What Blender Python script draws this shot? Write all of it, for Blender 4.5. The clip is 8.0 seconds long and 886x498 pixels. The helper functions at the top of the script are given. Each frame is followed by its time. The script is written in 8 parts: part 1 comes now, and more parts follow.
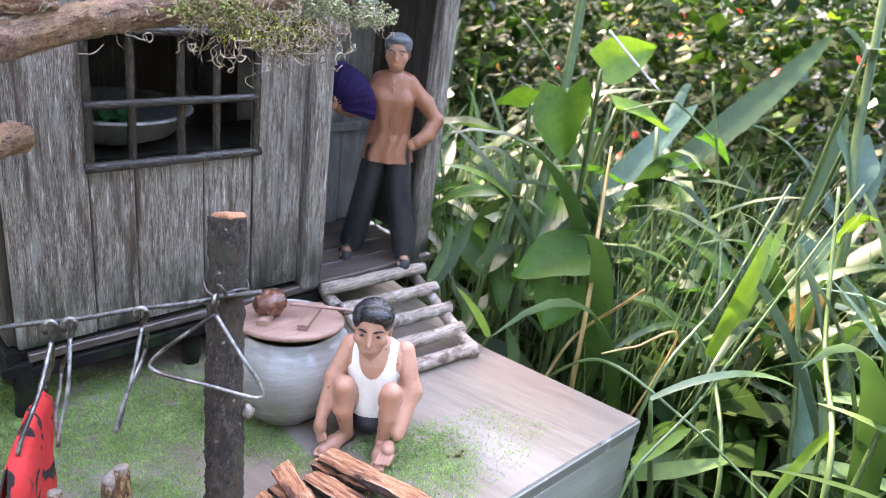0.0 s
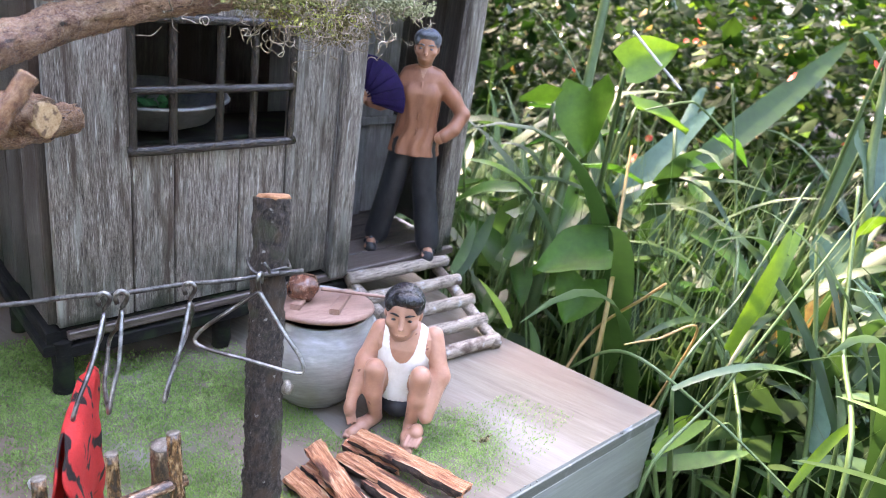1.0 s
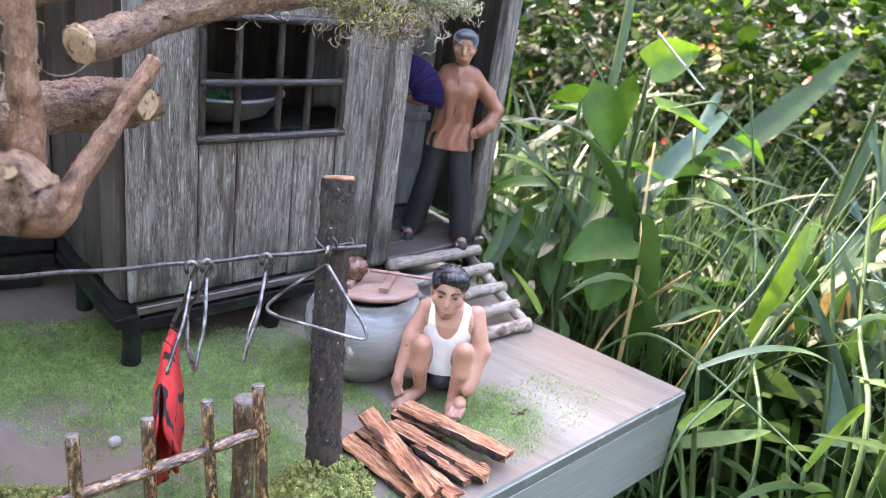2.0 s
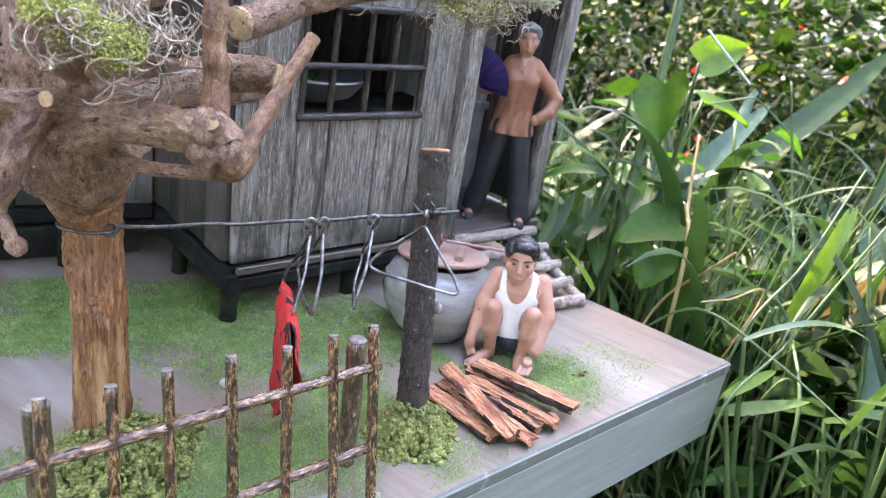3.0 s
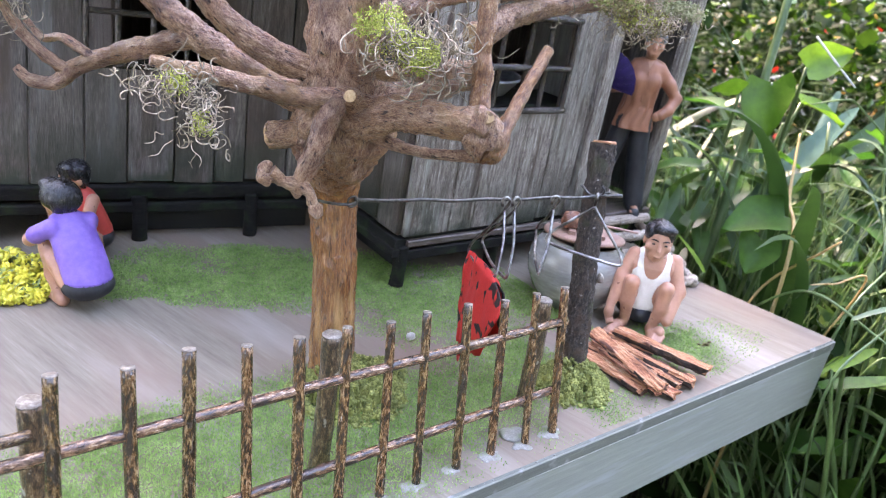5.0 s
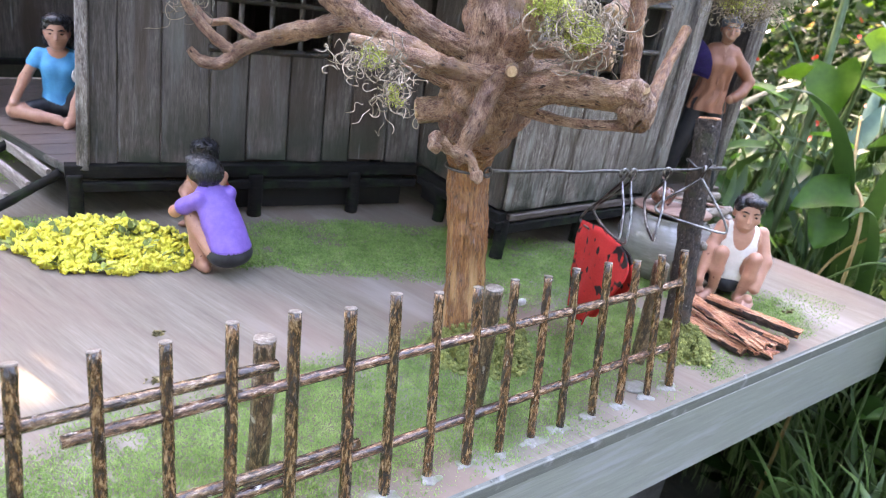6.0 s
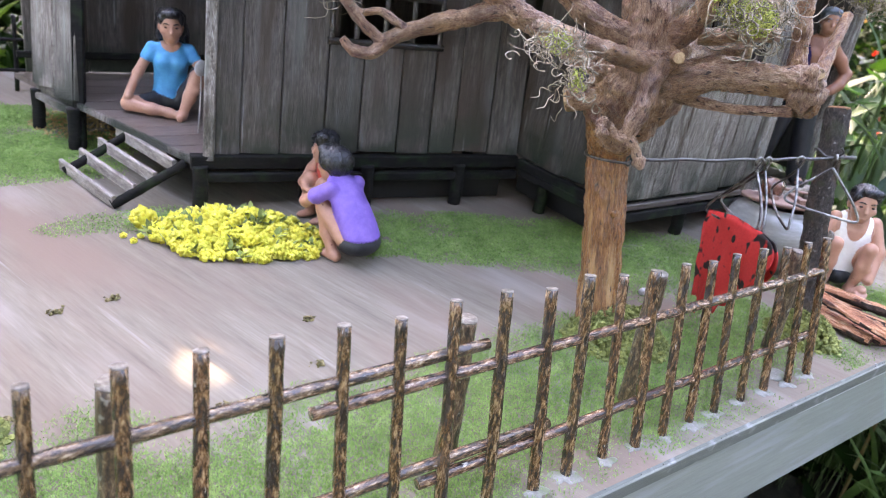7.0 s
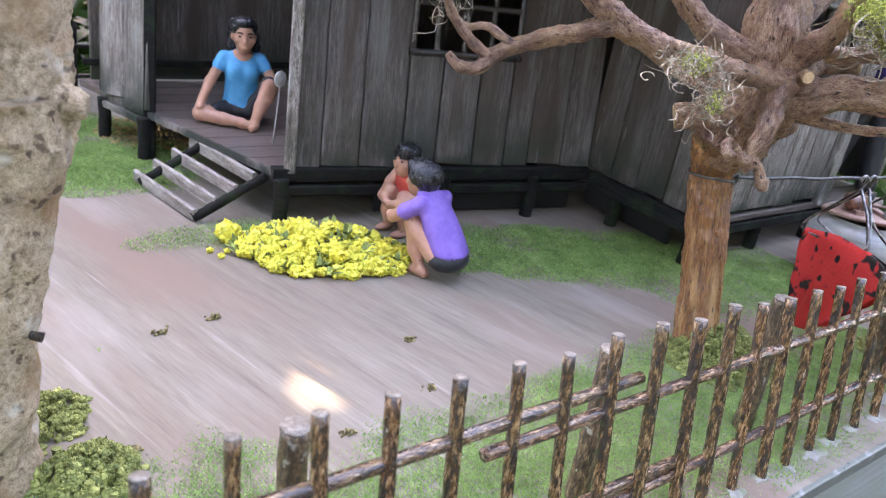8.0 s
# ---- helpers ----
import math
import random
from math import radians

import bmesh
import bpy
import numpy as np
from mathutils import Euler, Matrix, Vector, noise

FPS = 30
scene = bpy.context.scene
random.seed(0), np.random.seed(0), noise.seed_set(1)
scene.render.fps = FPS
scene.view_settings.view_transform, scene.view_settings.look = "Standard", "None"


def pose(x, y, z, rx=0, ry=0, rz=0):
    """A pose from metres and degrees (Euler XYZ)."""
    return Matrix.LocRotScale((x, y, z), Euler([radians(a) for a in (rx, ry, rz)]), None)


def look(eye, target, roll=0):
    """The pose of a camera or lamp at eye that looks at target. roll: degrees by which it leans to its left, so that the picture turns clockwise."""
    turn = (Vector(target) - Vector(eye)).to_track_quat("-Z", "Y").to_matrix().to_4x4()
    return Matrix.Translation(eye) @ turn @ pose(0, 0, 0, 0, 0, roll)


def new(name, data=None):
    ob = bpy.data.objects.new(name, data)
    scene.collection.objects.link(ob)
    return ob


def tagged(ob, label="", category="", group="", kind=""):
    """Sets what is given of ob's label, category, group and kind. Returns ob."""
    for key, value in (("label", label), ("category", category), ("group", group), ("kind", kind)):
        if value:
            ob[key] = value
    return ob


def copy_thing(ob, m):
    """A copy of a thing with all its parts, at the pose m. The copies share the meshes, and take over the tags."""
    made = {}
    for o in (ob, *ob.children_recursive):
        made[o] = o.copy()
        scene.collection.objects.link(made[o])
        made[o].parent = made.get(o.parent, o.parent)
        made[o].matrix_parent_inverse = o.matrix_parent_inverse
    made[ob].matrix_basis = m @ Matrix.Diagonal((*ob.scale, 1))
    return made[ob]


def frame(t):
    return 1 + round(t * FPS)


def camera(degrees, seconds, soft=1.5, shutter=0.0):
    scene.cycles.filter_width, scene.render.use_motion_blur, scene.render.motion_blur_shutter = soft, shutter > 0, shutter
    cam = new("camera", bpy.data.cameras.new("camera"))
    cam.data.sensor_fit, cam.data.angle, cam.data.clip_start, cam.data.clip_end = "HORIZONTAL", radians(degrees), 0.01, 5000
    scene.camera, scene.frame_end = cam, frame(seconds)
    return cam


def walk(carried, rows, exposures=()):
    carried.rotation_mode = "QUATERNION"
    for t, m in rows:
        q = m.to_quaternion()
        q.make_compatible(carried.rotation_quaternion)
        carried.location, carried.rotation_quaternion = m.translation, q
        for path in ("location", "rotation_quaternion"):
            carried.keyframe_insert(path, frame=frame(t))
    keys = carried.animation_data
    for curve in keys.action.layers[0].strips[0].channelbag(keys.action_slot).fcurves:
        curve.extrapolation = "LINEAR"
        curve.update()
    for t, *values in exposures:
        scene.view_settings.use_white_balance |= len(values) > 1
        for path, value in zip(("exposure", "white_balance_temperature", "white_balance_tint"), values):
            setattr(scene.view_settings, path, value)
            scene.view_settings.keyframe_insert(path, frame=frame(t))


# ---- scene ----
cam = camera(62.0, 8.0, soft=0.5)
PATH = [
    (0, (-0.38, -0.176, 0.263), (0.946, 1.108, -0.508), 7.6),
    (0.5, (-0.383, -0.17, 0.264), (0.942, 1.114, -0.507), 8.2),
    (1, (-0.398, -0.176, 0.256), (0.921, 1.121, -0.503), 8.4),
    (2.3, (-0.45, -0.19, 0.248), (0.85, 1.137, -0.493), 8.8),
    (2.5, (-0.462, -0.193, 0.244), (0.828, 1.14, -0.504), 9.1),
    (3, (-0.491, -0.197, 0.245), (0.786, 1.148, -0.504), 9.4),
    (3.5, (-0.521, -0.198, 0.244), (0.741, 1.158, -0.509), 9.9),
    (4, (-0.547, -0.194, 0.246), (0.698, 1.176, -0.51), 10.3),
    (4.2, (-0.556, -0.196, 0.248), (0.672, 1.186, -0.517), 10.2),
    (5.3, (-0.62, -0.199, 0.25), (0.572, 1.199, -0.54), 9.9),
    (5.5, (-0.638, -0.197, 0.248), (0.55, 1.203, -0.545), 9.8),
    (6, (-0.678, -0.187, 0.237), (0.504, 1.214, -0.564), 9.6),
    (6.5, (-0.715, -0.172, 0.23), (0.455, 1.237, -0.572), 9.4),
    (7, (-0.743, -0.149, 0.22), (0.409, 1.274, -0.584), 9.2),
    (7.5, (-0.762, -0.127, 0.217), (0.379, 1.304, -0.588), 9.3),
    (8, (-0.782, -0.106, 0.219), (0.358, 1.324, -0.591), 9.4),
]
walk(cam, [(t, look(eye, target, roll)) for t, eye, target, roll in PATH],
     exposures=[(0.0, 4.92, 8420, 27), (3.5, 4.90, 8200, 27), (6.0, 4.82, 8450, 28), (8.0, 4.62, 8450, 28)])
cam.data.dof.use_dof = True
cam.data.dof.focus_distance = 0.345
cam.data.dof.aperture_fstop = 18.0

# ---- light and sky ----
SUN_DIR = Vector((0.15, 0.66, 0.74)).normalized()      # towards the sun, behind the house
world = bpy.data.worlds.new("sky")
scene.world = world
world.use_nodes = True
wn = world.node_tree
sky = wn.nodes.new("ShaderNodeTexSky")
sky.sky_type = "NISHITA"
sky.sun_disc = False
sky.sun_elevation = math.asin(SUN_DIR.z)
sky.sun_rotation = math.atan2(SUN_DIR.x, SUN_DIR.y)
wn.links.new(sky.outputs[0], wn.nodes["Background"].inputs[0])
wn.nodes["Background"].inputs[1].default_value = 0.15
sun_data = bpy.data.lights.new("sun", "SUN")
sun_data.energy = 1.05
sun_data.angle = radians(0.6)
sun_data.color = (1.0, 0.94, 0.84)
sun = new("sun", sun_data)
sun.matrix_world = look(SUN_DIR * 5, (0, 0, 0))

# ---- mesh building ----
ORG = {}


class Build:
    """Collects vertices and faces of one mesh."""

    def __init__(self):
        self.v, self.f, self.mi, self.g = [], [], [], {}

    def face(self, ids, k=0):
        self.f.append(tuple(ids))
        self.mi.append(k)

    def box(self, x0, x1, y0, y1, z0, z1, ch=0.0008, k=0, m=None):
        """A bar with chamfered long edges (z is its length)."""
        c = min(ch, (x1 - x0) * 0.3, (y1 - y0) * 0.3)
        ring = [(x0 + c, y0), (x1 - c, y0), (x1, y0 + c), (x1, y1 - c), (x1 - c, y1), (x0 + c, y1), (x0, y1 - c), (x0, y0 + c)]
        n = len(self.v)
        for z in (z0, z1):
            for x, y in ring:
                p = Vector((x, y, z))
                self.v.append(m @ p if m else p)
        for i in range(8):
            j = (i + 1) % 8
            self.face((n + i, n + j, n + 8 + j, n + 8 + i), k)
        self.face([n + i for i in range(7, -1, -1)], k)
        self.face([n + 8 + i for i in range(8)], k)

    def tube(self, pts, radii, sides=10, seg=6, rough=0.0, freq=120.0, k=0, cap=True, flat=1.0, ridge=0.0):
        """A swept round bar through pts, smooth between them, with an uneven skin."""
        pts = [Vector(p) for p in pts]
        if isinstance(radii, (int, float)):
            radii = [radii] * len(pts)
        line, rad = [], []
        if len(pts) == 2:
            for s in range(seg + 1):
                t = s / seg
                line.append(pts[0].lerp(pts[1], t))
                rad.append(radii[0] * (1 - t) + radii[1] * t)
        else:
            for i in range(len(pts) - 1):
                p0 = pts[max(i - 1, 0)]
                p1, p2 = pts[i], pts[i + 1]
                p3 = pts[min(i + 2, len(pts) - 1)]
                for s in range(seg):
                    t = s / seg
                    line.append(0.5 * (2 * p1 + (p2 - p0) * t + (2 * p0 - 5 * p1 + 4 * p2 - p3) * t * t + (3 * p1 - p0 - 3 * p2 + p3) * t ** 3))
                    rad.append(radii[i] * (1 - t) + radii[i + 1] * t)
            line.append(pts[-1])
            rad.append(radii[-1])
        n0 = len(self.v)
        d = (line[1] - line[0]).normalized()
        u = d.orthogonal().normalized()
        run, off = 0.0, pts[0] * 7.3
        for i, p in enumerate(line):
            a = line[max(i - 1, 0)]
            b = line[min(i + 1, len(line) - 1)]
            d = (b - a).normalized() if (b - a).length > 1e-9 else d
            u = (u - d * u.dot(d)).normalized()
            w = d.cross(u)
            run += (p - line[i - 1]).length if i else 0.0
            for j in range(sides):
                an = 2 * math.pi * j / sides
                r = rad[i]
                if rough:
                    q = p + (u * math.cos(an) + w * math.sin(an)) * r
                    r *= 1 + rough * (noise.noise(q * freq) + 0.5 * noise.noise(q * freq * 2.7) + 0.3 * noise.noise(q * freq * 6.5))
                g = off + Vector((math.cos(an) * rad[i], math.sin(an) * rad[i], run))
                if ridge:
                    # cracked skin: sharp grooves that run along the bar, and small warts
                    h = Vector((g.x, g.y, g.z * 0.3))
                    wander = 0.5 + 0.5 * noise.noise(g * 90)
                    r += ridge * min(1.0, rad[i] / 0.006) * (0.45 - 1.5 * abs(noise.noise(h * 330)) * wander - 0.7 * abs(noise.noise(h * 760 + off)) + 0.35 * noise.noise(g * 900))
                self.g[len(self.v)] = g
                self.v.append(p + u * (math.cos(an) * r) + w * (math.sin(an) * r * flat))
        for i in range(len(line) - 1):
            for j in range(sides):
                a, b = n0 + i * sides + j, n0 + i * sides + (j + 1) % sides
                self.face((a, b, b + sides, a + sides), k)
        if cap:
            for i, flip in ((0, True), (len(line) - 1, False)):
                c = len(self.v)
                self.v.append(line[i].copy())
                for j in range(sides):
                    a, b = n0 + i * sides + j, n0 + i * sides + (j + 1) % sides
                    self.face((b, a, c) if flip else (a, b, c), k)

    def blob(self, c, r, rot=None, n=10, rough=0.0, freq=100.0, k=0):
        """A rounded lump with half-axes r."""
        c = Vector(c)
        r = Vector((r, r, r)) if isinstance(r, (int, float)) else Vector(r)
        e = Euler([radians(a) for a in rot]).to_matrix() if rot else Matrix.Identity(3)
        n0 = len(self.v)
        rows = max(n // 2, 3)
        for i in range(1, rows):
            th = math.pi * i / rows
            for j in range(n):
                ph = 2 * math.pi * j / n
                q = Vector((r.x * math.sin(th) * math.cos(ph), r.y * math.sin(th) * math.sin(ph), r.z * math.cos(th)))
                p = c + e @ q
                if rough:
                    p += (p - c) * rough * noise.noise(p * freq)
                self.v.append(p)
        top, bot = len(self.v), len(self.v) + 1
        self.v += [c + e @ Vector((0, 0, r.z)), c - e @ Vector((0, 0, r.z))]
        for j in range(n):
            jj = (j + 1) % n
            self.face((top, n0 + j, n0 + jj), k)
            for i in range(rows - 2):
                a, b = n0 + i * n + j, n0 + i * n + jj
                self.face((a, a + n, b + n, b), k)
            a = n0 + (rows - 2) * n
            self.face((a + jj, a + j, bot), k)

    def lump(self, c, s, rnd, k=0):
        """A tiny irregular eight-sided crumb."""
        c = Vector(c)
        n = len(self.v)
        for a in ((1, 0, 0), (-1, 0, 0), (0, 1, 0), (0, -1, 0), (0, 0, 1), (0, 0, -1)):
            q = Vector(a) + Vector((rnd.uniform(-.5, .5), rnd.uniform(-.5, .5), rnd.uniform(-.5, .5)))
            self.v.append(c + q * s * rnd.uniform(0.7, 1.3))
        for a, b, d in ((0, 2, 4), (2, 1, 4), (1, 3, 4), (3, 0, 4), (2, 0, 5), (1, 2, 5), (3, 1, 5), (0, 3, 5)):
            self.face((n + a, n + b, n + d), k)

    def lathe(self, prof, c, n=28, k=0, rough=0.0, freq=80.0):
        c = Vector(c)
        n0 = len(self.v)
        for r, z in prof:
            for j in range(n):
                a = 2 * math.pi * j / n
                p = c + Vector((r * math.cos(a), r * math.sin(a), z))
                if rough:
                    p += Vector((math.cos(a), math.sin(a), 0)) * rough * r * noise.noise(p * freq)
                self.v.append(p)
        for i in range(len(prof) - 1):
            for j in range(n):
                a, b = n0 + i * n + j, n0 + i * n + (j + 1) % n
                self.face((a, b, b + n, a + n), k)

    def blade(self, base, heading, length, width, rise, droop, seg=8, k=0, twist=0.0, tip=0.75, fold=0.25, side=0.0):
        """A grass or strap leaf: starts at base, climbs at rise (degrees), bends over by droop (degrees)."""
        p = Vector(base)
        n = len(self.v)
        h = radians(heading)
        for i in range(seg + 1):
            t = i / seg
            el = radians(rise - droop * t * t)
            hh = h + radians(side) * t
            d = Vector((math.cos(hh) * math.cos(el), math.sin(hh) * math.cos(el), math.sin(el)))
            s = Vector((-math.sin(hh), math.cos(hh), 0))
            up = d.cross(s) * -1
            tw = radians(twist) * t
            s, up = s * math.cos(tw) + up * math.sin(tw), up * math.cos(tw) - s * math.sin(tw)
            w = 0.5 * width * (min(1.0, 0.35 + t * 2.2) if t < tip else max(0.02, ((1 - t) / (1 - tip)) ** 0.8))
            self.v += [p - s * w + up * w * fold, p.copy(), p + s * w + up * w * fold]
            p = p + d * (length / seg)
        for i in range(seg):
            a = n + i * 3
            self.face((a, a + 1, a + 4, a + 3), k)
            self.face((a + 1, a + 2, a + 5, a + 4), k)

    def strap(self, base, tip, width, sag, seg=10, k=0, fold=0.22, bend=0.3):
        """A long leaf from base to tip, arched by sag, widest before the middle."""
        p0, p1 = Vector(base), Vector(tip)
        d = (p1 - p0).normalized()
        s = d.cross(Vector((0.25, -0.45, 0.86))).normalized()
        up = s.cross(d)
        n = len(self.v)
        for i in range(seg + 1):
            t = i / seg
            c = p0.lerp(p1, t) + Vector((0, 0, 4 * sag * t * (1 - t))) + s * (bend * width * math.sin(math.pi * t))
            w = 0.5 * width * (0.25 + 0.75 * math.sin(math.pi * min(1.0, t * 0.9 + 0.1) ** 0.8) if t < 0.97 else 0.04)
            self.v += [c - s * w + up * w * fold, c, c + s * w + up * w * fold]
        for i in range(seg):
            a = n + i * 3
            self.face((a, a + 1, a + 4, a + 3), k)
            self.face((a + 1, a + 2, a + 5, a + 4), k)

    def heart(self, base, heading, length, width, pitch, curl=0.2, roll=0.0, k=0, lobes=0.22, seg=8):
        """A broad heart-shaped leaf hanging from its stalk at base."""
        m = Matrix.Translation(base) @ Euler((0, radians(-pitch), radians(heading))).to_matrix().to_4x4() @ Euler((radians(roll), 0, 0)).to_matrix().to_4x4()
        n = len(self.v)
        cols = 5
        for i in range(seg + 1):
            t = i / seg
            w = width * 0.5 * (math.sin(math.pi * min(1, 0.14 + t * 0.86) ** 0.72) ** 0.85 if t < 1 else 0.0)
            for j in range(cols):
                s = j / (cols - 1) * 2 - 1
                x = length * (t - lobes * abs(s) * (1 - t) ** 2)
                z = -curl * length * t * t + 0.20 * width * (abs(s) ** 1.3) + 0.05 * width * math.sin(9 * t + 3 * s) * abs(s)
                self.v.append(m @ Vector((x, s * w, z)))
        for i in range(seg):
            for j in range(cols - 1):
                a = n + i * cols + j
                self.face((a, a + 1, a + 1 + cols, a + cols), k)

    def data(self, name, mats, smooth=True, org=None):
        me = bpy.data.meshes.new(name)
        o = org if org is not None else Vector((0, 0, 0))
        me.from_pydata([tuple(Vector(p) - o) for p in self.v], [], self.f)
        for m in mats:
            me.materials.append(m)
        me.polygons.foreach_set("material_index", self.mi)
        me.polygons.foreach_set("use_smooth", [smooth] * len(self.f))
        if self.g or len(self.v) < 3000:
            # places along and round a bar, for grain that follows it
            at = me.attributes.new("grain", "FLOAT_VECTOR", "POINT")
            flat = []
            for i, p in enumerate(self.v):
                flat.extend(self.g.get(i, p))
            at.data.foreach_set("vector", flat)
        me.update()
        return me


def thing(name, at, label, category, group="", kind=""):
    """An empty at a thing's base, to hold its parts."""
    ob = new(name)
    ob.empty_display_size = 0.01
    ob.location = at
    ORG[ob] = Vector(at)
    return tagged(ob, label, category, group, kind)


def part(name, b, mats, parent, label="", smooth=True, kind=""):
    """One mesh, built in world places, under a thing or a part."""
    mats = mats if isinstance(mats, (list, tuple)) else [mats]
    ob = new(name, b.data(name, mats, smooth, ORG[parent]))
    ob.parent = parent
    ORG[ob] = ORG[parent]
    return tagged(ob, label=label, kind=kind)


def solo(name, b, mats, at, label, category, group="", kind="", smooth=True):
    """A thing of one mesh."""
    mats = mats if isinstance(mats, (list, tuple)) else [mats]
    ob = new(name, b.data(name, mats, smooth, Vector(at)))
    ob.location = at
    ORG[ob] = Vector(at)
    return tagged(ob, label, category, group, kind)


# ---- materials ----
def surface(name, stops, scale=(200, 200, 200), detail=6.0, rough=0.7, bump=0.3, depth=0.0006, stain=None, vary=0.0, island=0.0, metal=0.0,
            glow=0.0, coat=0.0, spec=0.5, moss=None, second=None, rough_var=0.15, fines=0.45, along=False, turn=0.0, crack=None, third=None):
    """Grain noise through colour stops, blotches at a second scale, bump from the grain. stain: (colour, scale, from, to)."""
    m = bpy.data.materials.new(name)
    m.use_nodes = True
    t = m.node_tree
    N, L = t.nodes.new, t.links.new
    bs = t.nodes["Principled BSDF"]
    co = N("ShaderNodeTexCoord")
    shift = N("ShaderNodeVectorMath")
    shift.operation = "ADD"
    info = N("ShaderNodeObjectInfo")
    mul = N("ShaderNodeMath")
    mul.operation = "MULTIPLY"
    mul.inputs[1].default_value = 3.7 if vary else 0.0
    L(info.outputs["Random"], mul.inputs[0])
    if along:
        gr = N("ShaderNodeAttribute")
        gr.attribute_name = "grain"
        L(gr.outputs["Vector"], shift.inputs[0])
    else:
        L(co.outputs["Object"], shift.inputs[0])
    L(mul.outputs[0], shift.inputs[1])
    mp = N("ShaderNodeMapping")
    mp.inputs["Scale"].default_value = scale
    if turn:
        # the grain runs at this angle over the ground
        mp.vector_type = "TEXTURE"
        mp.inputs["Scale"].default_value = [1 / s for s in scale]
        mp.inputs["Rotation"].default_value = (0, 0, radians(turn))
    L(shift.outputs[0], mp.inputs["Vector"])
    no = N("ShaderNodeTexNoise")
    no.inputs["Scale"].default_value = 1.0
    no.inputs["Detail"].default_value = detail
    no.inputs["Roughness"].default_value = 0.62
    L(mp.outputs[0], no.inputs["Vector"])
    ramp = N("ShaderNodeValToRGB")
    el = ramp.color_ramp.elements
    while len(el) < len(stops):
        el.new(0.5)
    for e, (pos, col) in zip(el, stops):
        e.position = pos
        e.color = (*col, 1)
    fine = N("ShaderNodeTexNoise")
    fine.inputs["Scale"].default_value = 4.3
    fine.inputs["Detail"].default_value = 8.0
    fine.inputs["Roughness"].default_value = 0.7
    L(mp.outputs[0], fine.inputs["Vector"])
    both = N("ShaderNodeMix")
    both.inputs["Factor"].default_value = fines
    L(no.outputs["Fac"], both.inputs["A"])
    L(fine.outputs["Fac"], both.inputs["B"])
    span = N("ShaderNodeMapRange")
    span.clamp = False
    span.inputs["From Min"].default_value = 0.14
    span.inputs["From Max"].default_value = 0.86
    L(both.outputs["Result"], span.inputs["Value"])
    grain = span.outputs["Result"]
    L(grain, ramp.inputs[0])
    col = ramp.outputs[0]

    def blend(fac, colour, base):
        mx = N("ShaderNodeMix")
        mx.data_type = "RGBA"
        L(fac, mx.inputs["Factor"])
        L(base, mx.inputs["A"])
        mx.inputs["B"].default_value = (*colour, 1)
        return mx.outputs["Result"]

    def mask(sc, lo, hi, vec=None):
        n2 = N("ShaderNodeTexNoise")
        n2.inputs["Scale"].default_value = sc
        n2.inputs["Detail"].default_value = 5.0
        L(vec or shift.outputs[0], n2.inputs["Vector"])
        mr = N("ShaderNodeMapRange")
        mr.inputs["From Min"].default_value = lo
        mr.inputs["From Max"].default_value = hi
        L(n2.outputs["Fac"], mr.inputs["Value"])
        return mr.outputs["Result"]

    for st in (stain, second, third):
        if st:
            vec = None
            if len(st) > 4:
                m2 = N("ShaderNodeMapping")
                m2.inputs["Scale"].default_value = st[4]
                if turn:
                    m2.vector_type = "TEXTURE"
                    m2.inputs["Scale"].default_value = [1 / k for k in st[4]]
                    m2.inputs["Rotation"].default_value = (0, 0, radians(turn))
                L(shift.outputs[0], m2.inputs["Vector"])
                vec = m2.outputs[0]
            col = blend(mask(st[1], st[2], st[3], vec), st[0], col)
    if moss:
        # patches of near-black moss that darken the boards towards the foot; (colour, top, soft)
        sep = N("ShaderNodeSeparateXYZ")
        geo = N("ShaderNodeNewGeometry")
        L(geo.outputs["Position"], sep.inputs[0])
        mr = N("ShaderNodeMapRange")
        mr.inputs["From Min"].default_value = moss[1] + moss[2]
        mr.inputs["From Max"].default_value = moss[1] - moss[2]
        L(sep.outputs["Z"], mr.inputs["Value"])
        mm = N("ShaderNodeMath")
        mm.operation = "MULTIPLY"
        L(mr.outputs["Result"], mm.inputs[0])
        L(mask(30.0, 0.36, 0.52, geo.outputs["Position"]), mm.inputs[1])
        col = blend(mm.outputs[0], moss[0], col)
    height = grain
    if crack:
        # dark splits between long plates of bark; (colour, scale, width)
        bend = N("ShaderNodeTexNoise")
        bend.inputs["Scale"].default_value = 160.0
        L(shift.outputs[0], bend.inputs["Vector"])
        off = N("ShaderNodeVectorMath")
        off.operation = "MULTIPLY_ADD"
        off.inputs[1].default_value = (0.006, 0.006, 0.006)
        L(bend.outputs["Color"], off.inputs[0])
        L(shift.outputs[0], off.inputs[2])
        m3 = N("ShaderNodeMapping")
        m3.inputs["Scale"].default_value = crack[1]
        L(off.outputs[0], m3.inputs["Vector"])
        vo = N("ShaderNodeTexVoronoi")
        vo.feature = "DISTANCE_TO_EDGE"
        vo.inputs["Scale"].default_value = 1.0
        L(m3.outputs[0], vo.inputs["Vector"])
        split = N("ShaderNodeMapRange")
        split.inputs["From Min"].default_value = crack[2]
        split.inputs["From Max"].default_value = 0.0
        split.inputs["To Max"].default_value = 0.85
        L(vo.outputs["Distance"], split.inputs["Value"])
        col = blend(split.outputs["Result"], crack[0], col)
        sub = N("ShaderNodeMath")
        sub.operation = "MULTIPLY_ADD"
        sub.inputs[1].default_value = -0.7
        L(split.outputs["Result"], sub.inputs[0])
        L(grain, sub.inputs[2])
        height = sub.outputs[0]
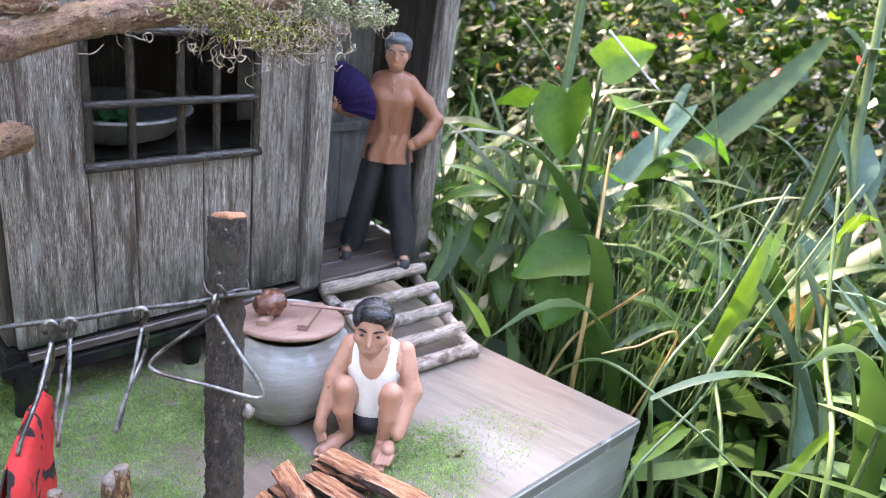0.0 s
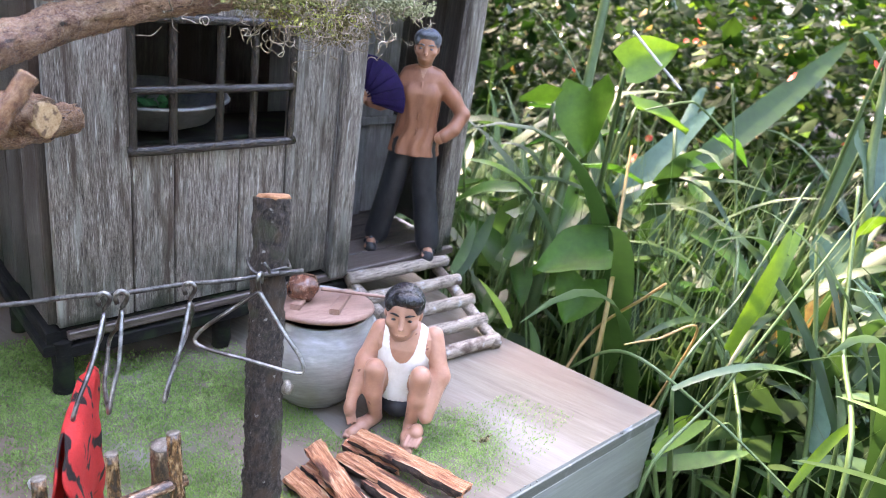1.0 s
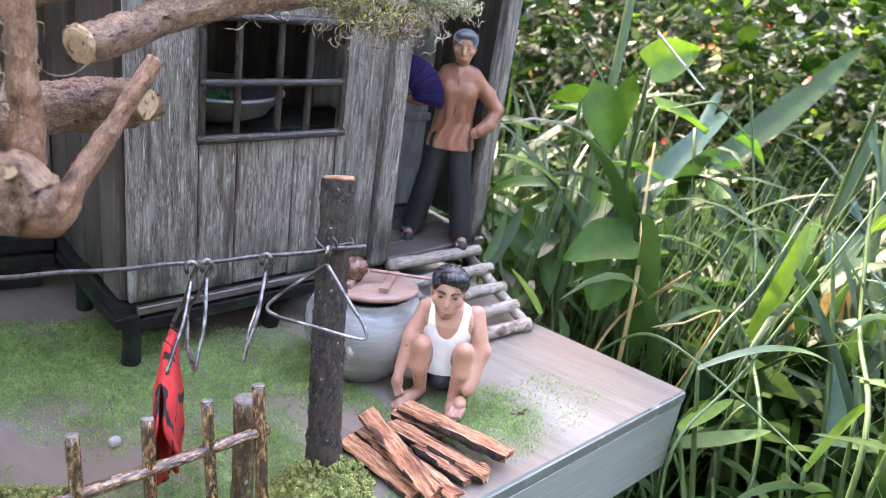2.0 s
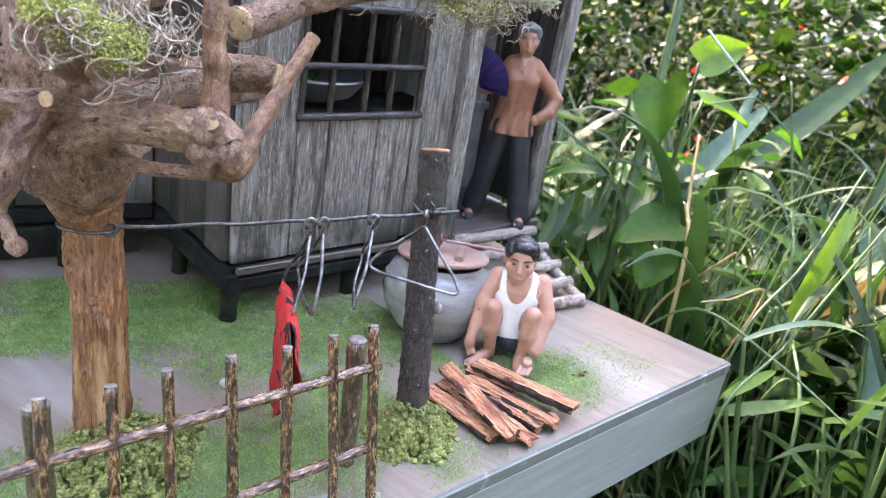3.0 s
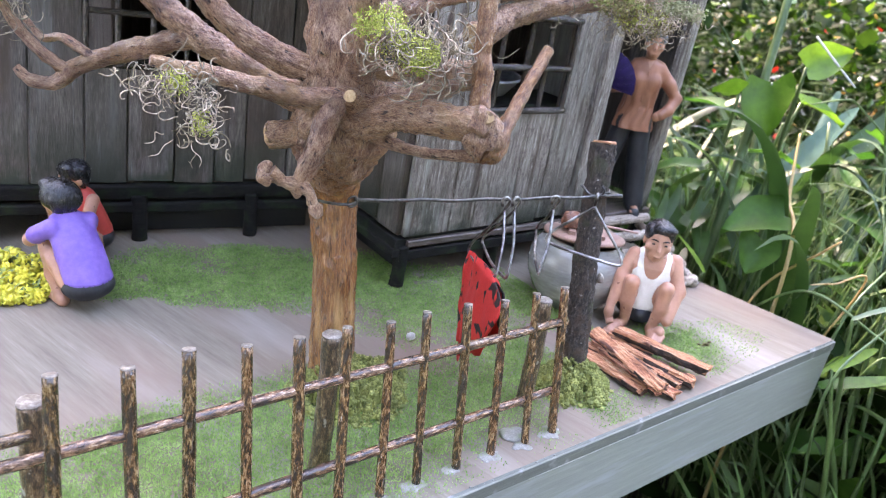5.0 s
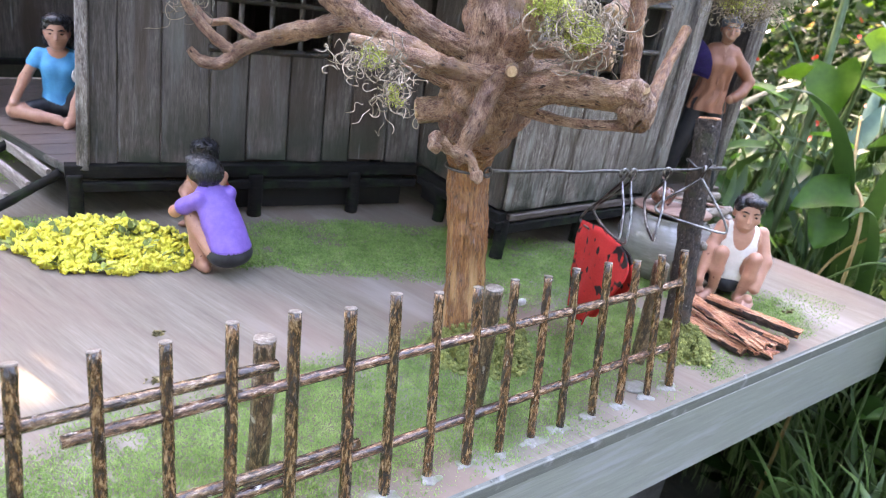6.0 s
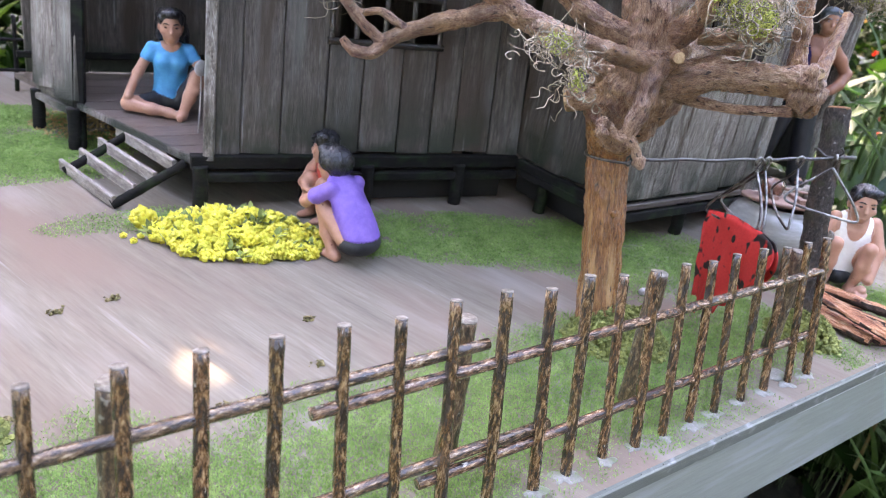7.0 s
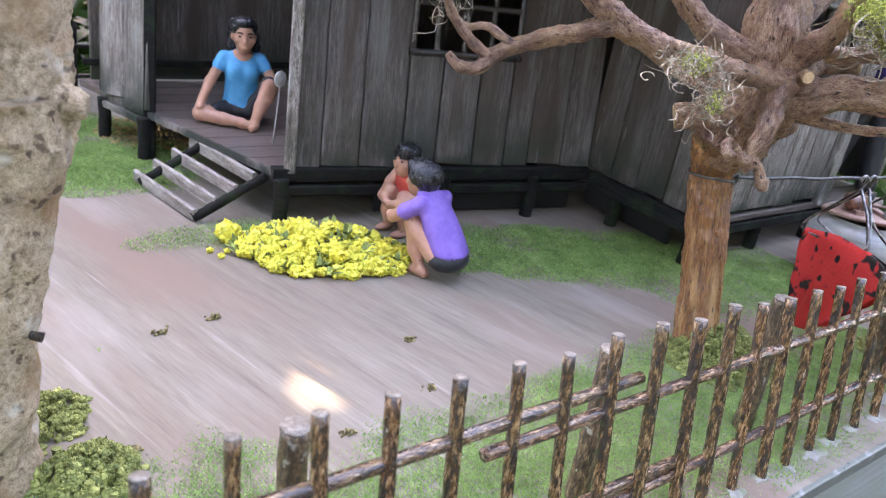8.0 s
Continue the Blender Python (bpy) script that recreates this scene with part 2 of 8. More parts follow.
    if vary or island:
        hv = N("ShaderNodeHueSaturation")
        mr = N("ShaderNodeMapRange")
        v = vary or island
        mr.inputs["To Min"].default_value = 1 - v
        mr.inputs["To Max"].default_value = 1 + v
        if island:
            geo2 = N("ShaderNodeNewGeometry")
            L(geo2.outputs["Random Per Island"], mr.inputs["Value"])
        else:
            L(info.outputs["Random"], mr.inputs["Value"])
        L(mr.outputs["Result"], hv.inputs["Value"])
        hue = N("ShaderNodeMapRange")
        hue.inputs["To Min"].default_value = 0.5 + 0.03 * v
        hue.inputs["To Max"].default_value = 0.5 - 0.05 * v
        L(mr.inputs["Value"].links[0].from_socket, hue.inputs["Value"])
        L(hue.outputs["Result"], hv.inputs["Hue"])
        L(col, hv.inputs["Color"])
        col = hv.outputs[0]
    L(col, bs.inputs["Base Color"])
    rr = N("ShaderNodeMapRange")
    rr.inputs["To Min"].default_value = max(0.05, rough - rough_var)
    rr.inputs["To Max"].default_value = min(1.0, rough + rough_var)
    L(grain, rr.inputs["Value"])
    L(rr.outputs["Result"], bs.inputs["Roughness"])
    bs.inputs["Metallic"].default_value = metal
    bs.inputs["Coat Weight"].default_value = coat
    bs.inputs["Coat Roughness"].default_value = 0.15
    bs.inputs["Specular IOR Level"].default_value = spec
    if bump:
        bp = N("ShaderNodeBump")
        bp.inputs["Strength"].default_value = bump
        bp.inputs["Distance"].default_value = depth
        L(height, bp.inputs["Height"])
        L(bp.outputs[0], bs.inputs["Normal"])
    if glow:
        # light that passes through a thin leaf
        tr = N("ShaderNodeBsdfTranslucent")
        L(col, tr.inputs["Color"])
        mix = N("ShaderNodeMixShader")
        mix.inputs[0].default_value = glow
        L(bs.outputs[0], mix.inputs[1])
        L(tr.outputs[0], mix.inputs[2])
        L(mix.outputs[0], t.nodes["Material Output"].inputs["Surface"])
    return m


MOSS = (0.013, 0.023, 0.011)
plank_grey = surface("weathered_plank_grey", [(0.33, (0.020, 0.015, 0.012)), (0.43, (0.140, 0.113, 0.094)), (0.54, (0.300, 0.262, 0.222)), (0.69, (0.64, 0.60, 0.54))],
                     (620, 620, 55), rough=0.40, bump=1.0, depth=0.0020, stain=((0.36, 0.365, 0.320), 1.0, 0.53, 0.72, (150, 150, 18)), second=((0.085, 0.056, 0.040), 1.0, 0.52, 0.70, (210, 210, 22)),
                     third=((0.58, 0.585, 0.54), 1.0, 0.65, 0.71, (620, 620, 60)), vary=0.16, moss=(MOSS, 0.064, 0.024), fines=0.6, rough_var=0.25)
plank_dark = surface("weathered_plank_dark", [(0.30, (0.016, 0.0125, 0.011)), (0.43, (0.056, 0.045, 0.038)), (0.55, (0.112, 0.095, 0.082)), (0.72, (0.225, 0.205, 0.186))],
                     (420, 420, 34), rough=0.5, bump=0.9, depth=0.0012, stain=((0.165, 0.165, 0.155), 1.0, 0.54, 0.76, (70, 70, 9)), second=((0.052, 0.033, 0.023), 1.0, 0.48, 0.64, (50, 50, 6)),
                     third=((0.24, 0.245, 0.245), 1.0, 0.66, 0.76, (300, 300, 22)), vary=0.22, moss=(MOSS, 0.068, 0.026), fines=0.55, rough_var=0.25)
plank_pale = surface("pale_grey_plank", [(0.35, (0.2, 0.2, 0.195)), (0.6, (0.36, 0.365, 0.36)), (0.8, (0.45, 0.46, 0.46))], (300, 300, 26), rough=0.7, bump=0.3, vary=0.12,
                     stain=((0.2, 0.19, 0.185), 30, 0.52, 0.75))
# dark mossy beams, colour lowered further to hold the shade under the floors
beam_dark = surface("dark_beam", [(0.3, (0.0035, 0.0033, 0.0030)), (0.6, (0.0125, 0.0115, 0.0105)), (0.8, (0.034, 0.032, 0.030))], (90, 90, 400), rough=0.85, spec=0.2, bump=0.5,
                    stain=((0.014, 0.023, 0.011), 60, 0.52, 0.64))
floor_plank = surface("floor_plank", [(0.35, (0.060, 0.042, 0.034)), (0.6, (0.158, 0.122, 0.104)), (0.8, (0.27, 0.23, 0.205))], (40, 400, 400), rough=0.36, bump=0.3, vary=0.2)
log_grey = surface("grey_log", [(0.35, (0.112, 0.0882, 0.0656)), (0.5, (0.302, 0.245, 0.193)), (0.7, (0.47, 0.392, 0.312))], (90, 700, 700), rough=0.6, bump=0.9, depth=0.001, vary=0.15,
                   stain=((0.10, 0.065, 0.045), 90, 0.52, 0.66), second=((0.42, 0.4, 0.38), 150, 0.6, 0.68))
plank_step = surface("grey_step_plank", [(0.32, (0.085, 0.070, 0.058)), (0.5, (0.215, 0.185, 0.160)), (0.70, (0.39, 0.355, 0.32))], (300, 22, 300), rough=0.6, bump=0.4, vary=0.12)
# flat black for the panels that stand in for underfloor shade
underfloor_shade = surface("underfloor_shade", [(0.35, (0.006, 0.006, 0.006)), (0.65, (0.014, 0.013, 0.012))], (80, 80, 80), rough=0.8, bump=0.2)
roof_board = surface("roof_board", [(0.35, (0.08, 0.065, 0.05)), (0.7, (0.22, 0.18, 0.14))], (400, 40, 40), rough=0.85)
bar_wood = surface("window_bar", [(0.3, (0.006, 0.0042, 0.003)), (0.5, (0.022, 0.015, 0.010)), (0.7, (0.085, 0.062, 0.042))], (900, 900, 260), rough=0.22, bump=1.0, depth=0.0012, vary=0.15, coat=0.45, along=True)
bamboo = surface("varnished_picket", [(0.36, (0.009, 0.0040, 0.0020)), (0.46, (0.058, 0.026, 0.009)), (0.56, (0.200, 0.100, 0.034)), (0.70, (0.50, 0.31, 0.14))],
                 (760, 760, 190), rough=0.26, bump=1.0, depth=0.0010, vary=0.18, coat=0.7, fines=0.35, stain=((0.020, 0.010, 0.005), 1.0, 0.54, 0.62, (300, 300, 60)), second=((0.42, 0.38, 0.31), 1.0, 0.70, 0.74, (520, 520, 150)))
stub_bark = surface("flaking_stub_bark", [(0.34, (0.012, 0.007, 0.004)), (0.46, (0.062, 0.034, 0.016)), (0.57, (0.20, 0.118, 0.058)), (0.70, (0.48, 0.37, 0.24))],
                    (520, 520, 190), rough=0.34, bump=1.0, depth=0.0016, second=((0.42, 0.39, 0.34), 170, 0.64, 0.69), coat=0.6, vary=0.15, fines=0.4)
# whitish-brown rails; the pale flecks also paint in silvery highlights
bamboo_rail = surface("varnished_rail", [(0.36, (0.016, 0.0075, 0.0038)), (0.46, (0.075, 0.036, 0.016)), (0.56, (0.21, 0.112, 0.052)), (0.70, (0.56, 0.38, 0.22))],
                      (190, 760, 760), rough=0.24, bump=1.0, depth=0.0010, vary=0.18, coat=0.8, fines=0.35, stain=((0.028, 0.013, 0.007), 1.0, 0.55, 0.63, (60, 300, 300)), second=((0.50, 0.46, 0.40), 1.0, 0.66, 0.72, (110, 420, 420)))
cut_white = surface("pale_cut_end", [(0.35, (0.085, 0.062, 0.042)), (0.5, (0.17, 0.140, 0.108)), (0.66, (0.33, 0.30, 0.26))], (520, 520, 520), rough=0.5, bump=0.5)
cut_wood = surface("cut_wood", [(0.3, (0.286, 0.153, 0.0714)), (0.5, (0.476, 0.305, 0.162)), (0.72, (0.609, 0.44, 0.286))], (420, 420, 420), rough=0.7, bump=0.8,
                   stain=((0.14, 0.075, 0.04), 260, 0.56, 0.64))
bark_pole = surface("dark_rough_bark", [(0.33, (0.0062, 0.00434, 0.0031)), (0.44, (0.02604, 0.01736, 0.0124)), (0.54, (0.0589, 0.04216, 0.031)), (0.68, (0.155, 0.1271, 0.1023))],
                    (620, 620, 420), rough=0.6, bump=1.0, depth=0.003, stain=((0.085, 0.052, 0.030), 90, 0.52, 0.63), second=((0.34, 0.32, 0.28), 330, 0.66, 0.71), third=((0.050, 0.055, 0.022), 60, 0.56, 0.66), fines=0.5, along=True)
trunk_bare = surface("peeled_trunk", [(0.28, (0.058, 0.017, 0.006)), (0.42, (0.185, 0.064, 0.017)), (0.55, (0.350, 0.140, 0.041)), (0.72, (0.57, 0.295, 0.118))],
                     (560, 560, 70), rough=0.32, bump=1.0, depth=0.0018, coat=0.4, stain=((0.120, 0.044, 0.015), 1.0, 0.51, 0.72, (260, 260, 40)), second=((0.52, 0.29, 0.12), 1.0, 0.56, 0.70, (150, 150, 20)), third=((0.045, 0.018, 0.009), 1.0, 0.60, 0.68, (420, 420, 130)), fines=0.5, along=True)
# groove shade is put into the colour: darkest stops sit where the bump dips
branch_bark = surface("pinkish_branch_bark", [(0.31, (0.055, 0.022, 0.016)), (0.43, (0.320, 0.152, 0.096)), (0.55, (0.570, 0.330, 0.205)), (0.75, (0.84, 0.65, 0.45))],
                      (430, 430, 230), rough=0.34, bump=1.0, depth=0.0058, coat=0.3, stain=((0.52, 0.30, 0.135), 34, 0.50, 0.78), second=((0.135, 0.052, 0.042), 48, 0.53, 0.74), fines=0.55, along=True,
                      third=((0.060, 0.026, 0.018), 1.0, 0.62, 0.70, (520, 520, 180)))
twig_bark = surface("orange_brown_twig_bark", [(0.28, (0.055, 0.020, 0.010)), (0.42, (0.225, 0.092, 0.042)), (0.55, (0.400, 0.190, 0.088)), (0.74, (0.66, 0.42, 0.23))],
                    (480, 480, 220), rough=0.36, bump=1.0, depth=0.0036, coat=0.28, stain=((0.40, 0.25, 0.13), 60, 0.56, 0.72), second=((0.10, 0.040, 0.022), 90, 0.55, 0.70), fines=0.5, along=True)
pale_bark = surface("pale_tree_bark", [(0.28, (0.16, 0.090, 0.046)), (0.42, (0.46, 0.315, 0.185)), (0.56, (0.68, 0.515, 0.335)), (0.74, (0.82, 0.70, 0.53))],
                    (420, 420, 420), rough=0.5, bump=1.0, depth=0.0026, stain=((0.42, 0.25, 0.12), 34, 0.54, 0.68), second=((0.17, 0.10, 0.058), 190, 0.60, 0.67), fines=0.5, along=True,
                    third=((0.75, 0.68, 0.55), 70, 0.60, 0.70))
moss_green = surface("dry_green_moss", [(0.3, (0.090, 0.112, 0.026)), (0.55, (0.235, 0.265, 0.076)), (0.75, (0.42, 0.43, 0.15))], (160, 160, 160), rough=0.9, bump=0.5, island=0.35, glow=0.12)
moss_bright = surface("bright_moss", [(0.3, (0.24, 0.28, 0.045)), (0.5, (0.43, 0.48, 0.11)), (0.7, (0.60, 0.63, 0.24))], (200, 200, 200), rough=0.9, island=0.4, glow=0.2)
moss_brown = surface("brown_moss", [(0.3, (0.06, 0.045, 0.02)), (0.5, (0.18, 0.15, 0.06)), (0.7, (0.34, 0.3, 0.13))], (200, 200, 200), rough=0.9, island=0.45)
moss_pale = surface("pale_lichen_tuft", [(0.3, (0.16, 0.18, 0.0924)), (0.6, (0.304, 0.324, 0.185))], (200, 200, 200), rough=0.9, island=0.3)
lichen = surface("curly_lichen", [(0.33, (0.13, 0.090, 0.055)), (0.5, (0.31, 0.25, 0.175)), (0.67, (0.52, 0.46, 0.36))], (220, 220, 220), rough=0.85, island=0.4)
turf = surface("short_turf", [(0.3, (0.118, 0.212, 0.062)), (0.55, (0.208, 0.340, 0.102)), (0.75, (0.335, 0.455, 0.180))], (40, 40, 40), rough=0.95, spec=0.1, bump=0, island=0.25, glow=0.2)
slab_top = surface("painted_slab_top", [(0.22, (0.128, 0.107, 0.083)), (0.44, (0.180, 0.155, 0.122)), (0.6, (0.214, 0.188, 0.150)), (0.82, (0.282, 0.256, 0.212))],
                   (120, 9, 100), rough=0.88, spec=0.03, bump=0.5, depth=0.0005, stain=((0.205, 0.150, 0.118), 1.0, 0.46, 0.68, (14, 4, 10)), second=((0.300, 0.278, 0.245), 1.0, 0.56, 0.80, (22, 5, 14)), fines=0.5, turn=16,
                   third=((0.315, 0.295, 0.262), 1.0, 0.66, 0.80, (130, 7, 100)), rough_var=0.25)
slab_edge = surface("dark_grey_edge_strip", [(0.3, (0.099, 0.108, 0.09133)), (0.55, (0.1395, 0.1512, 0.1277)), (0.78, (0.216, 0.225, 0.1896))], (20, 60, 400), rough=0.55, bump=0.4,
                    stain=((0.3, 0.31, 0.3), 70, 0.58, 0.7))
slab_side = surface("grey_slab_side", [(0.3, (0.21, 0.2258, 0.194)), (0.55, (0.273, 0.294, 0.2541)), (0.78, (0.3465, 0.3675, 0.3188))], (14, 60, 260), rough=0.45, bump=0.25,
                    stain=((0.33, 0.345, 0.345), 16, 0.55, 0.72, (1, 1, 8)))
skin = surface("painted_skin", [(0.35, (0.392, 0.183, 0.118)), (0.65, (0.485, 0.245, 0.165))], (60, 60, 60), rough=0.42, bump=0.05, stain=((0.2, 0.085, 0.055), 260, 0.69, 0.71))
skin_tan = surface("tanned_painted_skin", [(0.35, (0.34, 0.15, 0.09)), (0.65, (0.44, 0.215, 0.13))], (60, 60, 60), rough=0.4, bump=0.05)
hair = surface("painted_black_hair", [(0.35, (0.0072, 0.0078, 0.0096)), (0.65, (0.018, 0.0198, 0.024))], (500, 500, 160), rough=0.26, bump=0.5, depth=0.0008)
hair_grey = surface("grey_hair", [(0.35, (0.07, 0.085, 0.1)), (0.65, (0.16, 0.18, 0.2))], (300, 300, 300), rough=0.4, bump=0.4)
cloth_white = surface("white_vest", [(0.35, (0.72, 0.7, 0.64)), (0.65, (0.82, 0.81, 0.76))], (120, 120, 120), rough=0.55, bump=0.1)
cloth_brown = surface("brown_blouse", [(0.35, (0.215, 0.084, 0.046)), (0.65, (0.31, 0.125, 0.070))], (70, 70, 25), rough=0.45, bump=0.25)
cloth_black = surface("black_trousers", [(0.35, (0.012, 0.013, 0.016)), (0.65, (0.028, 0.03, 0.034))], (60, 60, 30), rough=0.5, spec=0.35, bump=0.2)
cloth_purple = surface("purple_shirt", [(0.35, (0.16, 0.085, 0.37)), (0.65, (0.235, 0.135, 0.48))], (70, 70, 70), rough=0.5, bump=0.15)
cloth_blue = surface("blue_shirt", [(0.35, (0.015, 0.24, 0.48)), (0.65, (0.03, 0.34, 0.6))], (70, 70, 70), rough=0.5, bump=0.15)
cloth_red = surface("red_shirt", [(0.35, (0.5, 0.05, 0.04)), (0.65, (0.62, 0.08, 0.06))], (70, 70, 70), rough=0.5, bump=0.15)
fan_violet = surface("violet_fan", [(0.35, (0.009, 0.004, 0.034)), (0.65, (0.018, 0.008, 0.058))], (200, 200, 200), spec=0.2, rough=0.75, bump=0.2)
spotted = surface("red_cloth_with_black_spots", [(0.3, (0.55, 0.02, 0.02)), (0.7, (0.72, 0.045, 0.04))], (700, 700, 700), rough=0.8, bump=0.4, depth=0.0004,
                  stain=((0.015, 0.008, 0.008), 118, 0.575, 0.62), glow=0.15)
for nd in spotted.node_tree.nodes:
    if nd.bl_idname == "ShaderNodeTexNoise" and nd.inputs["Scale"].default_value == 118:
        nd.inputs["Detail"].default_value = 1.3   # rounded printed spots
wire_mat = surface("dull_steel_wire", [(0.35, (0.15, 0.145, 0.135)), (0.65, (0.36, 0.355, 0.34))], (300, 300, 300), rough=0.35, metal=0.9, bump=0.2, stain=((0.08, 0.07, 0.065), 90, 0.5, 0.6))
wire_dark = surface("dark_wire", [(0.35, (0.05, 0.048, 0.045)), (0.65, (0.16, 0.155, 0.15))], (300, 300, 300), rough=0.4, metal=0.8, bump=0.2)
glaze = surface("grey_glazed_jar", [(0.3, (0.180, 0.176, 0.160)), (0.55, (0.262, 0.260, 0.245)), (0.75, (0.36, 0.362, 0.352))], (25, 25, 120), rough=0.22, bump=0.08, coat=0.4,
                stain=((0.22, 0.205, 0.16), 30, 0.5, 0.7))
lid_wood = surface("brown_lid", [(0.3, (0.2, 0.11, 0.08)), (0.6, (0.32, 0.19, 0.145)), (0.8, (0.4, 0.27, 0.22))], (60, 300, 300), rough=0.5, bump=0.3)
coconut = surface("glossy_coconut_shell", [(0.35, (0.05, 0.016, 0.01)), (0.55, (0.16, 0.055, 0.03)), (0.72, (0.4, 0.24, 0.17))], (300, 300, 300), rough=0.18, bump=0.6, coat=0.6)
firewood_in = surface("reddish_split_wood", [(0.31, (0.1365, 0.0364, 0.0169)), (0.43, (0.455, 0.1534, 0.0754)), (0.54, (0.767, 0.325, 0.169)), (0.7, (0.88, 0.702, 0.481))],
                      (600, 600, 44), rough=0.75, bump=1.0, depth=0.003, vary=0.15, stain=((0.120, 0.040, 0.024), 1.0, 0.56, 0.64, (170, 170, 34)), along=True)
firewood_bark = surface("firewood_bark", [(0.35, (0.012, 0.008, 0.006)), (0.55, (0.06, 0.032, 0.022)), (0.75, (0.2, 0.12, 0.085))], (420, 420, 200), rough=0.9, bump=1.0, depth=0.002, vary=0.15, along=True)
yellow = surface("yellow_petals", [(0.3, (0.6534, 0.506, 0.04356)), (0.55, (0.88, 0.825, 0.1089)), (0.8, (0.88, 0.88, 0.4356))], (300, 300, 300), rough=0.75, bump=0.6, depth=0.001, vary=0.12, glow=0.15)
pale_green = surface("pale_green_buds", [(0.3, (0.1, 0.14, 0.03)), (0.7, (0.3, 0.36, 0.1))], (300, 300, 300), rough=0.8, island=0.3)
plaster = surface("white_plaster", [(0.35, (0.36, 0.353, 0.338)), (0.65, (0.54, 0.533, 0.518))], (200, 200, 200), rough=0.4, bump=0.3)
glue = surface("dried_glue", [(0.35, (0.165, 0.157, 0.132)), (0.52, (0.232, 0.226, 0.200)), (0.68, (0.36, 0.355, 0.33))], (300, 300, 300), rough=0.5, bump=0.6, depth=0.0006, coat=0.1, stain=((0.15, 0.18, 0.095), 150, 0.48, 0.62))
wok_steel = surface("wok_steel", [(0.35, (0.20, 0.205, 0.21)), (0.65, (0.38, 0.39, 0.40))], (100, 100, 100), rough=0.35, metal=0.5, bump=0.1)
veg = surface("green_vegetable", [(0.35, (0.01, 0.11, 0.03)), (0.65, (0.03, 0.26, 0.08))], (200, 200, 200), rough=0.5, glow=0.1)
earth = surface("dark_earth", [(0.3, (0.012, 0.011, 0.008)), (0.55, (0.035, 0.032, 0.022)), (0.75, (0.08, 0.07, 0.05))], (25, 25, 25), rough=0.95, bump=1.0, depth=0.01,
                stain=((0.03, 0.045, 0.015), 4, 0.48, 0.62))
leaf_blade = surface("grass_leaf", [(0.3, (0.01161, 0.03661, 0.007216)), (0.55, (0.0206, 0.06002, 0.01161)), (0.75, (0.03346, 0.08, 0.01935))], (18, 18, 18), rough=0.48, spec=0.35, bump=0.15, vary=0.35, glow=0.38)
leaf_broad = surface("broad_leaf", [(0.3, (0.0172, 0.0696, 0.006856)), (0.55, (0.02936, 0.108, 0.0108)), (0.75, (0.04656, 0.1456, 0.0172))], (35, 35, 35), rough=0.5, spec=0.35, bump=0.25, vary=0.3, glow=0.42)
leaf_blue = surface("bluish_leaf", [(0.3, (0.0234, 0.0648, 0.0398)), (0.55, (0.0421, 0.0969, 0.0643)), (0.75, (0.0655, 0.129, 0.0918))], (30, 30, 30), rough=0.5, spec=0.35, bump=0.2, vary=0.25, glow=0.25)
leaf_clear = surface("clear_green_leaf", [(0.3, (0.036, 0.105, 0.007)), (0.55, (0.062, 0.155, 0.012)), (0.75, (0.095, 0.205, 0.021))], (35, 35, 35), rough=0.48, spec=0.35, bump=0.25, vary=0.2, glow=0.43)
leaf_bright = surface("yellow_green_leaf", [(0.3, (0.0612, 0.14, 0.00765)), (0.55, (0.102, 0.206, 0.0127)), (0.75, (0.15, 0.264, 0.0255))], (30, 30, 30), rough=0.45, bump=0.2, vary=0.15, glow=0.45)
leaf_pale = surface("pale_grass_leaf", [(0.3, (0.0581, 0.117, 0.0409)), (0.55, (0.0871, 0.158, 0.059)), (0.75, (0.126, 0.2, 0.0909))], (30, 30, 30), rough=0.35, bump=0.2, vary=0.15, glow=0.3)
leaf_mass = surface("shrub_leaf", [(0.3, (0.00628, 0.02464, 0.003224)), (0.55, (0.01256, 0.0448, 0.005816)), (0.75, (0.0236, 0.0672, 0.00968))], (14, 14, 14), spec=0.12, rough=0.6, bump=0.0, island=0.55, glow=0.45)
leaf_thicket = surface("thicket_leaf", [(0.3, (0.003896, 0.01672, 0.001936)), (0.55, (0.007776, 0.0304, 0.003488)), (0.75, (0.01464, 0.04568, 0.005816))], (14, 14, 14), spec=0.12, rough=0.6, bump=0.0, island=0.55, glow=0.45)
stem_green = surface("green_stem", [(0.3, (0.03808, 0.07824, 0.02144)), (0.6, (0.07616, 0.1384, 0.04288)), (0.8, (0.1144, 0.18, 0.07136))], (60, 60, 30), rough=0.45, bump=0.1, vary=0.25, glow=0.2)
straw = surface("dry_straw", [(0.3, (0.255, 0.17, 0.0595)), (0.6, (0.408, 0.289, 0.119)), (0.8, (0.493, 0.399, 0.238))], (60, 60, 20), rough=0.6, bump=0.1, vary=0.2, glow=0.25)
dry_leaf = surface("dry_leaf", [(0.3, (0.2, 0.1, 0.03)), (0.55, (0.42, 0.27, 0.08)), (0.75, (0.5, 0.4, 0.14))], (30, 30, 30), rough=0.65, bump=0.3, glow=0.3)
red_petal = surface("red_petals", [(0.3, (0.5, 0.02, 0.012)), (0.7, (0.72, 0.07, 0.04))], (60, 60, 60), rough=0.5, glow=0.3)

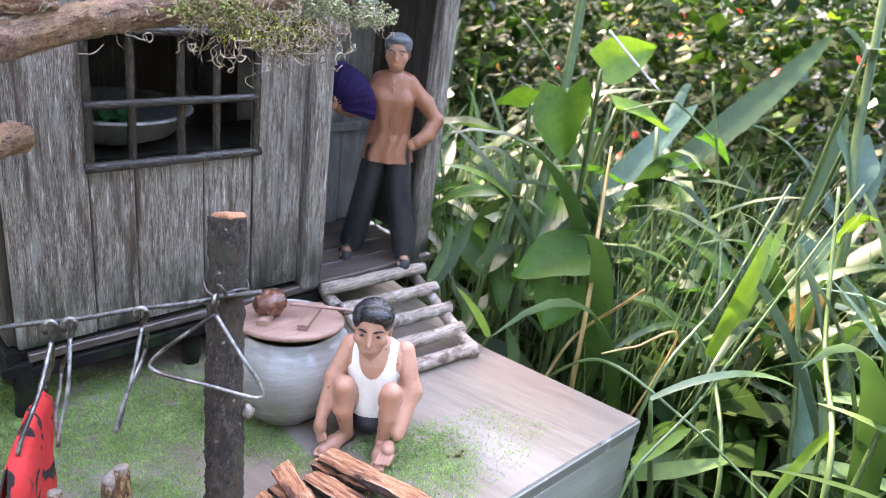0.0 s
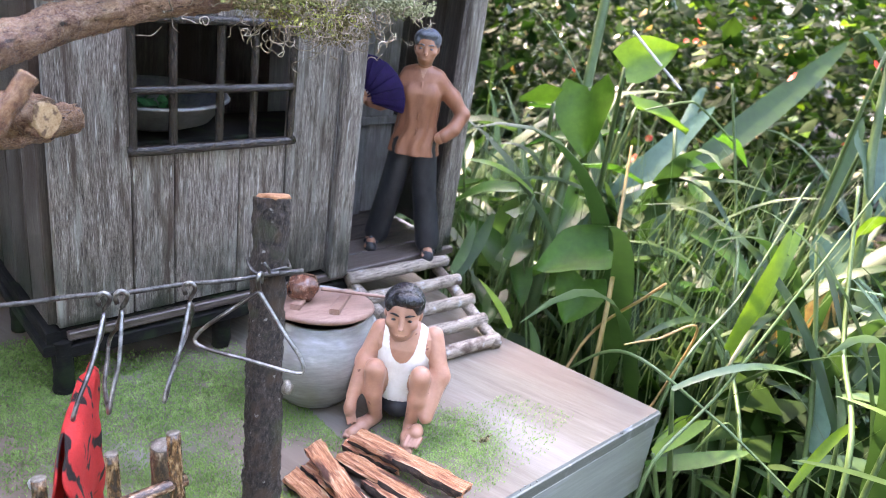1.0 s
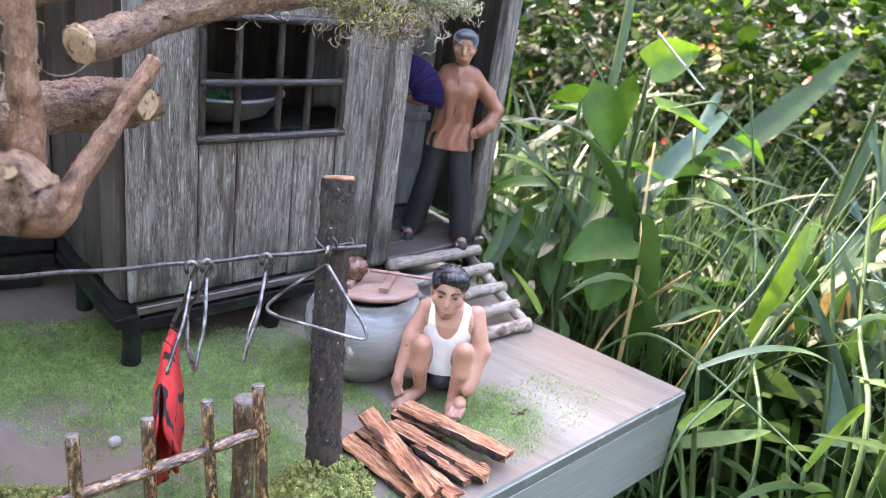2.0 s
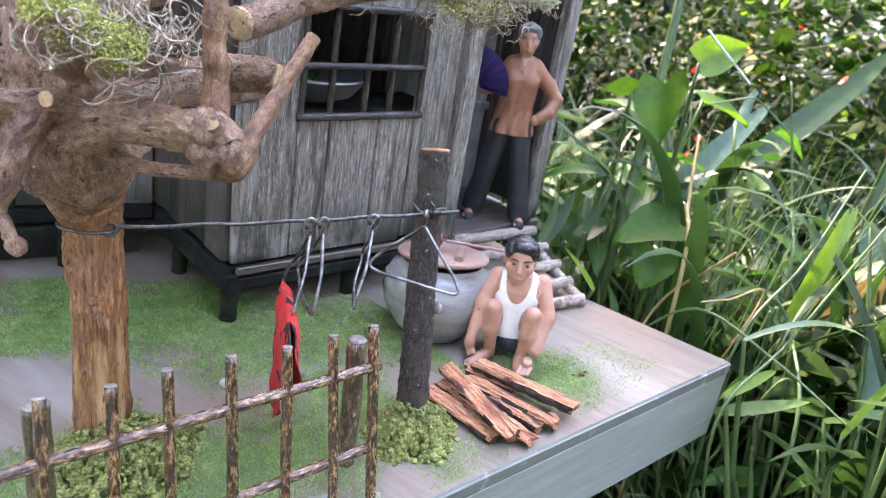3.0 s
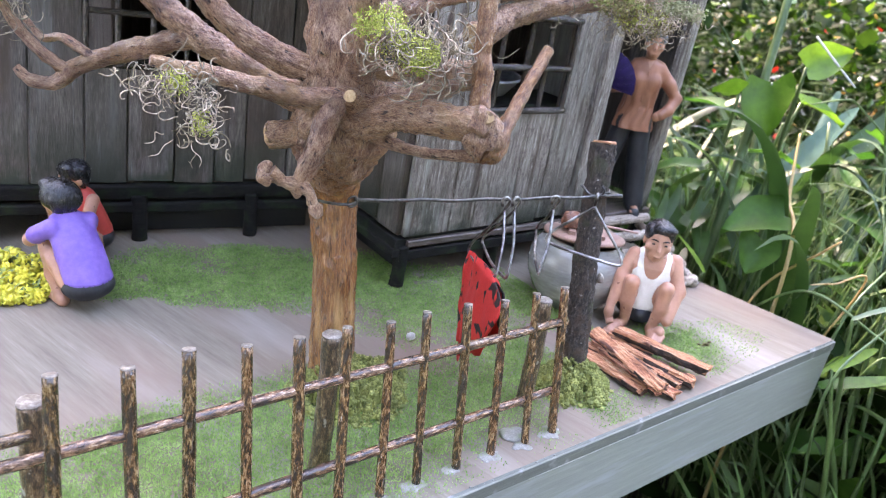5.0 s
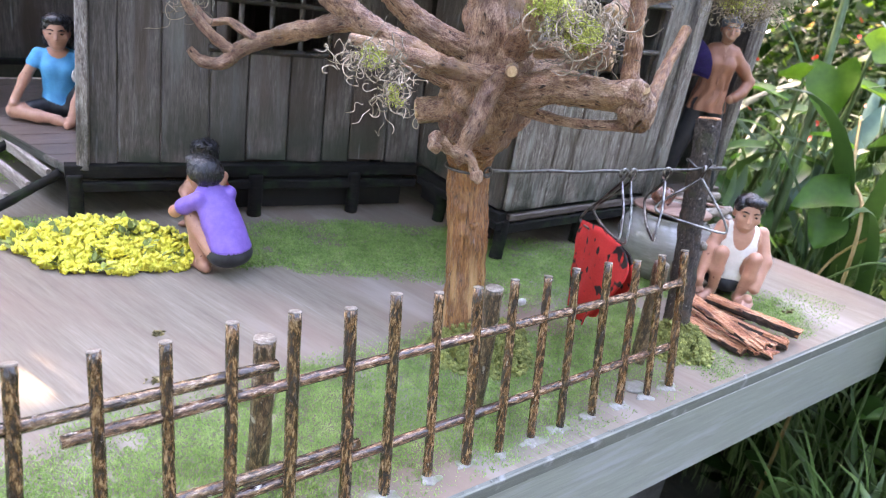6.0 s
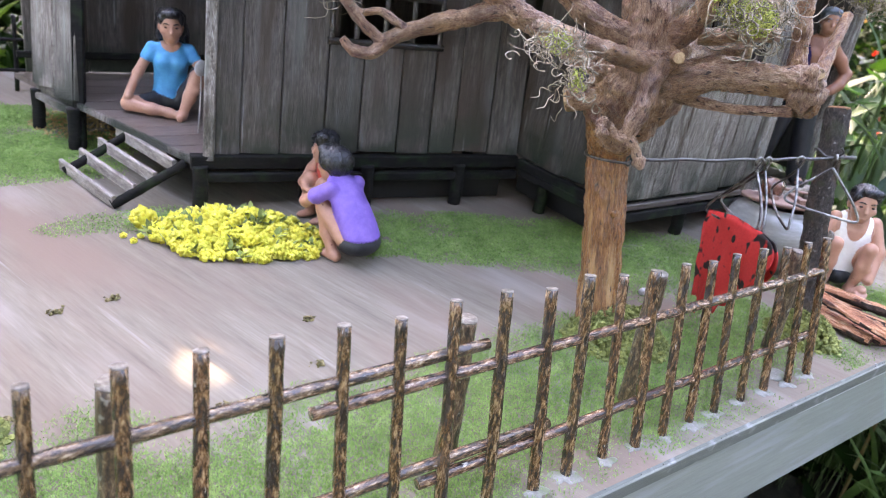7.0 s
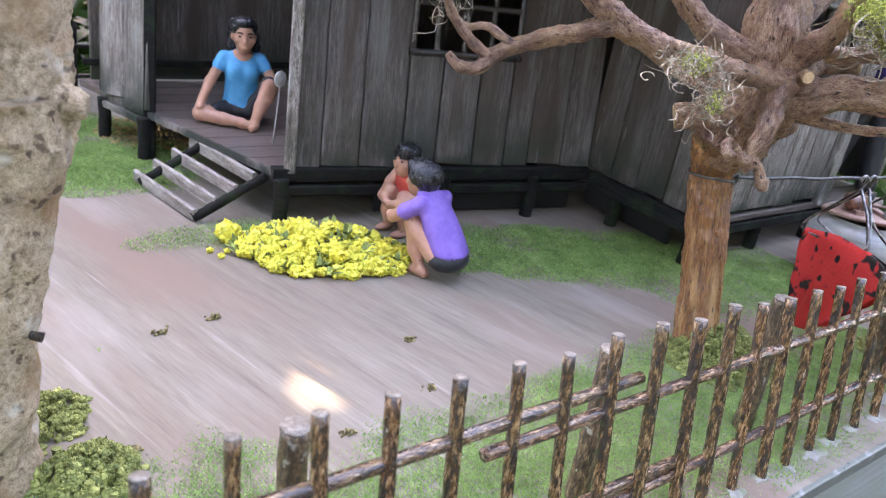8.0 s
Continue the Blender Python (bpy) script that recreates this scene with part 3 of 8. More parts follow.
# ---- ground ----
b = Build()
GZ = -0.32
steps = 40
for i in range(steps + 1):
    for j in range(steps + 1):
        u, w = (i / steps * 2 - 1), (j / steps * 2 - 1)
        x, y = 60 * u * abs(u) ** 2.2, 60 * w * abs(w) ** 2.2
        b.v.append(Vector((x, y, GZ + 0.03 * noise.noise(Vector((x * 2, y * 2, 0))) + 0.6 * max(0.0, math.hypot(x, y) - 2.5) / 10)))
for i in range(steps):
    for j in range(steps):
        a = i * (steps + 1) + j
        b.face((a, a + steps + 1, a + steps + 2, a + 1))
solo("ground", b, earth, (0, 0, GZ), "dark garden earth under dense weeds", "ground", kind="structure")

# ---- the diorama's base board ----
XL, YB = -1.05, 0.80
base = thing("base_board", (-0.5, 0.4, -0.063), "thick grey painted board carrying the miniature yard", "board", kind="structure")
b = Build()
top_ring = [(XL, 0.0), (0.0, 0.0), (-0.022, 0.115), (-0.004, 0.30), (0.0, YB), (XL, YB)]
n = len(top_ring)
for z, inset in ((0.0, 0.0012), (-0.0012, 0.0), (-0.063, 0.0)):
    for x, y in top_ring:
        b.v.append(Vector((x + (inset if x < -0.5 else -inset), y + (inset if y < 0.2 else -inset), z)))
b.face(range(n))
for r in range(2):
    for i in range(n):
        j = (i + 1) % n
        b.face((r * n + j, r * n + i, (r + 1) * n + i, (r + 1) * n + j), 2 - r)
b.face([2 * n + i for i in range(n - 1, -1, -1)], 1)
part("board", b, [slab_top, slab_side, slab_edge], base, smooth=False)
# worn paint lip along the front edge
b = Build()
rnd = random.Random(3)
for i in range(420):
    x = -1.0 + i / 420
    if rnd.random() < 0.35:
        b.lump((x + rnd.uniform(-.001, .001), rnd.uniform(0.0, 0.0014), rnd.uniform(-0.0006, 0.0004)), rnd.uniform(0.0003, 0.0008), rnd)
part("chipped_edge", b, slab_edge, base, "chipped paint along the front edge", kind="stuff")
b = Build()
b.box(-0.0085, -0.0010, -0.0012, 0.0002, XL + 0.002, -0.0008, 0.0003, m=Matrix(((0, 0, 1, 0), (0, 1, 0, 0), (1, 0, 0, 0), (0, 0, 0, 1))))
part("edge_strip", b, slab_edge, base, "darker grey strip along the front edge", smooth=False)
b = Build()
b.tube([(-0.34, -0.0004, -0.0096), (-0.2, -0.0004, -0.0098), (-0.03, -0.0004, -0.0092)], 0.0004, 6, 6)
part("scratch", b, plaster, base, "long white scratch in the paint")
# block under the board, set back in the dark
b = Build()
b.box(-0.98, -0.10, 0.10, 0.74, GZ - 0.02, -0.063, 0.004)
solo("stone_block", b, surface("rough_stone", [(0.3, (0.05, 0.05, 0.048)), (0.7, (0.14, 0.14, 0.135))], (60, 60, 60), rough=0.9, bump=0.8), (-0.54, 0.42, GZ),
     "dark rough stone block under the board", "stone", kind="structure")


# ---- houses ----
def boards(wall, mat_, along, lo, hi, cuts, fixed, thick, rnd, jit=0.0015, lean=(0.0, 0.0)):
    """Upright boards on a wall line. along: function from a length to (x, y, heading); cuts: lengths of the joints; lo, hi per board."""
    for i in range(len(cuts) - 1):
        w = cuts[i + 1] - cuts[i] - 0.0007
        z0, z1 = lo[i] + rnd.uniform(-jit, jit), hi[i]
        if z1 - z0 < 0.004:
            continue
        q = Build()
        q.box(-w / 2, w / 2, -thick / 2, thick / 2, 0, z1 - z0, 0.0007)
        me = q.data("plank", [mat_], False)
        x, y, ang = along((cuts[i] + cuts[i + 1]) / 2)
        ob = new("plank", me)
        ob.parent = wall
        ob.location = Vector((x, y, z0)) - ORG[wall] + Vector((0, rnd.uniform(-0.0004, 0.0004), 0))
        la = lean[0] * math.cos(ang) + lean[1] * math.sin(ang)
        lp = lean[1] * math.cos(ang) - lean[0] * math.sin(ang)
        ob.rotation_euler = (rnd.uniform(-0.004, 0.004) - lp, rnd.uniform(-0.004, 0.004) + la, ang)


def bar(p0, p1, w, h, parent, name, mat_, label="", up=(0, 0, 1)):
    """A squared beam from p0 to p1."""
    p0, p1 = Vector(p0), Vector(p1)
    d = (p1 - p0)
    m = Matrix.Translation(p0) @ d.to_track_quat("Z", "Y").to_matrix().to_4x4()
    q = Build()
    q.box(-w / 2, w / 2, -h / 2, h / 2, 0, d.length, 0.0008, m=m)
    return part(name, q, mat_, parent, label, smooth=False)


def pole(p0, p1, r0, r1, parent, name, mat_, label="", rough=0.12, sides=10, seg=8):
    q = Build()
    q.tube([p0, Vector(p0).lerp(Vector(p1), 0.5) + Vector((rough * r0, -rough * r0, 0)) * 0.6, p1], [r0, (r0 + r1) / 2, r1], sides, seg, rough)
    return part(name, q, mat_, parent, label)


rnd = random.Random(11)
TOP = 0.262
# kitchen annex in front
AX0, AX1, AY0, AY1 = -0.296, -0.008, 0.201, 0.40
annex = thing("kitchen_annex", (-0.15, 0.30, 0.0), "small raised kitchen of weathered grey boards with a barred window", "house")
wall = bar((AX0 + 0.003, AY0 + 0.006, TOP - 0.006), (AX1 - 0.003, AY0 + 0.006, TOP - 0.006), 0.006, 0.006, annex, "wall_front", beam_dark)
WX0, WX1, WZ0, WZ1 = -0.256, -0.163, 0.135, 0.203
front = lambda s: (s, AY0, 0.0)
boards(wall, plank_grey, front, [0.041, 0.041, 0.041, 0.041, 0.041, 0.041], [TOP, WZ0, WZ0, WZ0, TOP, TOP], [AX0, WX0, -0.2325, -0.1935, WX1, -0.1285, -0.1275], None, 0.005, rnd)
boards(wall, plank_grey, front, [WZ1, WZ1], [TOP, TOP], [WX0, -0.21, WX1], None, 0.005, rnd)
bar((-0.1185, AY0 - 0.003, 0.036), (-0.1185, AY0 - 0.003, TOP), 0.0145, 0.007, annex, "door_post", plank_grey, "grey door post with a mossy foot")
bar((-0.0245, AY0 - 0.001, 0.036), (-0.0205, AY0 - 0.001, TOP), 0.009, 0.008, annex, "door_post", plank_grey)
bar((-0.0115, AY0 + 0.003, 0.036), (-0.0075, AY0 + 0.003, TOP), 0.004, 0.008, annex, "door_post", plank_grey)
side_wall = bar((AX0 + 0.005, AY0 + 0.012, TOP - 0.006), (AX0 + 0.005, 0.316, TOP - 0.006), 0.006, 0.006, annex, "wall_side", beam_dark)
sidef = lambda s: (AX0 - 0.001, s, math.pi / 2)
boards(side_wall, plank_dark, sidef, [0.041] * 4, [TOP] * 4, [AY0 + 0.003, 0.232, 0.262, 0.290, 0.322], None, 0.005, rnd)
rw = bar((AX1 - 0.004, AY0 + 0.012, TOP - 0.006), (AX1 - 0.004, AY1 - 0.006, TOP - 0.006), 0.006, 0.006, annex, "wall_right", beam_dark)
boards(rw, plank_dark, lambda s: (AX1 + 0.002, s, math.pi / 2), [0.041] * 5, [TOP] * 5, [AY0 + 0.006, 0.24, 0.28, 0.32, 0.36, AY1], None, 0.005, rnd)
# inner partition behind the doorway, and the kitchen's back
part_wall = bar((-0.12, 0.293, TOP - 0.006), (AX1 - 0.008, 0.293, TOP - 0.006), 0.006, 0.006, annex, "wall_inner", beam_dark)
boards(part_wall, plank_pale, lambda s: (s, 0.288, 0.0), [0.038] * 4, [TOP] * 4, [-0.122, -0.095, -0.062, -0.034, AX1], None, 0.004, rnd)
boards(part_wall, plank_pale, lambda s: (-0.124, s, math.pi / 2), [0.038] * 3, [TOP] * 3, [AY0 + 0.004, 0.23, 0.26, 0.288], None, 0.003, rnd)
for z in (0.118, 0.205):
    bar((-0.121, 0.284, z), (AX1, 0.284, z), 0.004, 0.007, annex, "rail", plank_pale)
back_wall = bar((AX0 + 0.01, AY1 - 0.006, TOP - 0.006), (AX1 - 0.008, AY1 - 0.006, TOP - 0.006), 0.006, 0.006, annex, "wall_back", beam_dark)
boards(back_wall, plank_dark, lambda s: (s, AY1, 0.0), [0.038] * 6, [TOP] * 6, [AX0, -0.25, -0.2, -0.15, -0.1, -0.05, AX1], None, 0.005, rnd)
# floor boards
fl = bar((AX0 + 0.01, 0.30, 0.0290), (AX1 - 0.01, 0.30, 0.0290), 0.006, 0.006, annex, "floor", beam_dark)
for i in range(9):
    y0 = AY0 - 0.004 + i * 0.0225
    q = Build()
    q.box(y0, y0 + 0.0218, -0.0375, -0.0325, AX0 + 0.004, AX1, 0.0006, m=Matrix(((0, 0, 1, 0), (1, 0, 0, 0), (0, -1, 0, 0), (0, 0, 0, 1))))
    ob = part("plank", q, floor_plank, fl, smooth=False)
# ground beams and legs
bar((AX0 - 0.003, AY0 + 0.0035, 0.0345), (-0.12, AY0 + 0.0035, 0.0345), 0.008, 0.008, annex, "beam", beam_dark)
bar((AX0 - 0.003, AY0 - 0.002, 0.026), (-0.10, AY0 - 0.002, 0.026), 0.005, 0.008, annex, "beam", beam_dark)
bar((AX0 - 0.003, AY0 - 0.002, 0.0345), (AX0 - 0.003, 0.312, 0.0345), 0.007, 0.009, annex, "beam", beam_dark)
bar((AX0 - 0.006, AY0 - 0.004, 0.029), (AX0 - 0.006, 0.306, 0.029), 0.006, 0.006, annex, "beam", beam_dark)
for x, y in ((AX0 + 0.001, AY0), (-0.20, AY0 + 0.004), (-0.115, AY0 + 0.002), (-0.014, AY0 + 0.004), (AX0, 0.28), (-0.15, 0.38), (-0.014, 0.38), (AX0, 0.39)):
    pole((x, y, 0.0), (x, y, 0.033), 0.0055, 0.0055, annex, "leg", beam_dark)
# black panels added in place of the deep shade under the kitchen
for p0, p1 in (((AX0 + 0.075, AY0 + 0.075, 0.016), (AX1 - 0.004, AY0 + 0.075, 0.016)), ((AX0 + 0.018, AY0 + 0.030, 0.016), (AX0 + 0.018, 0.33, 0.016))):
    bar(p0, p1, 0.004, 0.031, annex, "underfloor_panel", underfloor_shade, "added black panel standing in for shade under the floor")
# window: frame, sill and bars
win = bar((WX0, AY0 + 0.0045, WZ0 - 0.003), (WX1, AY0 + 0.0045, WZ0 - 0.003), 0.004, 0.004, annex, "window", beam_dark)
y = AY0 - 0.003
pole((WX0 - 0.002, y, WZ0), (WX1 + 0.004, y, WZ0), 0.0028, 0.0028, win, "sill", bar_wood, "rounded grey sill")
pole((WX0 - 0.002, y, WZ1), (WX1 + 0.004, y, WZ1), 0.0026, 0.0026, win, "lintel", bar_wood)
pole((WX0 + 0.001, y, WZ0), (WX0 + 0.001, y, WZ1), 0.0022, 0.0022, win, "window_frame", bar_wood)
pole((WX1 + 0.001, y, WZ0), (WX1 + 0.001, y, WZ1), 0.0022, 0.0022, win, "window_frame", bar_wood)
for x in (-0.2325, -0.206, -0.1855):
    pole((x, y + 0.003, WZ0), (x, y + 0.003, WZ1), 0.0024, 0.0024, win, "bar", bar_wood)
pole((WX0 - 0.001, y - 0.0005, 0.1672), (WX1 + 0.001, y - 0.0005, 0.1672), 0.0024, 0.0024, win, "bar", bar_wood)
# kitchen shelf under the wok
bar((AX0 + 0.006, 0.236, 0.134), (-0.128, 0.236, 0.134), 0.05, 0.004, annex, "shelf", beam_dark, up=(0, 1, 0))
# kitchen roof out of view, added for shade and trimmed to keep the front bright
roof = bar((AX0 - 0.02, 0.30, TOP + 0.040), (AX1 + 0.01, 0.30, TOP + 0.040), 0.008, 0.008, annex, "roof", beam_dark)
for k in range(1, 6):
    y0, y1 = 0.15 + k * 0.045, 0.15 + (k + 1) * 0.045 + 0.006
    q = Build()
    z0, z1 = TOP + 0.004 + k * 0.014, TOP + 0.004 + (k + 1) * 0.014
    for x in (AX0 - 0.03, AX1 + 0.012):
        for yy, zz in ((y0, z0), (y1, z1 - 0.002), (y1, z1 + 0.002), (y0, z0 + 0.004)):
            q.v.append(Vector((x, yy, zz)))
    for f in ((0, 1, 2, 3), (7, 6, 5, 4), (0, 4, 5, 1), (1, 5, 6, 2), (2, 6, 7, 3), (3, 7, 4, 0)):
        q.face(f)
    part("roof_board", q, roof_board, roof, smooth=False)

# main house behind
HX0, HX1, HY0, HY1 = -0.574, -0.05, 0.361, 0.61
house = thing("wooden_house", (-0.33, 0.48, 0.0), "raised old house of dark weathered boards with an open doorway", "house")
SKEW = -0.165                                          # the front runs towards the kitchen
fy = lambda x: HY0 + SKEW * (x - HX0)
hw = bar((HX0 + 0.02, fy(HX0 + 0.02) + 0.041, TOP - 0.006), (AX0 - 0.004, fy(AX0) + 0.041, TOP - 0.006), 0.006, 0.006, house, "wall_front", beam_dark)
VX0, VX1, VZ0, VZ1 = -0.478, -0.389, 0.127, 0.195
LEAN = (0.06, 0.15)                                    # the old house leans back a little
leaning = lambda x, y, z: (x + LEAN[0] * (z - 0.04), y + LEAN[1] * (z - 0.04), z)
hf = lambda s: (s, fy(s), math.atan(SKEW))
cuts = [HX0 + 0.014, -0.541, -0.512, VX0, -0.450, -0.418, VX1, -0.366, -0.333, -0.302]
boards(hw, plank_dark, hf, [0.043] * 9, [TOP, TOP, TOP, VZ0, VZ0, VZ0, TOP, TOP, TOP], cuts, None, 0.005, rnd, lean=LEAN)
ux, uy, uz = leaning(0, 0, VZ1)
boards(hw, plank_dark, lambda s: (s + ux, fy(s) + uy, math.atan(SKEW)), [VZ1, VZ1], [TOP, TOP], [VX0, -0.43, VX1], None, 0.005, rnd, lean=LEAN)
bar((HX0 + 0.010, HY0 - 0.005, 0.038), leaning(HX0 + 0.010, HY0 - 0.005, TOP), 0.008, 0.008, house, "corner_post", plank_grey)
vw = bar((VX0 + 0.005, fy(VX0) + 0.0175, VZ0 - 0.003), (VX1 + 0.005, fy(VX1) + 0.0175, VZ0 - 0.003), 0.004, 0.004, house, "window", beam_dark)
on_wall = lambda x, z, out=0.003: leaning(x, fy(x) - out, z)
pole(on_wall(VX0 - 0.003, VZ0), on_wall(VX1 + 0.003, VZ0), 0.0028, 0.0028, vw, "sill", bar_wood)
for x in (VX0, VX1):
    pole(on_wall(x, VZ0), on_wall(x, VZ1), 0.0022, 0.0022, vw, "window_frame", bar_wood)
for x in (-0.457, -0.434, -0.411):
    pole(on_wall(x, VZ0, 0.0), on_wall(x, VZ1, 0.0), 0.0022, 0.0022, vw, "bar", bar_wood)
pole(on_wall(VX0, 0.162), on_wall(VX1, 0.162), 0.0022, 0.0022, vw, "bar", bar_wood)
# the open side: a skew line from the corner post to the far wall
PA, PB, PC = Vector((HX0, HY0)), Vector((-0.620, 0.508)), Vector((-0.6405, 0.575))
dirn = (PC - PA).normalized()
ang = math.atan2(dirn.y, dirn.x)
lw = bar((PA.x + 0.006, PA.y + 0.012, TOP - 0.006), (PC.x + 0.008, PC.y - 0.02, TOP - 0.006), 0.006, 0.006, house, "wall_side", beam_dark)
s0 = (PB - PA).length
boards(lw, plank_grey, lambda s: (*(PA + dirn * s), ang), [0.04] * 3, [TOP] * 3, [s0, s0 + 0.035, s0 + 0.07, (PC - PA).length], None, 0.005, rnd, lean=LEAN)
bar((*PB, 0.0), leaning(*PB, TOP), 0.009, 0.009, house, "post", beam_dark)
bw = bar((-0.53, HY1 - 0.006, TOP - 0.012), (HX1 - 0.01, HY1 - 0.006, TOP - 0.012), 0.006, 0.006, house, "wall_back", beam_dark)
# two left boards cut low so the sun passes to the yard
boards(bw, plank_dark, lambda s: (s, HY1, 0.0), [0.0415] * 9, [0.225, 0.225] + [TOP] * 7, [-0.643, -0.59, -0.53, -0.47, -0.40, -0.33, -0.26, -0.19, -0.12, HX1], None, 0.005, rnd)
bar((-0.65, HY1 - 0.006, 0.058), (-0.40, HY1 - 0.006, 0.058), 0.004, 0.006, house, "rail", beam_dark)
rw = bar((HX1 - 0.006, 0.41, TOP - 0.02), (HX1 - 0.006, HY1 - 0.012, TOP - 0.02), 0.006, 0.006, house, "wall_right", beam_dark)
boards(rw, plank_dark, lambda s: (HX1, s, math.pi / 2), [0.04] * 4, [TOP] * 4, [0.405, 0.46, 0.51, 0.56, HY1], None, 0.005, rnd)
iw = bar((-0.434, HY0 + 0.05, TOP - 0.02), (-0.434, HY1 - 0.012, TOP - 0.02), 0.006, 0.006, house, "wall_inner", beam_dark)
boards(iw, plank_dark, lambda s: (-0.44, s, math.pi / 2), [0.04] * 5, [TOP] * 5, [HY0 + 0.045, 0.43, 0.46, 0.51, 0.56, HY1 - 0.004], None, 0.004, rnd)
fl = bar((-0.58, 0.45, 0.0300), (HX1 - 0.01, 0.45, 0.0300), 0.006, 0.006, house, "floor", beam_dark)
for i in range(10):
    y0 = HY0 + 0.004 + i * 0.0252
    q = Build()
    for y in (y0, y0 + 0.0243):
        xa = PA.x + (PC.x - PA.x) * (y - PA.y) / (PC.y - PA.y) + 0.002
        q.v += [Vector((xa, y, 0.0335)), Vector((HX1, y, 0.0335)), Vector((HX1, y, 0.0385)), Vector((xa, y, 0.0385))]
    for f in ((0, 1, 2, 3), (7, 6, 5, 4), (0, 4, 5, 1), (1, 5, 6, 2), (2, 6, 7, 3), (3, 7, 4, 0)):
        q.face(f)
    part("plank", q, floor_plank, fl, smooth=False)
bar((PA.x + 0.0015, PA.y - 0.004, 0.0365), (PC.x + 0.0015, PC.y, 0.0365), 0.004, 0.0055, house, "edge_beam", plank_grey)
bar((PB.x - 0.0015, PB.y, 0.0305), (PC.x - 0.0015, PC.y, 0.0305), 0.006, 0.006, house, "edge_beam", plank_grey)
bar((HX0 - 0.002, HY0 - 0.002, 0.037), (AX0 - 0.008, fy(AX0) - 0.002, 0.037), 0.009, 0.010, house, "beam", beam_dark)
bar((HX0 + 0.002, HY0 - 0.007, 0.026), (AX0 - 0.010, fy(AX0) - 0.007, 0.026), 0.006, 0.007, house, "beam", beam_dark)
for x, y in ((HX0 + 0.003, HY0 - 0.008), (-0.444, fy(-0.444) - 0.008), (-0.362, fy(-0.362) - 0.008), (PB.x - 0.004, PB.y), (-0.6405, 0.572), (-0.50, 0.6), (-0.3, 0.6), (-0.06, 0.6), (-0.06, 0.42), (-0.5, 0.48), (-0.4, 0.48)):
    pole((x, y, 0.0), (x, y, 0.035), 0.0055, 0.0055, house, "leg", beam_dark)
# more added black panels, painting the shade under the house floor
bar((-0.490, fy(-0.49) + 0.010, 0.016), (AX0 - 0.014, fy(AX0) + 0.008, 0.016), 0.004, 0.031, house, "underfloor_panel", underfloor_shade, "added black panel standing in for shade under the floor")
bar((HX0 + 0.012, HY0 + 0.10, 0.016), (-0.49, HY0 + 0.10, 0.016), 0.004, 0.031, house, "underfloor_panel", underfloor_shade, "added black panel standing in for shade under the floor")
# house roof out of view, added to shade the yard; left end shortened for sun
roof = bar((-0.53, 0.49, 0.349), (-0.01, 0.49, 0.349), 0.008, 0.008, house, "roof", beam_dark)
for sgn in (-1, 1):
    for k in range(6 if sgn < 0 else 5):
        y0, y1 = 0.49 + sgn * 0.042 * k, 0.49 + sgn * (0.042 * (k + 1) + 0.006)
        z0, z1 = 0.355 - 0.018 * k, 0.355 - 0.018 * (k + 1)
        q = Build()
        for x in (-0.535, 0.0):
            for yy, zz in ((y0, z0), (y1, z1), (y1, z1 + 0.004), (y0, z0 + 0.004)):
                q.v.append(Vector((x, yy, zz)))
        for f in ((0, 1, 2, 3), (7, 6, 5, 4), (0, 4, 5, 1), (1, 5, 6, 2), (2, 6, 7, 3), (3, 7, 4, 0)):
            q.face(f)
        part("roof_board", q, roof_board, roof, smooth=False)
# gable ends of the added roof, also out of view
for x in (-0.53, HX1):
    q = Build()
    q.v += [Vector((x + d, y, z)) for d in (-0.002, 0.002) for y, z in ((0.30, TOP - 0.004), (0.68, TOP - 0.004), (0.49, 0.352))]
    for f in ((0, 1, 2), (5, 4, 3), (0, 3, 4, 1), (1, 4, 5, 2), (2, 5, 3, 0)):
        q.face(f)
    part("gable", q, roof_board, house, smooth=False)


# ---- stairs ----
def log_stairs(at, label, logs, stringers, mat_, planks=False):
    st = thing("log_stairs", at, label, "stairs")
    for p0, p1, r in stringers:
        pole(p0, p1, r, r, st, "stringer", beam_dark if r < 0.004 else mat_, rough=0.2)
    for p0, p1, r in logs:
        if planks:
            bar(p0, p1, 0.0036, 0.0092, st, "step", mat_)
        else:
            pole(p0, p1, r, r * 0.95, st, "step", mat_, rough=0.12, sides=12)
    return st


ys = [0.189, 0.170, 0.151, 0.133, 0.116]
zs = [0.0335, 0.0262, 0.019, 0.0118, 0.0052]
log_stairs((-0.07, 0.15, 0.0), "short stairs of round grey logs up to the kitchen door",
           [((-0.112 + 0.002 * i, y + 0.004, z), (-0.024 - 0.003 * i, y - 0.002, z), 0.0047) for i, (y, z) in enumerate(zip(ys, zs))],
           [((-0.106, 0.196, 0.027), (-0.100, 0.112, 0.003), 0.0042), ((-0.030, 0.190, 0.027), (-0.040, 0.109, 0.003), 0.0042)], log_grey)
lx = [-0.634, -0.6195, -0.6055, -0.592]
lz = [0.0055, 0.0135, 0.0215, 0.0300]
log_stairs((-0.61, 0.41, 0.0), "short stairs of grey planks up to the open doorway",
           [((x + 0.008, 0.370, z), (x - 0.010, 0.456, z), 0.0042) for x, z in zip(lx, lz)],
           [((-0.627, 0.372, 0.003), (-0.577, 0.366, 0.033), 0.0036), ((-0.644, 0.446, 0.003), (-0.596, 0.442, 0.033), 0.0034)], plank_step, True)

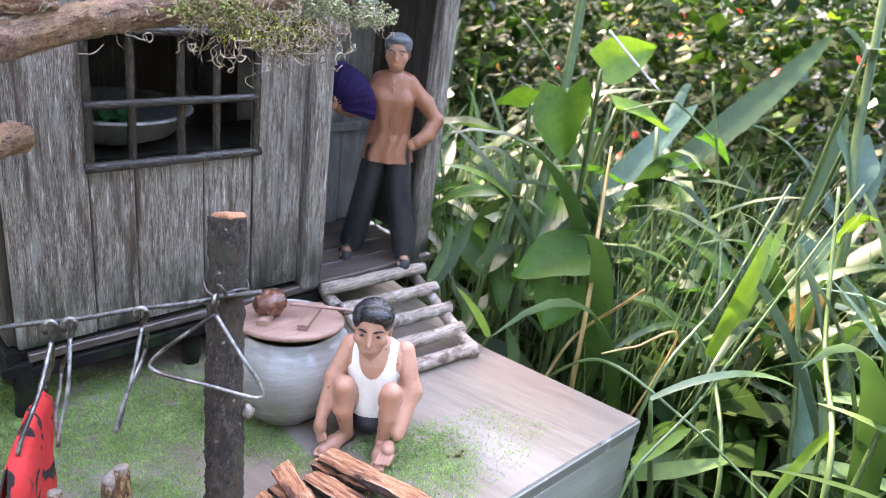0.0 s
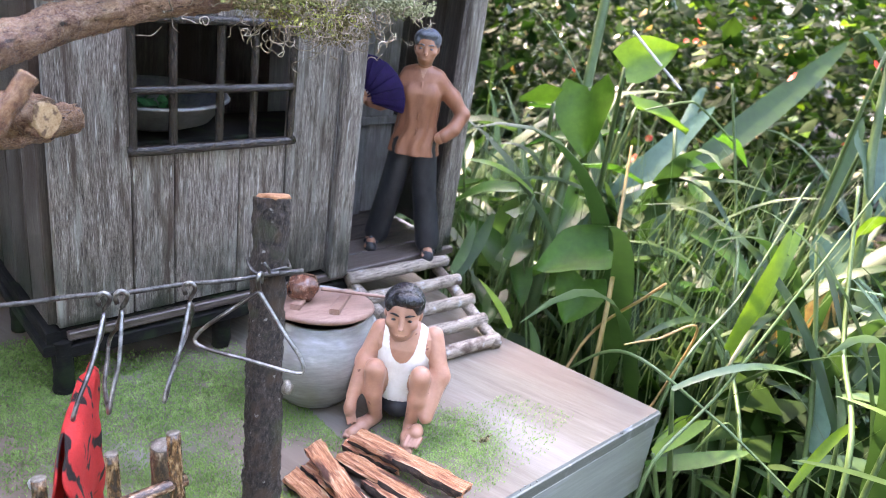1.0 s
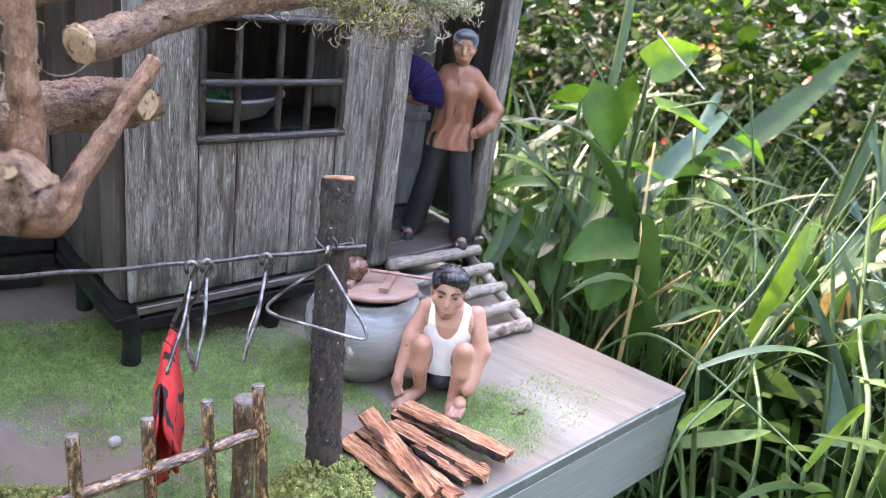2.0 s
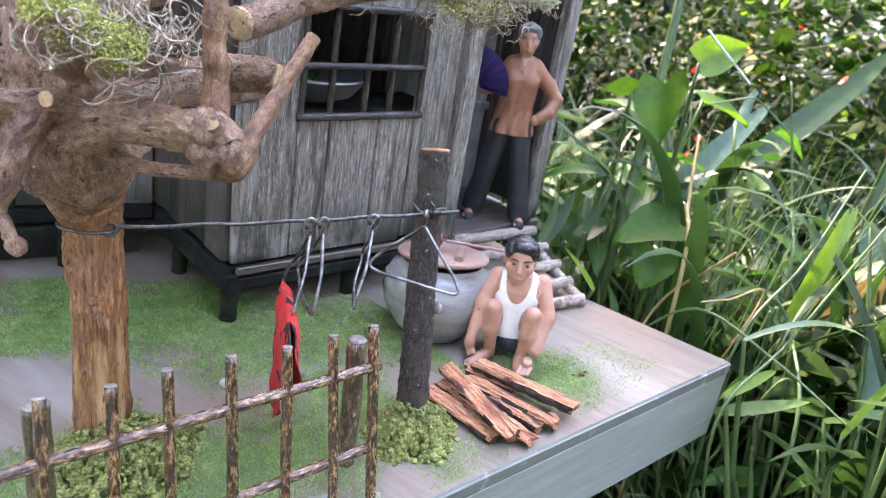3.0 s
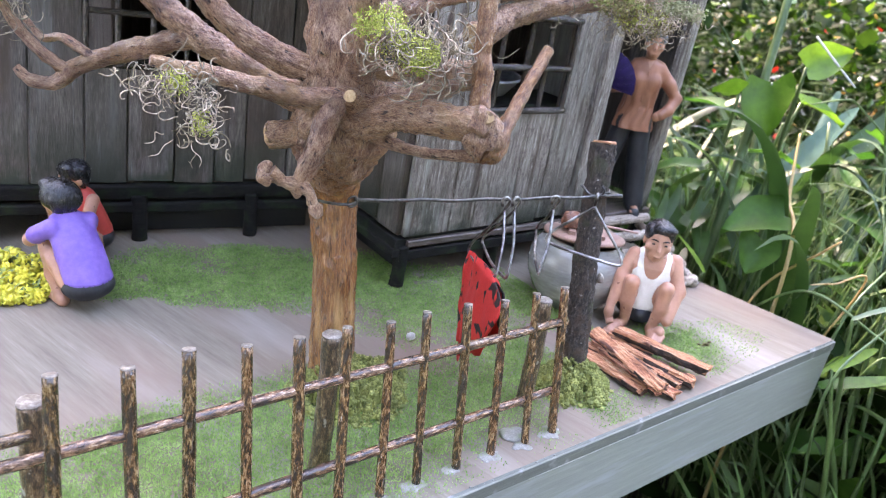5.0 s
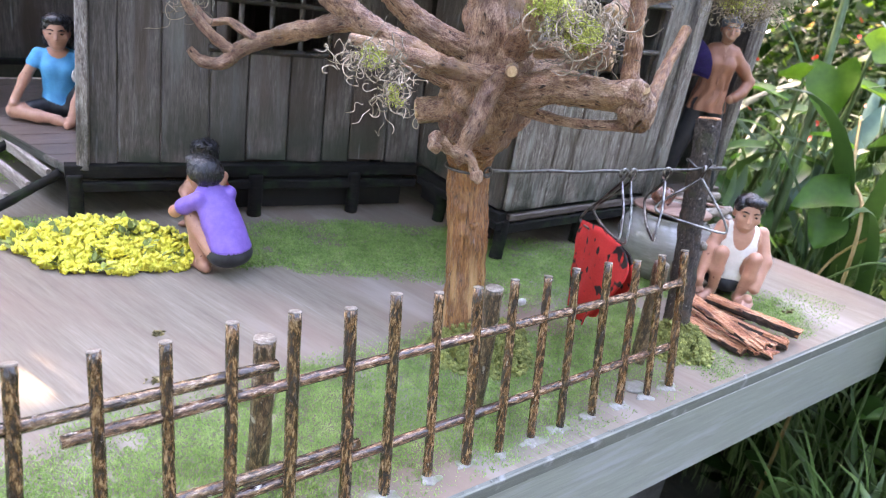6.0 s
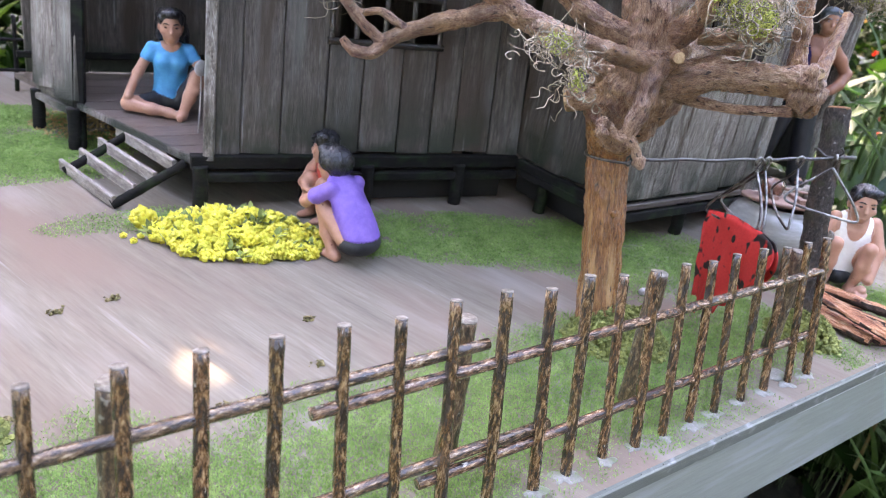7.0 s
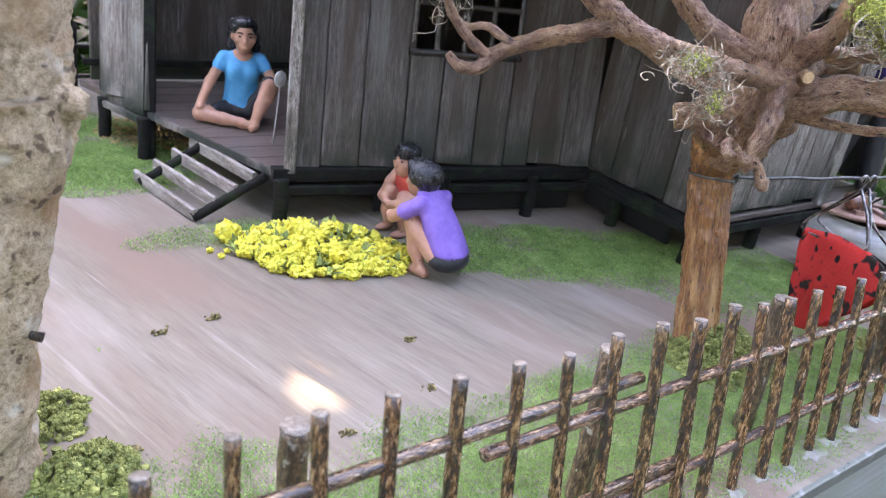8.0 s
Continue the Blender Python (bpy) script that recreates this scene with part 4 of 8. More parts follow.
# ---- fence along the front ----
fence = thing("picket_fence", (-0.5, 0.03, 0.0), "low fence of varnished brown sticks with pale sawn tops", "fence")
rnd = random.Random(5)
xs = [-0.771, -0.748, -0.726, -0.702, -0.679, -0.655, -0.631, -0.608, -0.584, -0.559, -0.534, -0.512, -0.489, -0.466, -0.443, -0.420, -0.400, -0.375, -0.350, -0.3275, -0.306]
hs = [0.090, 0.091, 0.095, 0.095, 0.0945, 0.094, 0.093, 0.091, 0.0935, 0.093, 0.0895, 0.092, 0.0885, 0.087, 0.087, 0.085, 0.086, 0.0855, 0.083, 0.083, 0.083]
for x, h in zip(xs, hs):
    r = rnd.uniform(0.0023, 0.0028)
    foot = Vector((x - 0.0045 + rnd.uniform(-.0015, .0015), 0.0165 + rnd.uniform(-.001, .001), -0.001))
    head = Vector((x, 0.0345, h))
    pk = pole(foot, head, r, r * 0.95, fence, "picket", bamboo, rough=0.09, sides=10)
    q = Build()
    d = (head - foot).normalized()
    q.tube([head, head + d * 0.0005], r * 0.93, 10, 1, 0.1)
    part("cut_end", q, cut_white, pk, "pale sawn end")
for p0, p1 in (((-0.80, 0.0305, 0.0735), (-0.566, 0.0325, 0.0720)), ((-0.643, 0.0300, 0.0635), (-0.303, 0.0305, 0.0640))):
    pole(p0, p1, 0.0025, 0.0024, fence, "rail", bamboo_rail, rough=0.10, seg=14)
for p0, p1 in (((-0.80, 0.0245, 0.0300), (-0.529, 0.0240, 0.0275)), ((-0.598, 0.0225, 0.0215), (-0.306, 0.0235, 0.0240))):
    pole(p0, p1, 0.0025, 0.0024, fence, "rail", bamboo_rail, rough=0.10, seg=14)
for x, y, h in ((-0.701, 0.050, 0.079), (-0.563, 0.0505, 0.0725), (-0.441, 0.049, 0.0745), (-0.304, 0.048, 0.0675)):
    r = 0.0050
    pp = pole((x - 0.002, y - 0.004, 0), (x, y, h), r, r * 0.93, fence, "post", stub_bark, "thick stub post with flaking whitish bark", rough=0.12, sides=14)
    q = Build()
    q.tube([(x, y, h), (x, y, h + 0.0008)], r * 0.92, 14, 1, 0.15)
    part("cut_end", q, cut_white, pp, "pale sawn end")
# dried glue smeared along the pickets' feet
for x in xs[8:]:
    q = Build()
    q.blob((x - 0.005 + rnd.uniform(-0.002, 0.002), 0.0150 + rnd.uniform(-0.002, 0.001), 0.0), (rnd.uniform(0.004, 0.008), rnd.uniform(0.0026, 0.0046), rnd.uniform(0.0004, 0.0008)), n=30, rough=0.9, freq=240)
    solo("glue_spot", q, glue, (x, 0.016, 0.0), "thin greyish dried glue at a picket's foot", "glue", "glue spots")
q = Build()
q.blob((-0.332, 0.023, 0.0008), (0.0085, 0.0055, 0.0016), n=18, rough=0.6, freq=160)
solo("white_lump", q, glue, (-0.332, 0.023, 0.0), "flat whitish lump beside the fence", "glue")
q = Build()
q.blob((-0.329, 0.131, 0.002), (0.0032, 0.0028, 0.0032), n=14, rough=0.4, freq=300)
solo("white_pebble", q, plaster, (-0.329, 0.131, 0.0), "small white pebble beside the tree", "stone")


# ---- trees ----
def stick(parent, name, pts, radii, mat_, rough=0.22, freq=150, sides=16, seg=8, cut=None, label="", ridge=0.0018):
    """A limb with lumps and cracked bark."""
    q = Build()
    thin = (0.92 if name == "crown_stump" else 0.76) if mat_ in (branch_bark, twig_bark) else 1.0
    rr = [r * thin for r in radii]
    span = sum((Vector(pts[i + 1]) - Vector(pts[i])).length for i in range(len(pts) - 1)) / (len(pts) - 1)
    fine = 0.0010 if mat_ is not pale_bark else 0.0014
    q.tube(pts, rr, max(20, int(6.283 * max(rr) / fine)), max(6, int(span / fine / 1.2)), rough * 0.75, freq * 0.8, ridge=ridge)
    ob = part(name, q, mat_, parent, label)
    if cut is not None:
        e = Vector(pts[cut])
        a = Vector(pts[1 if cut == 0 else -2])
        d = (e - a).normalized()
        r = radii[cut] * thin
        q = Build()
        q.tube([e - d * r * 0.2, e + d * r * 0.06, e + d * r * 0.1], [r * 1.0, r * 0.97, r * 0.8], 20, 2, 0.25, 260)
        part("cut_face", q, cut_wood, ob, "pale sawn face")
    return ob


def knots(parent, pts, rnd, mat_, s0=0.003, s1=0.005):
    for p in pts:
        q = Build()
        s = rnd.uniform(s0, s1)
        q.blob(p, (s, s * 0.9, s), n=22, rough=0.55, freq=260)
        part("knot", q, mat_, parent, "bark knot")


def strands(q, c, spread, n, length, r, rnd, hang=0.3, k=0, curl=0.9):
    """Thin curling threads."""
    for i in range(n):
        p = Vector(c) + Vector((rnd.gauss(0, spread[0]), rnd.gauss(0, spread[1]), rnd.gauss(0, spread[2])))
        d = Vector((rnd.uniform(-1, 1), rnd.uniform(-1, 1), rnd.uniform(-1, 0.4))).normalized()
        pts = [p.copy()]
        ax = Vector((rnd.uniform(-1, 1), rnd.uniform(-1, 1), rnd.uniform(-1, 1))).normalized()
        for s in range(10):
            d = Matrix.Rotation(rnd.uniform(0.2, 0.9) * curl, 3, ax) @ d
            ax = (ax + Vector((rnd.uniform(-1, 1), rnd.uniform(-1, 1), rnd.uniform(-1, 1))) * 0.5).normalized()
            d = (d + Vector((0, 0, -0.25 * hang))).normalized()
            p = p + d * length / 10
            pts.append(p.copy())
        rr = r * rnd.uniform(0.35, 0.95)
        q.tube(pts, [rr] * 10 + [rr * 0.4], 4, 2, k=k)


def tuft(parent, c, spread, n, size, rnd, mat_, name="moss"):
    q = Build()
    for i in range(n):
        a = Vector((rnd.gauss(0, 1), rnd.gauss(0, 1), rnd.gauss(0, 1)))
        a = a.normalized() * rnd.random() ** 0.4
        p = Vector(c) + Vector((a.x * spread[0], a.y * spread[1], a.z * spread[2]))
        if noise.noise(p * 130) < -0.18:
            continue
        for s in range(3):
            q.lump(p + Vector((rnd.gauss(0, 1), rnd.gauss(0, 1), rnd.gauss(0, 1))) * size, size * rnd.uniform(0.3, 0.8), rnd)
    return part(name, q, mat_, parent, kind="stuff", smooth=False)


rnd = random.Random(21)
tree = thing("gnarled_tree", (-0.388, 0.130, 0.0), "gnarled bonsai-like tree with a peeled orange trunk and pruned branches", "tree")
stick(tree, "trunk", [(-0.4015, 0.107, -0.002), (-0.4005, 0.112, 0.014), (-0.398, 0.1205, 0.045), (-0.3965, 0.130, 0.08), (-0.396, 0.1365, 0.106), (-0.398, 0.1350, 0.120), (-0.401, 0.130, 0.133)],
      [0.0150, 0.0128, 0.0120, 0.0120, 0.0124, 0.0162, 0.0215], trunk_bare, 0.12, 90, 24, 8, ridge=0.0014)
stick(tree, "crown_stump", [(-0.399, 0.134, 0.119), (-0.401, 0.130, 0.128), (-0.403, 0.127, 0.136), (-0.406, 0.120, 0.150), (-0.410, 0.114, 0.172), (-0.415, 0.115, 0.20), (-0.418, 0.125, 0.26)],
      [0.0150, 0.0200, 0.0245, 0.0265, 0.0225, 0.0160, 0.013], branch_bark, 0.30, 80, 26, 8, ridge=0.0006)
# heavy limb to the right with its knuckle, twig and upright shoot
stick(tree, "branch", [(-0.412, 0.098, 0.160), (-0.402, 0.075, 0.170), (-0.392, 0.055, 0.172), (-0.384, 0.040, 0.174), (-0.381, 0.035, 0.170)], [0.0145, 0.0108, 0.0096, 0.0100, 0.0075], branch_bark, 0.28, 130, 22, 8, cut=None)
stick(tree, "twig", [(-0.384, 0.037, 0.165), (-0.376, 0.037, 0.163), (-0.366, 0.042, 0.174), (-0.352, 0.048, 0.190), (-0.339, 0.052, 0.2065)], [0.0085, 0.0062, 0.0045, 0.0038, 0.0035], twig_bark, 0.22, 200, 14, 8, cut=-1)
stick(tree, "branch", [(-0.404, 0.094, 0.154), (-0.398, 0.070, 0.154), (-0.391, 0.052, 0.157), (-0.384, 0.040, 0.160)], [0.005, 0.0032, 0.003, 0.004], branch_bark, 0.2, 220, 12, 8)
stick(tree, "branch", [(-0.381, 0.046, 0.172), (-0.378, 0.050, 0.186), (-0.377, 0.054, 0.205), (-0.375, 0.060, 0.235), (-0.372, 0.063, 0.26)], [0.0068, 0.0058, 0.0052, 0.0055, 0.005], twig_bark, 0.3, 200, 14, 8)
stick(tree, "stub", [(-0.384, 0.040, 0.176), (-0.387, 0.034, 0.180), (-0.3885, 0.0305, 0.1805)], [0.006, 0.0042, 0.0038], branch_bark, 0.2, 200, 12, 5, cut=-1)
stick(tree, "stub", [(-0.407, 0.088, 0.186), (-0.398, 0.066, 0.191), (-0.391, 0.055, 0.194)], [0.0055, 0.0048, 0.004], branch_bark, 0.25, 200, 12, 6)
stick(tree, "stub", [(-0.412, 0.095, 0.170), (-0.421, 0.088, 0.175), (-0.4245, 0.084, 0.1755)], [0.006, 0.0042, 0.0038], branch_bark, 0.2, 200, 12, 5, cut=-1)
# back limbs with sawn ends, towards the kitchen
stick(tree, "branch", [(-0.405, 0.115, 0.165), (-0.372, 0.121, 0.171), (-0.342, 0.130, 0.175), (-0.326, 0.124, 0.177), (-0.319, 0.112, 0.178)], [0.014, 0.013, 0.0118, 0.0098, 0.0088], branch_bark, 0.25, 110, 20, 8, cut=-1)
stick(tree, "branch", [(-0.349, 0.095, 0.203), (-0.328, 0.106, 0.207), (-0.305, 0.117, 0.213), (-0.270, 0.118, 0.221), (-0.22, 0.112, 0.229), (-0.15, 0.122, 0.236)], [0.0090, 0.0088, 0.0084, 0.0078, 0.0068, 0.0055], branch_bark, 0.25, 110, 20, 8, cut=0)
stick(tree, "branch", [(-0.412, 0.112, 0.192), (-0.385, 0.118, 0.208), (-0.345, 0.122, 0.222), (-0.29, 0.120, 0.226)], [0.012, 0.010, 0.0085, 0.007], branch_bark, 0.25, 110, 18, 8)
stick(tree, "branch", [(-0.345, 0.142, 0.168), (-0.318, 0.158, 0.162), (-0.290, 0.177, 0.160)], [0.009, 0.010, 0.0085], branch_bark, 0.3, 130, 18, 8)
# drooping stub at the left with two ends
stick(tree, "branch", [(-0.424, 0.098, 0.172), (-0.432, 0.092, 0.158), (-0.439, 0.089, 0.143), (-0.443, 0.090, 0.132)], [0.0092, 0.0070, 0.0056, 0.0050], branch_bark, 0.35, 170, 16, 8)
stick(tree, "stub", [(-0.443, 0.090, 0.133), (-0.450, 0.091, 0.1345), (-0.456, 0.093, 0.1385)], [0.0050, 0.0036, 0.0042], branch_bark, 0.5, 240, 14, 6)
stick(tree, "stub", [(-0.443, 0.089, 0.133), (-0.440, 0.085, 0.130), (-0.4375, 0.082, 0.1235)], [0.0046, 0.0030, 0.0032], branch_bark, 0.5, 240, 14, 6)
knots(tree, [(-0.4575, 0.094, 0.1400), (-0.4595, 0.092, 0.1365), (-0.4372, 0.0815, 0.1225), (-0.4435, 0.0895, 0.1305)], rnd, branch_bark, 0.0030, 0.0040)
stick(tree, "stub", [(-0.410, 0.125, 0.148), (-0.422, 0.138, 0.142), (-0.431, 0.148, 0.138)], [0.010, 0.0095, 0.0090], branch_bark, 0.2, 130, 16, 6, cut=-1)
# left limbs
stick(tree, "branch", [(-0.412, 0.120, 0.160), (-0.432, 0.145, 0.166), (-0.450, 0.165, 0.176), (-0.466, 0.180, 0.186), (-0.485, 0.20, 0.207), (-0.50, 0.215, 0.24)], [0.013, 0.0105, 0.0095, 0.009, 0.0075, 0.006], branch_bark, 0.25, 120, 18, 8)
stick(tree, "branch", [(-0.462, 0.176, 0.182), (-0.478, 0.195, 0.172), (-0.492, 0.212, 0.163), (-0.507, 0.220, 0.155), (-0.517, 0.222, 0.146), (-0.528, 0.226, 0.146), (-0.534, 0.229, 0.152)], [0.008, 0.0068, 0.006, 0.0055, 0.0048, 0.004, 0.0026], branch_bark, 0.25, 150, 14, 8)
stick(tree, "branch", [(-0.512, 0.221, 0.152), (-0.522, 0.226, 0.160), (-0.532, 0.232, 0.172), (-0.54, 0.236, 0.188)], [0.0045, 0.004, 0.0035, 0.003], branch_bark, 0.25, 200, 12, 6)
stick(tree, "branch", [(-0.500, 0.215, 0.160), (-0.512, 0.226, 0.168), (-0.520, 0.236, 0.166), (-0.526, 0.246, 0.174)], [0.0035, 0.003, 0.0026, 0.002], branch_bark, 0.25, 200, 10, 6)
stick(tree, "branch", [(-0.414, 0.110, 0.176), (-0.430, 0.118, 0.180), (-0.450, 0.127, 0.188), (-0.468, 0.135, 0.202), (-0.48, 0.14, 0.225)], [0.012, 0.0088, 0.008, 0.007, 0.006], branch_bark, 0.25, 120, 16, 8)
stick(tree, "branch", [(-0.414, 0.096, 0.170), (-0.440, 0.098, 0.171), (-0.465, 0.101, 0.176), (-0.488, 0.103, 0.181), (-0.505, 0.106, 0.184)], [0.009, 0.0065, 0.0052, 0.0042, 0.0026], branch_bark, 0.28, 160, 14, 8)
stick(tree, "branch", [(-0.410, 0.100, 0.184), (-0.418, 0.085, 0.194), (-0.425, 0.076, 0.205), (-0.43, 0.07, 0.225)], [0.010, 0.0075, 0.0065, 0.005], branch_bark, 0.28, 140, 14, 8)
knots(tree, [(-0.410, 0.112, 0.137), (-0.425, 0.106, 0.15), (-0.398, 0.120, 0.130), (-0.391, 0.052, 0.176), (-0.384, 0.112, 0.148), (-0.42, 0.092, 0.16)], rnd, branch_bark)
q = Build()
knots(tree, [(-0.3825, 0.0375, 0.1685)], rnd, branch_bark, 0.0088, 0.0092)
knots(tree, [(-0.3885, 0.0345, 0.1775)], rnd, branch_bark, 0.0055, 0.006)
q = Build()
q.blob((-0.4000, 0.1180, 0.075), (0.0035, 0.002, 0.003), n=12, rough=0.6, freq=400)
part("knot", q, trunk_bare, tree, "small dark knot")
# moss and lichen in the crown
q = Build()
strands(q, (-0.496, 0.099, 0.178), (0.008, 0.005, 0.004), 90, 0.014, 0.00034, rnd, 0.2, curl=1.2)
strands(q, (-0.491, 0.089, 0.166), (0.005, 0.004, 0.006), 80, 0.013, 0.00036, rnd, 0.3, curl=1.2)
strands(q, (-0.215, 0.108, 0.222), (0.026, 0.010, 0.004), 80, 0.013, 0.00028, rnd, 0.25, curl=1.5)
strands(q, (-0.158, 0.116, 0.225), (0.012, 0.008, 0.0025), 26, 0.012, 0.00028, rnd, 0.15, curl=1.5)
strands(q, (-0.536, 0.233, 0.185), (0.006, 0.006, 0.008), 60, 0.022, 0.00028, rnd, 0.2)
strands(q, (-0.315, 0.118, 0.232), (0.03, 0.01, 0.004), 16, 0.012, 0.00028, rnd, 0.15, curl=1.5)
part("lichen", q, lichen, tree, "pale curly dried lichen", kind="stuff")
tuft(tree, (-0.424, 0.066, 0.209), (0.012, 0.012, 0.010), 900, 0.0007, rnd, moss_bright)
tuft(tree, (-0.408, 0.060, 0.200), (0.010, 0.010, 0.009), 800, 0.0007, rnd, moss_bright)
tuft(tree, (-0.412, 0.068, 0.200), (0.018, 0.014, 0.008), 260, 0.0007, rnd, moss_brown)
q = Build()
strands(q, (-0.396, 0.064, 0.203), (0.010, 0.009, 0.008), 150, 0.020, 0.00042, rnd, 0.25, curl=0.9)
strands(q, (-0.418, 0.062, 0.203), (0.010, 0.008, 0.006), 70, 0.016, 0.00034, rnd, 0.35, curl=1.1)
part("dry_threads", q, lichen, tree, "tangled pale brown dry threads", kind="stuff")
tuft(tree, (-0.497, 0.097, 0.178), (0.008, 0.008, 0.005), 260, 0.0007, rnd, moss_bright)
tuft(tree, (-0.490, 0.086, 0.164), (0.005, 0.004, 0.006), 200, 0.0007, rnd, moss_bright)
tuft(tree, (-0.235, 0.106, 0.226), (0.022, 0.016, 0.006), 160, 0.0012, rnd, moss_green)
tuft(tree, (-0.232, 0.106, 0.225), (0.022, 0.014, 0.006), 340, 0.0012, rnd, moss_brown)
tuft(tree, (-0.200, 0.108, 0.2165), (0.022, 0.013, 0.0095), 1500, 0.0008, rnd, moss_brown)
tuft(tree, (-0.212, 0.104, 0.2185), (0.024, 0.012, 0.008), 500, 0.0007, rnd, moss_bright)
q = Build()
strands(q, (-0.205, 0.104, 0.217), (0.020, 0.009, 0.006), 170, 0.013, 0.00036, rnd, 0.3, curl=1.3)
part("dry_threads", q, lichen, tree, "tangled pale brown dry threads", kind="stuff")
tuft(tree, (-0.153, 0.116, 0.2255), (0.020, 0.012, 0.0055), 520, 0.0012, rnd, moss_pale)
tuft(tree, (-0.185, 0.112, 0.229), (0.014, 0.012, 0.006), 350, 0.0012, rnd, moss_pale)
tuft(tree, (-0.542, 0.237, 0.192), (0.012, 0.010, 0.009), 260, 0.0013, rnd, moss_green)
tuft(tree, (-0.50, 0.215, 0.252), (0.05, 0.05, 0.018), 600, 0.002, rnd, moss_green)
tuft(tree, (-0.418, 0.12, 0.275), (0.07, 0.06, 0.022), 900, 0.0022, rnd, moss_green)
tuft(tree, (-0.30, 0.11, 0.262), (0.07, 0.05, 0.02), 600, 0.002, rnd, moss_green)
tuft(tree, (-0.19, 0.10, 0.258), (0.06, 0.05, 0.016), 500, 0.002, rnd, moss_green)

left_tree = thing("pale_tree", (-0.772, 0.160, 0.0), "pale-barked small tree leaning beside the fence", "tree")
stick(left_tree, "trunk", [(-0.777, 0.160, -0.002), (-0.774, 0.160, 0.02), (-0.771, 0.160, 0.06), (-0.763, 0.161, 0.10), (-0.756, 0.162, 0.13), (-0.756, 0.163, 0.148)], [0.0225, 0.0195, 0.018, 0.0182, 0.020, 0.0215], pale_bark, 0.14, 60, 26, 8)
stick(left_tree, "branch", [(-0.753, 0.163, 0.138), (-0.750, 0.163, 0.158), (-0.747, 0.163, 0.185), (-0.742, 0.165, 0.23), (-0.738, 0.165, 0.27)], [0.0175, 0.0145, 0.0125, 0.0115, 0.010], pale_bark, 0.16, 70, 22, 8)
stick(left_tree, "branch", [(-0.762, 0.162, 0.138), (-0.775, 0.16, 0.16), (-0.79, 0.158, 0.19), (-0.81, 0.155, 0.24)], [0.016, 0.014, 0.012, 0.010], pale_bark, 0.16, 70, 20, 8)
stick(left_tree, "stub", [(-0.745, 0.156, 0.1475), (-0.738, 0.152, 0.1465), (-0.7335, 0.150, 0.146)], [0.0085, 0.0055, 0.0035], pale_bark, 0.3, 150, 14, 6)
q = Build()
q.tube([(-0.757, 0.148, 0.066), (-0.7525, 0.145, 0.0655)], [0.0016, 0.0018], 10, 3, 0.2)
part("twig_stub", q, bark_pole, left_tree, "short dark twig stub")
tuft(left_tree, (-0.77, 0.16, 0.29), (0.08, 0.07, 0.02), 2200, 0.0022, rnd, moss_green)


def moss_cushion(at, spread, n, label, rnd, mat_=moss_green):
    """Many little rounded clumps on a low dome, each rough with tiny crumbs."""
    q = Build()
    for i in range(n // 11):
        a = rnd.uniform(0, 2 * math.pi)
        r = rnd.random() ** 0.5
        wob = 1 + 0.35 * noise.noise(Vector((math.cos(a) * 1.6 + at[0] * 50, math.sin(a) * 1.6, 0)))
        x, y = at[0] + math.cos(a) * r * spread[0] * wob, at[1] + math.sin(a) * r * spread[1] * wob
        z = spread[2] * max(0.05, 1 - r ** 2.2) * rnd.uniform(0.7, 1.05)
        s = rnd.uniform(0.0008, 0.0018)
        q.blob((x, y, z - s * 0.4), (s, s, s * 0.9), n=9, rough=0.5, freq=700)
        q.blob((x + rnd.gauss(0, s), y + rnd.gauss(0, s), z * 0.55), (s * 1.3, s * 1.3, z * 0.35 + 0.0005), n=7, rough=0.6, freq=600)
        for k in range(14):
            d = Vector((rnd.gauss(0, 1), rnd.gauss(0, 1), rnd.gauss(0.4, 1))).normalized()
            q.lump(Vector((x, y, z - s * 0.4)) + d * s * rnd.uniform(0.8, 1.5), s * rnd.uniform(0.22, 0.42), rnd)
    return solo("moss_cushion", q, mat_, (at[0], at[1], 0), label, "moss", "moss cushions", "stuff", smooth=False)


rnd = random.Random(31)
moss_cushion((-0.396, 0.096, 0), (0.036, 0.031, 0.021), 9000, "dry green moss cushion round the tree's foot", rnd)
moss_cushion((-0.263, 0.046, 0), (0.025, 0.023, 0.018), 6000, "dry green moss cushion round the dark post", rnd)
moss_cushion((-0.741, 0.142, 0), (0.020, 0.018, 0.013), 3000, "dark green moss cushion at the pale tree's foot", rnd)
moss_cushion((-0.748, 0.185, 0), (0.016, 0.02, 0.010), 1500, "dark green moss beside the pale tree", rnd)
for (x, y) in ((-0.688, 0.236), (-0.658, 0.241), (-0.565, 0.182), (-0.581, 0.138), (-0.635, 0.124), (-0.724, 0.151), (-0.122, 0.040), (-0.345, 0.345), (-0.320, 0.352)):
    q = Build()
    for k in range(26):
        q.lump((x + rnd.gauss(0, 0.0020), y + rnd.gauss(0, 0.0009), abs(rnd.gauss(0, 0.0011))), rnd.uniform(0.0006, 0.0014), rnd)
    solo("moss_crumb", q, moss_brown, (x, y, 0), "crumb of dark green moss on the ground", "moss", "moss crumbs")

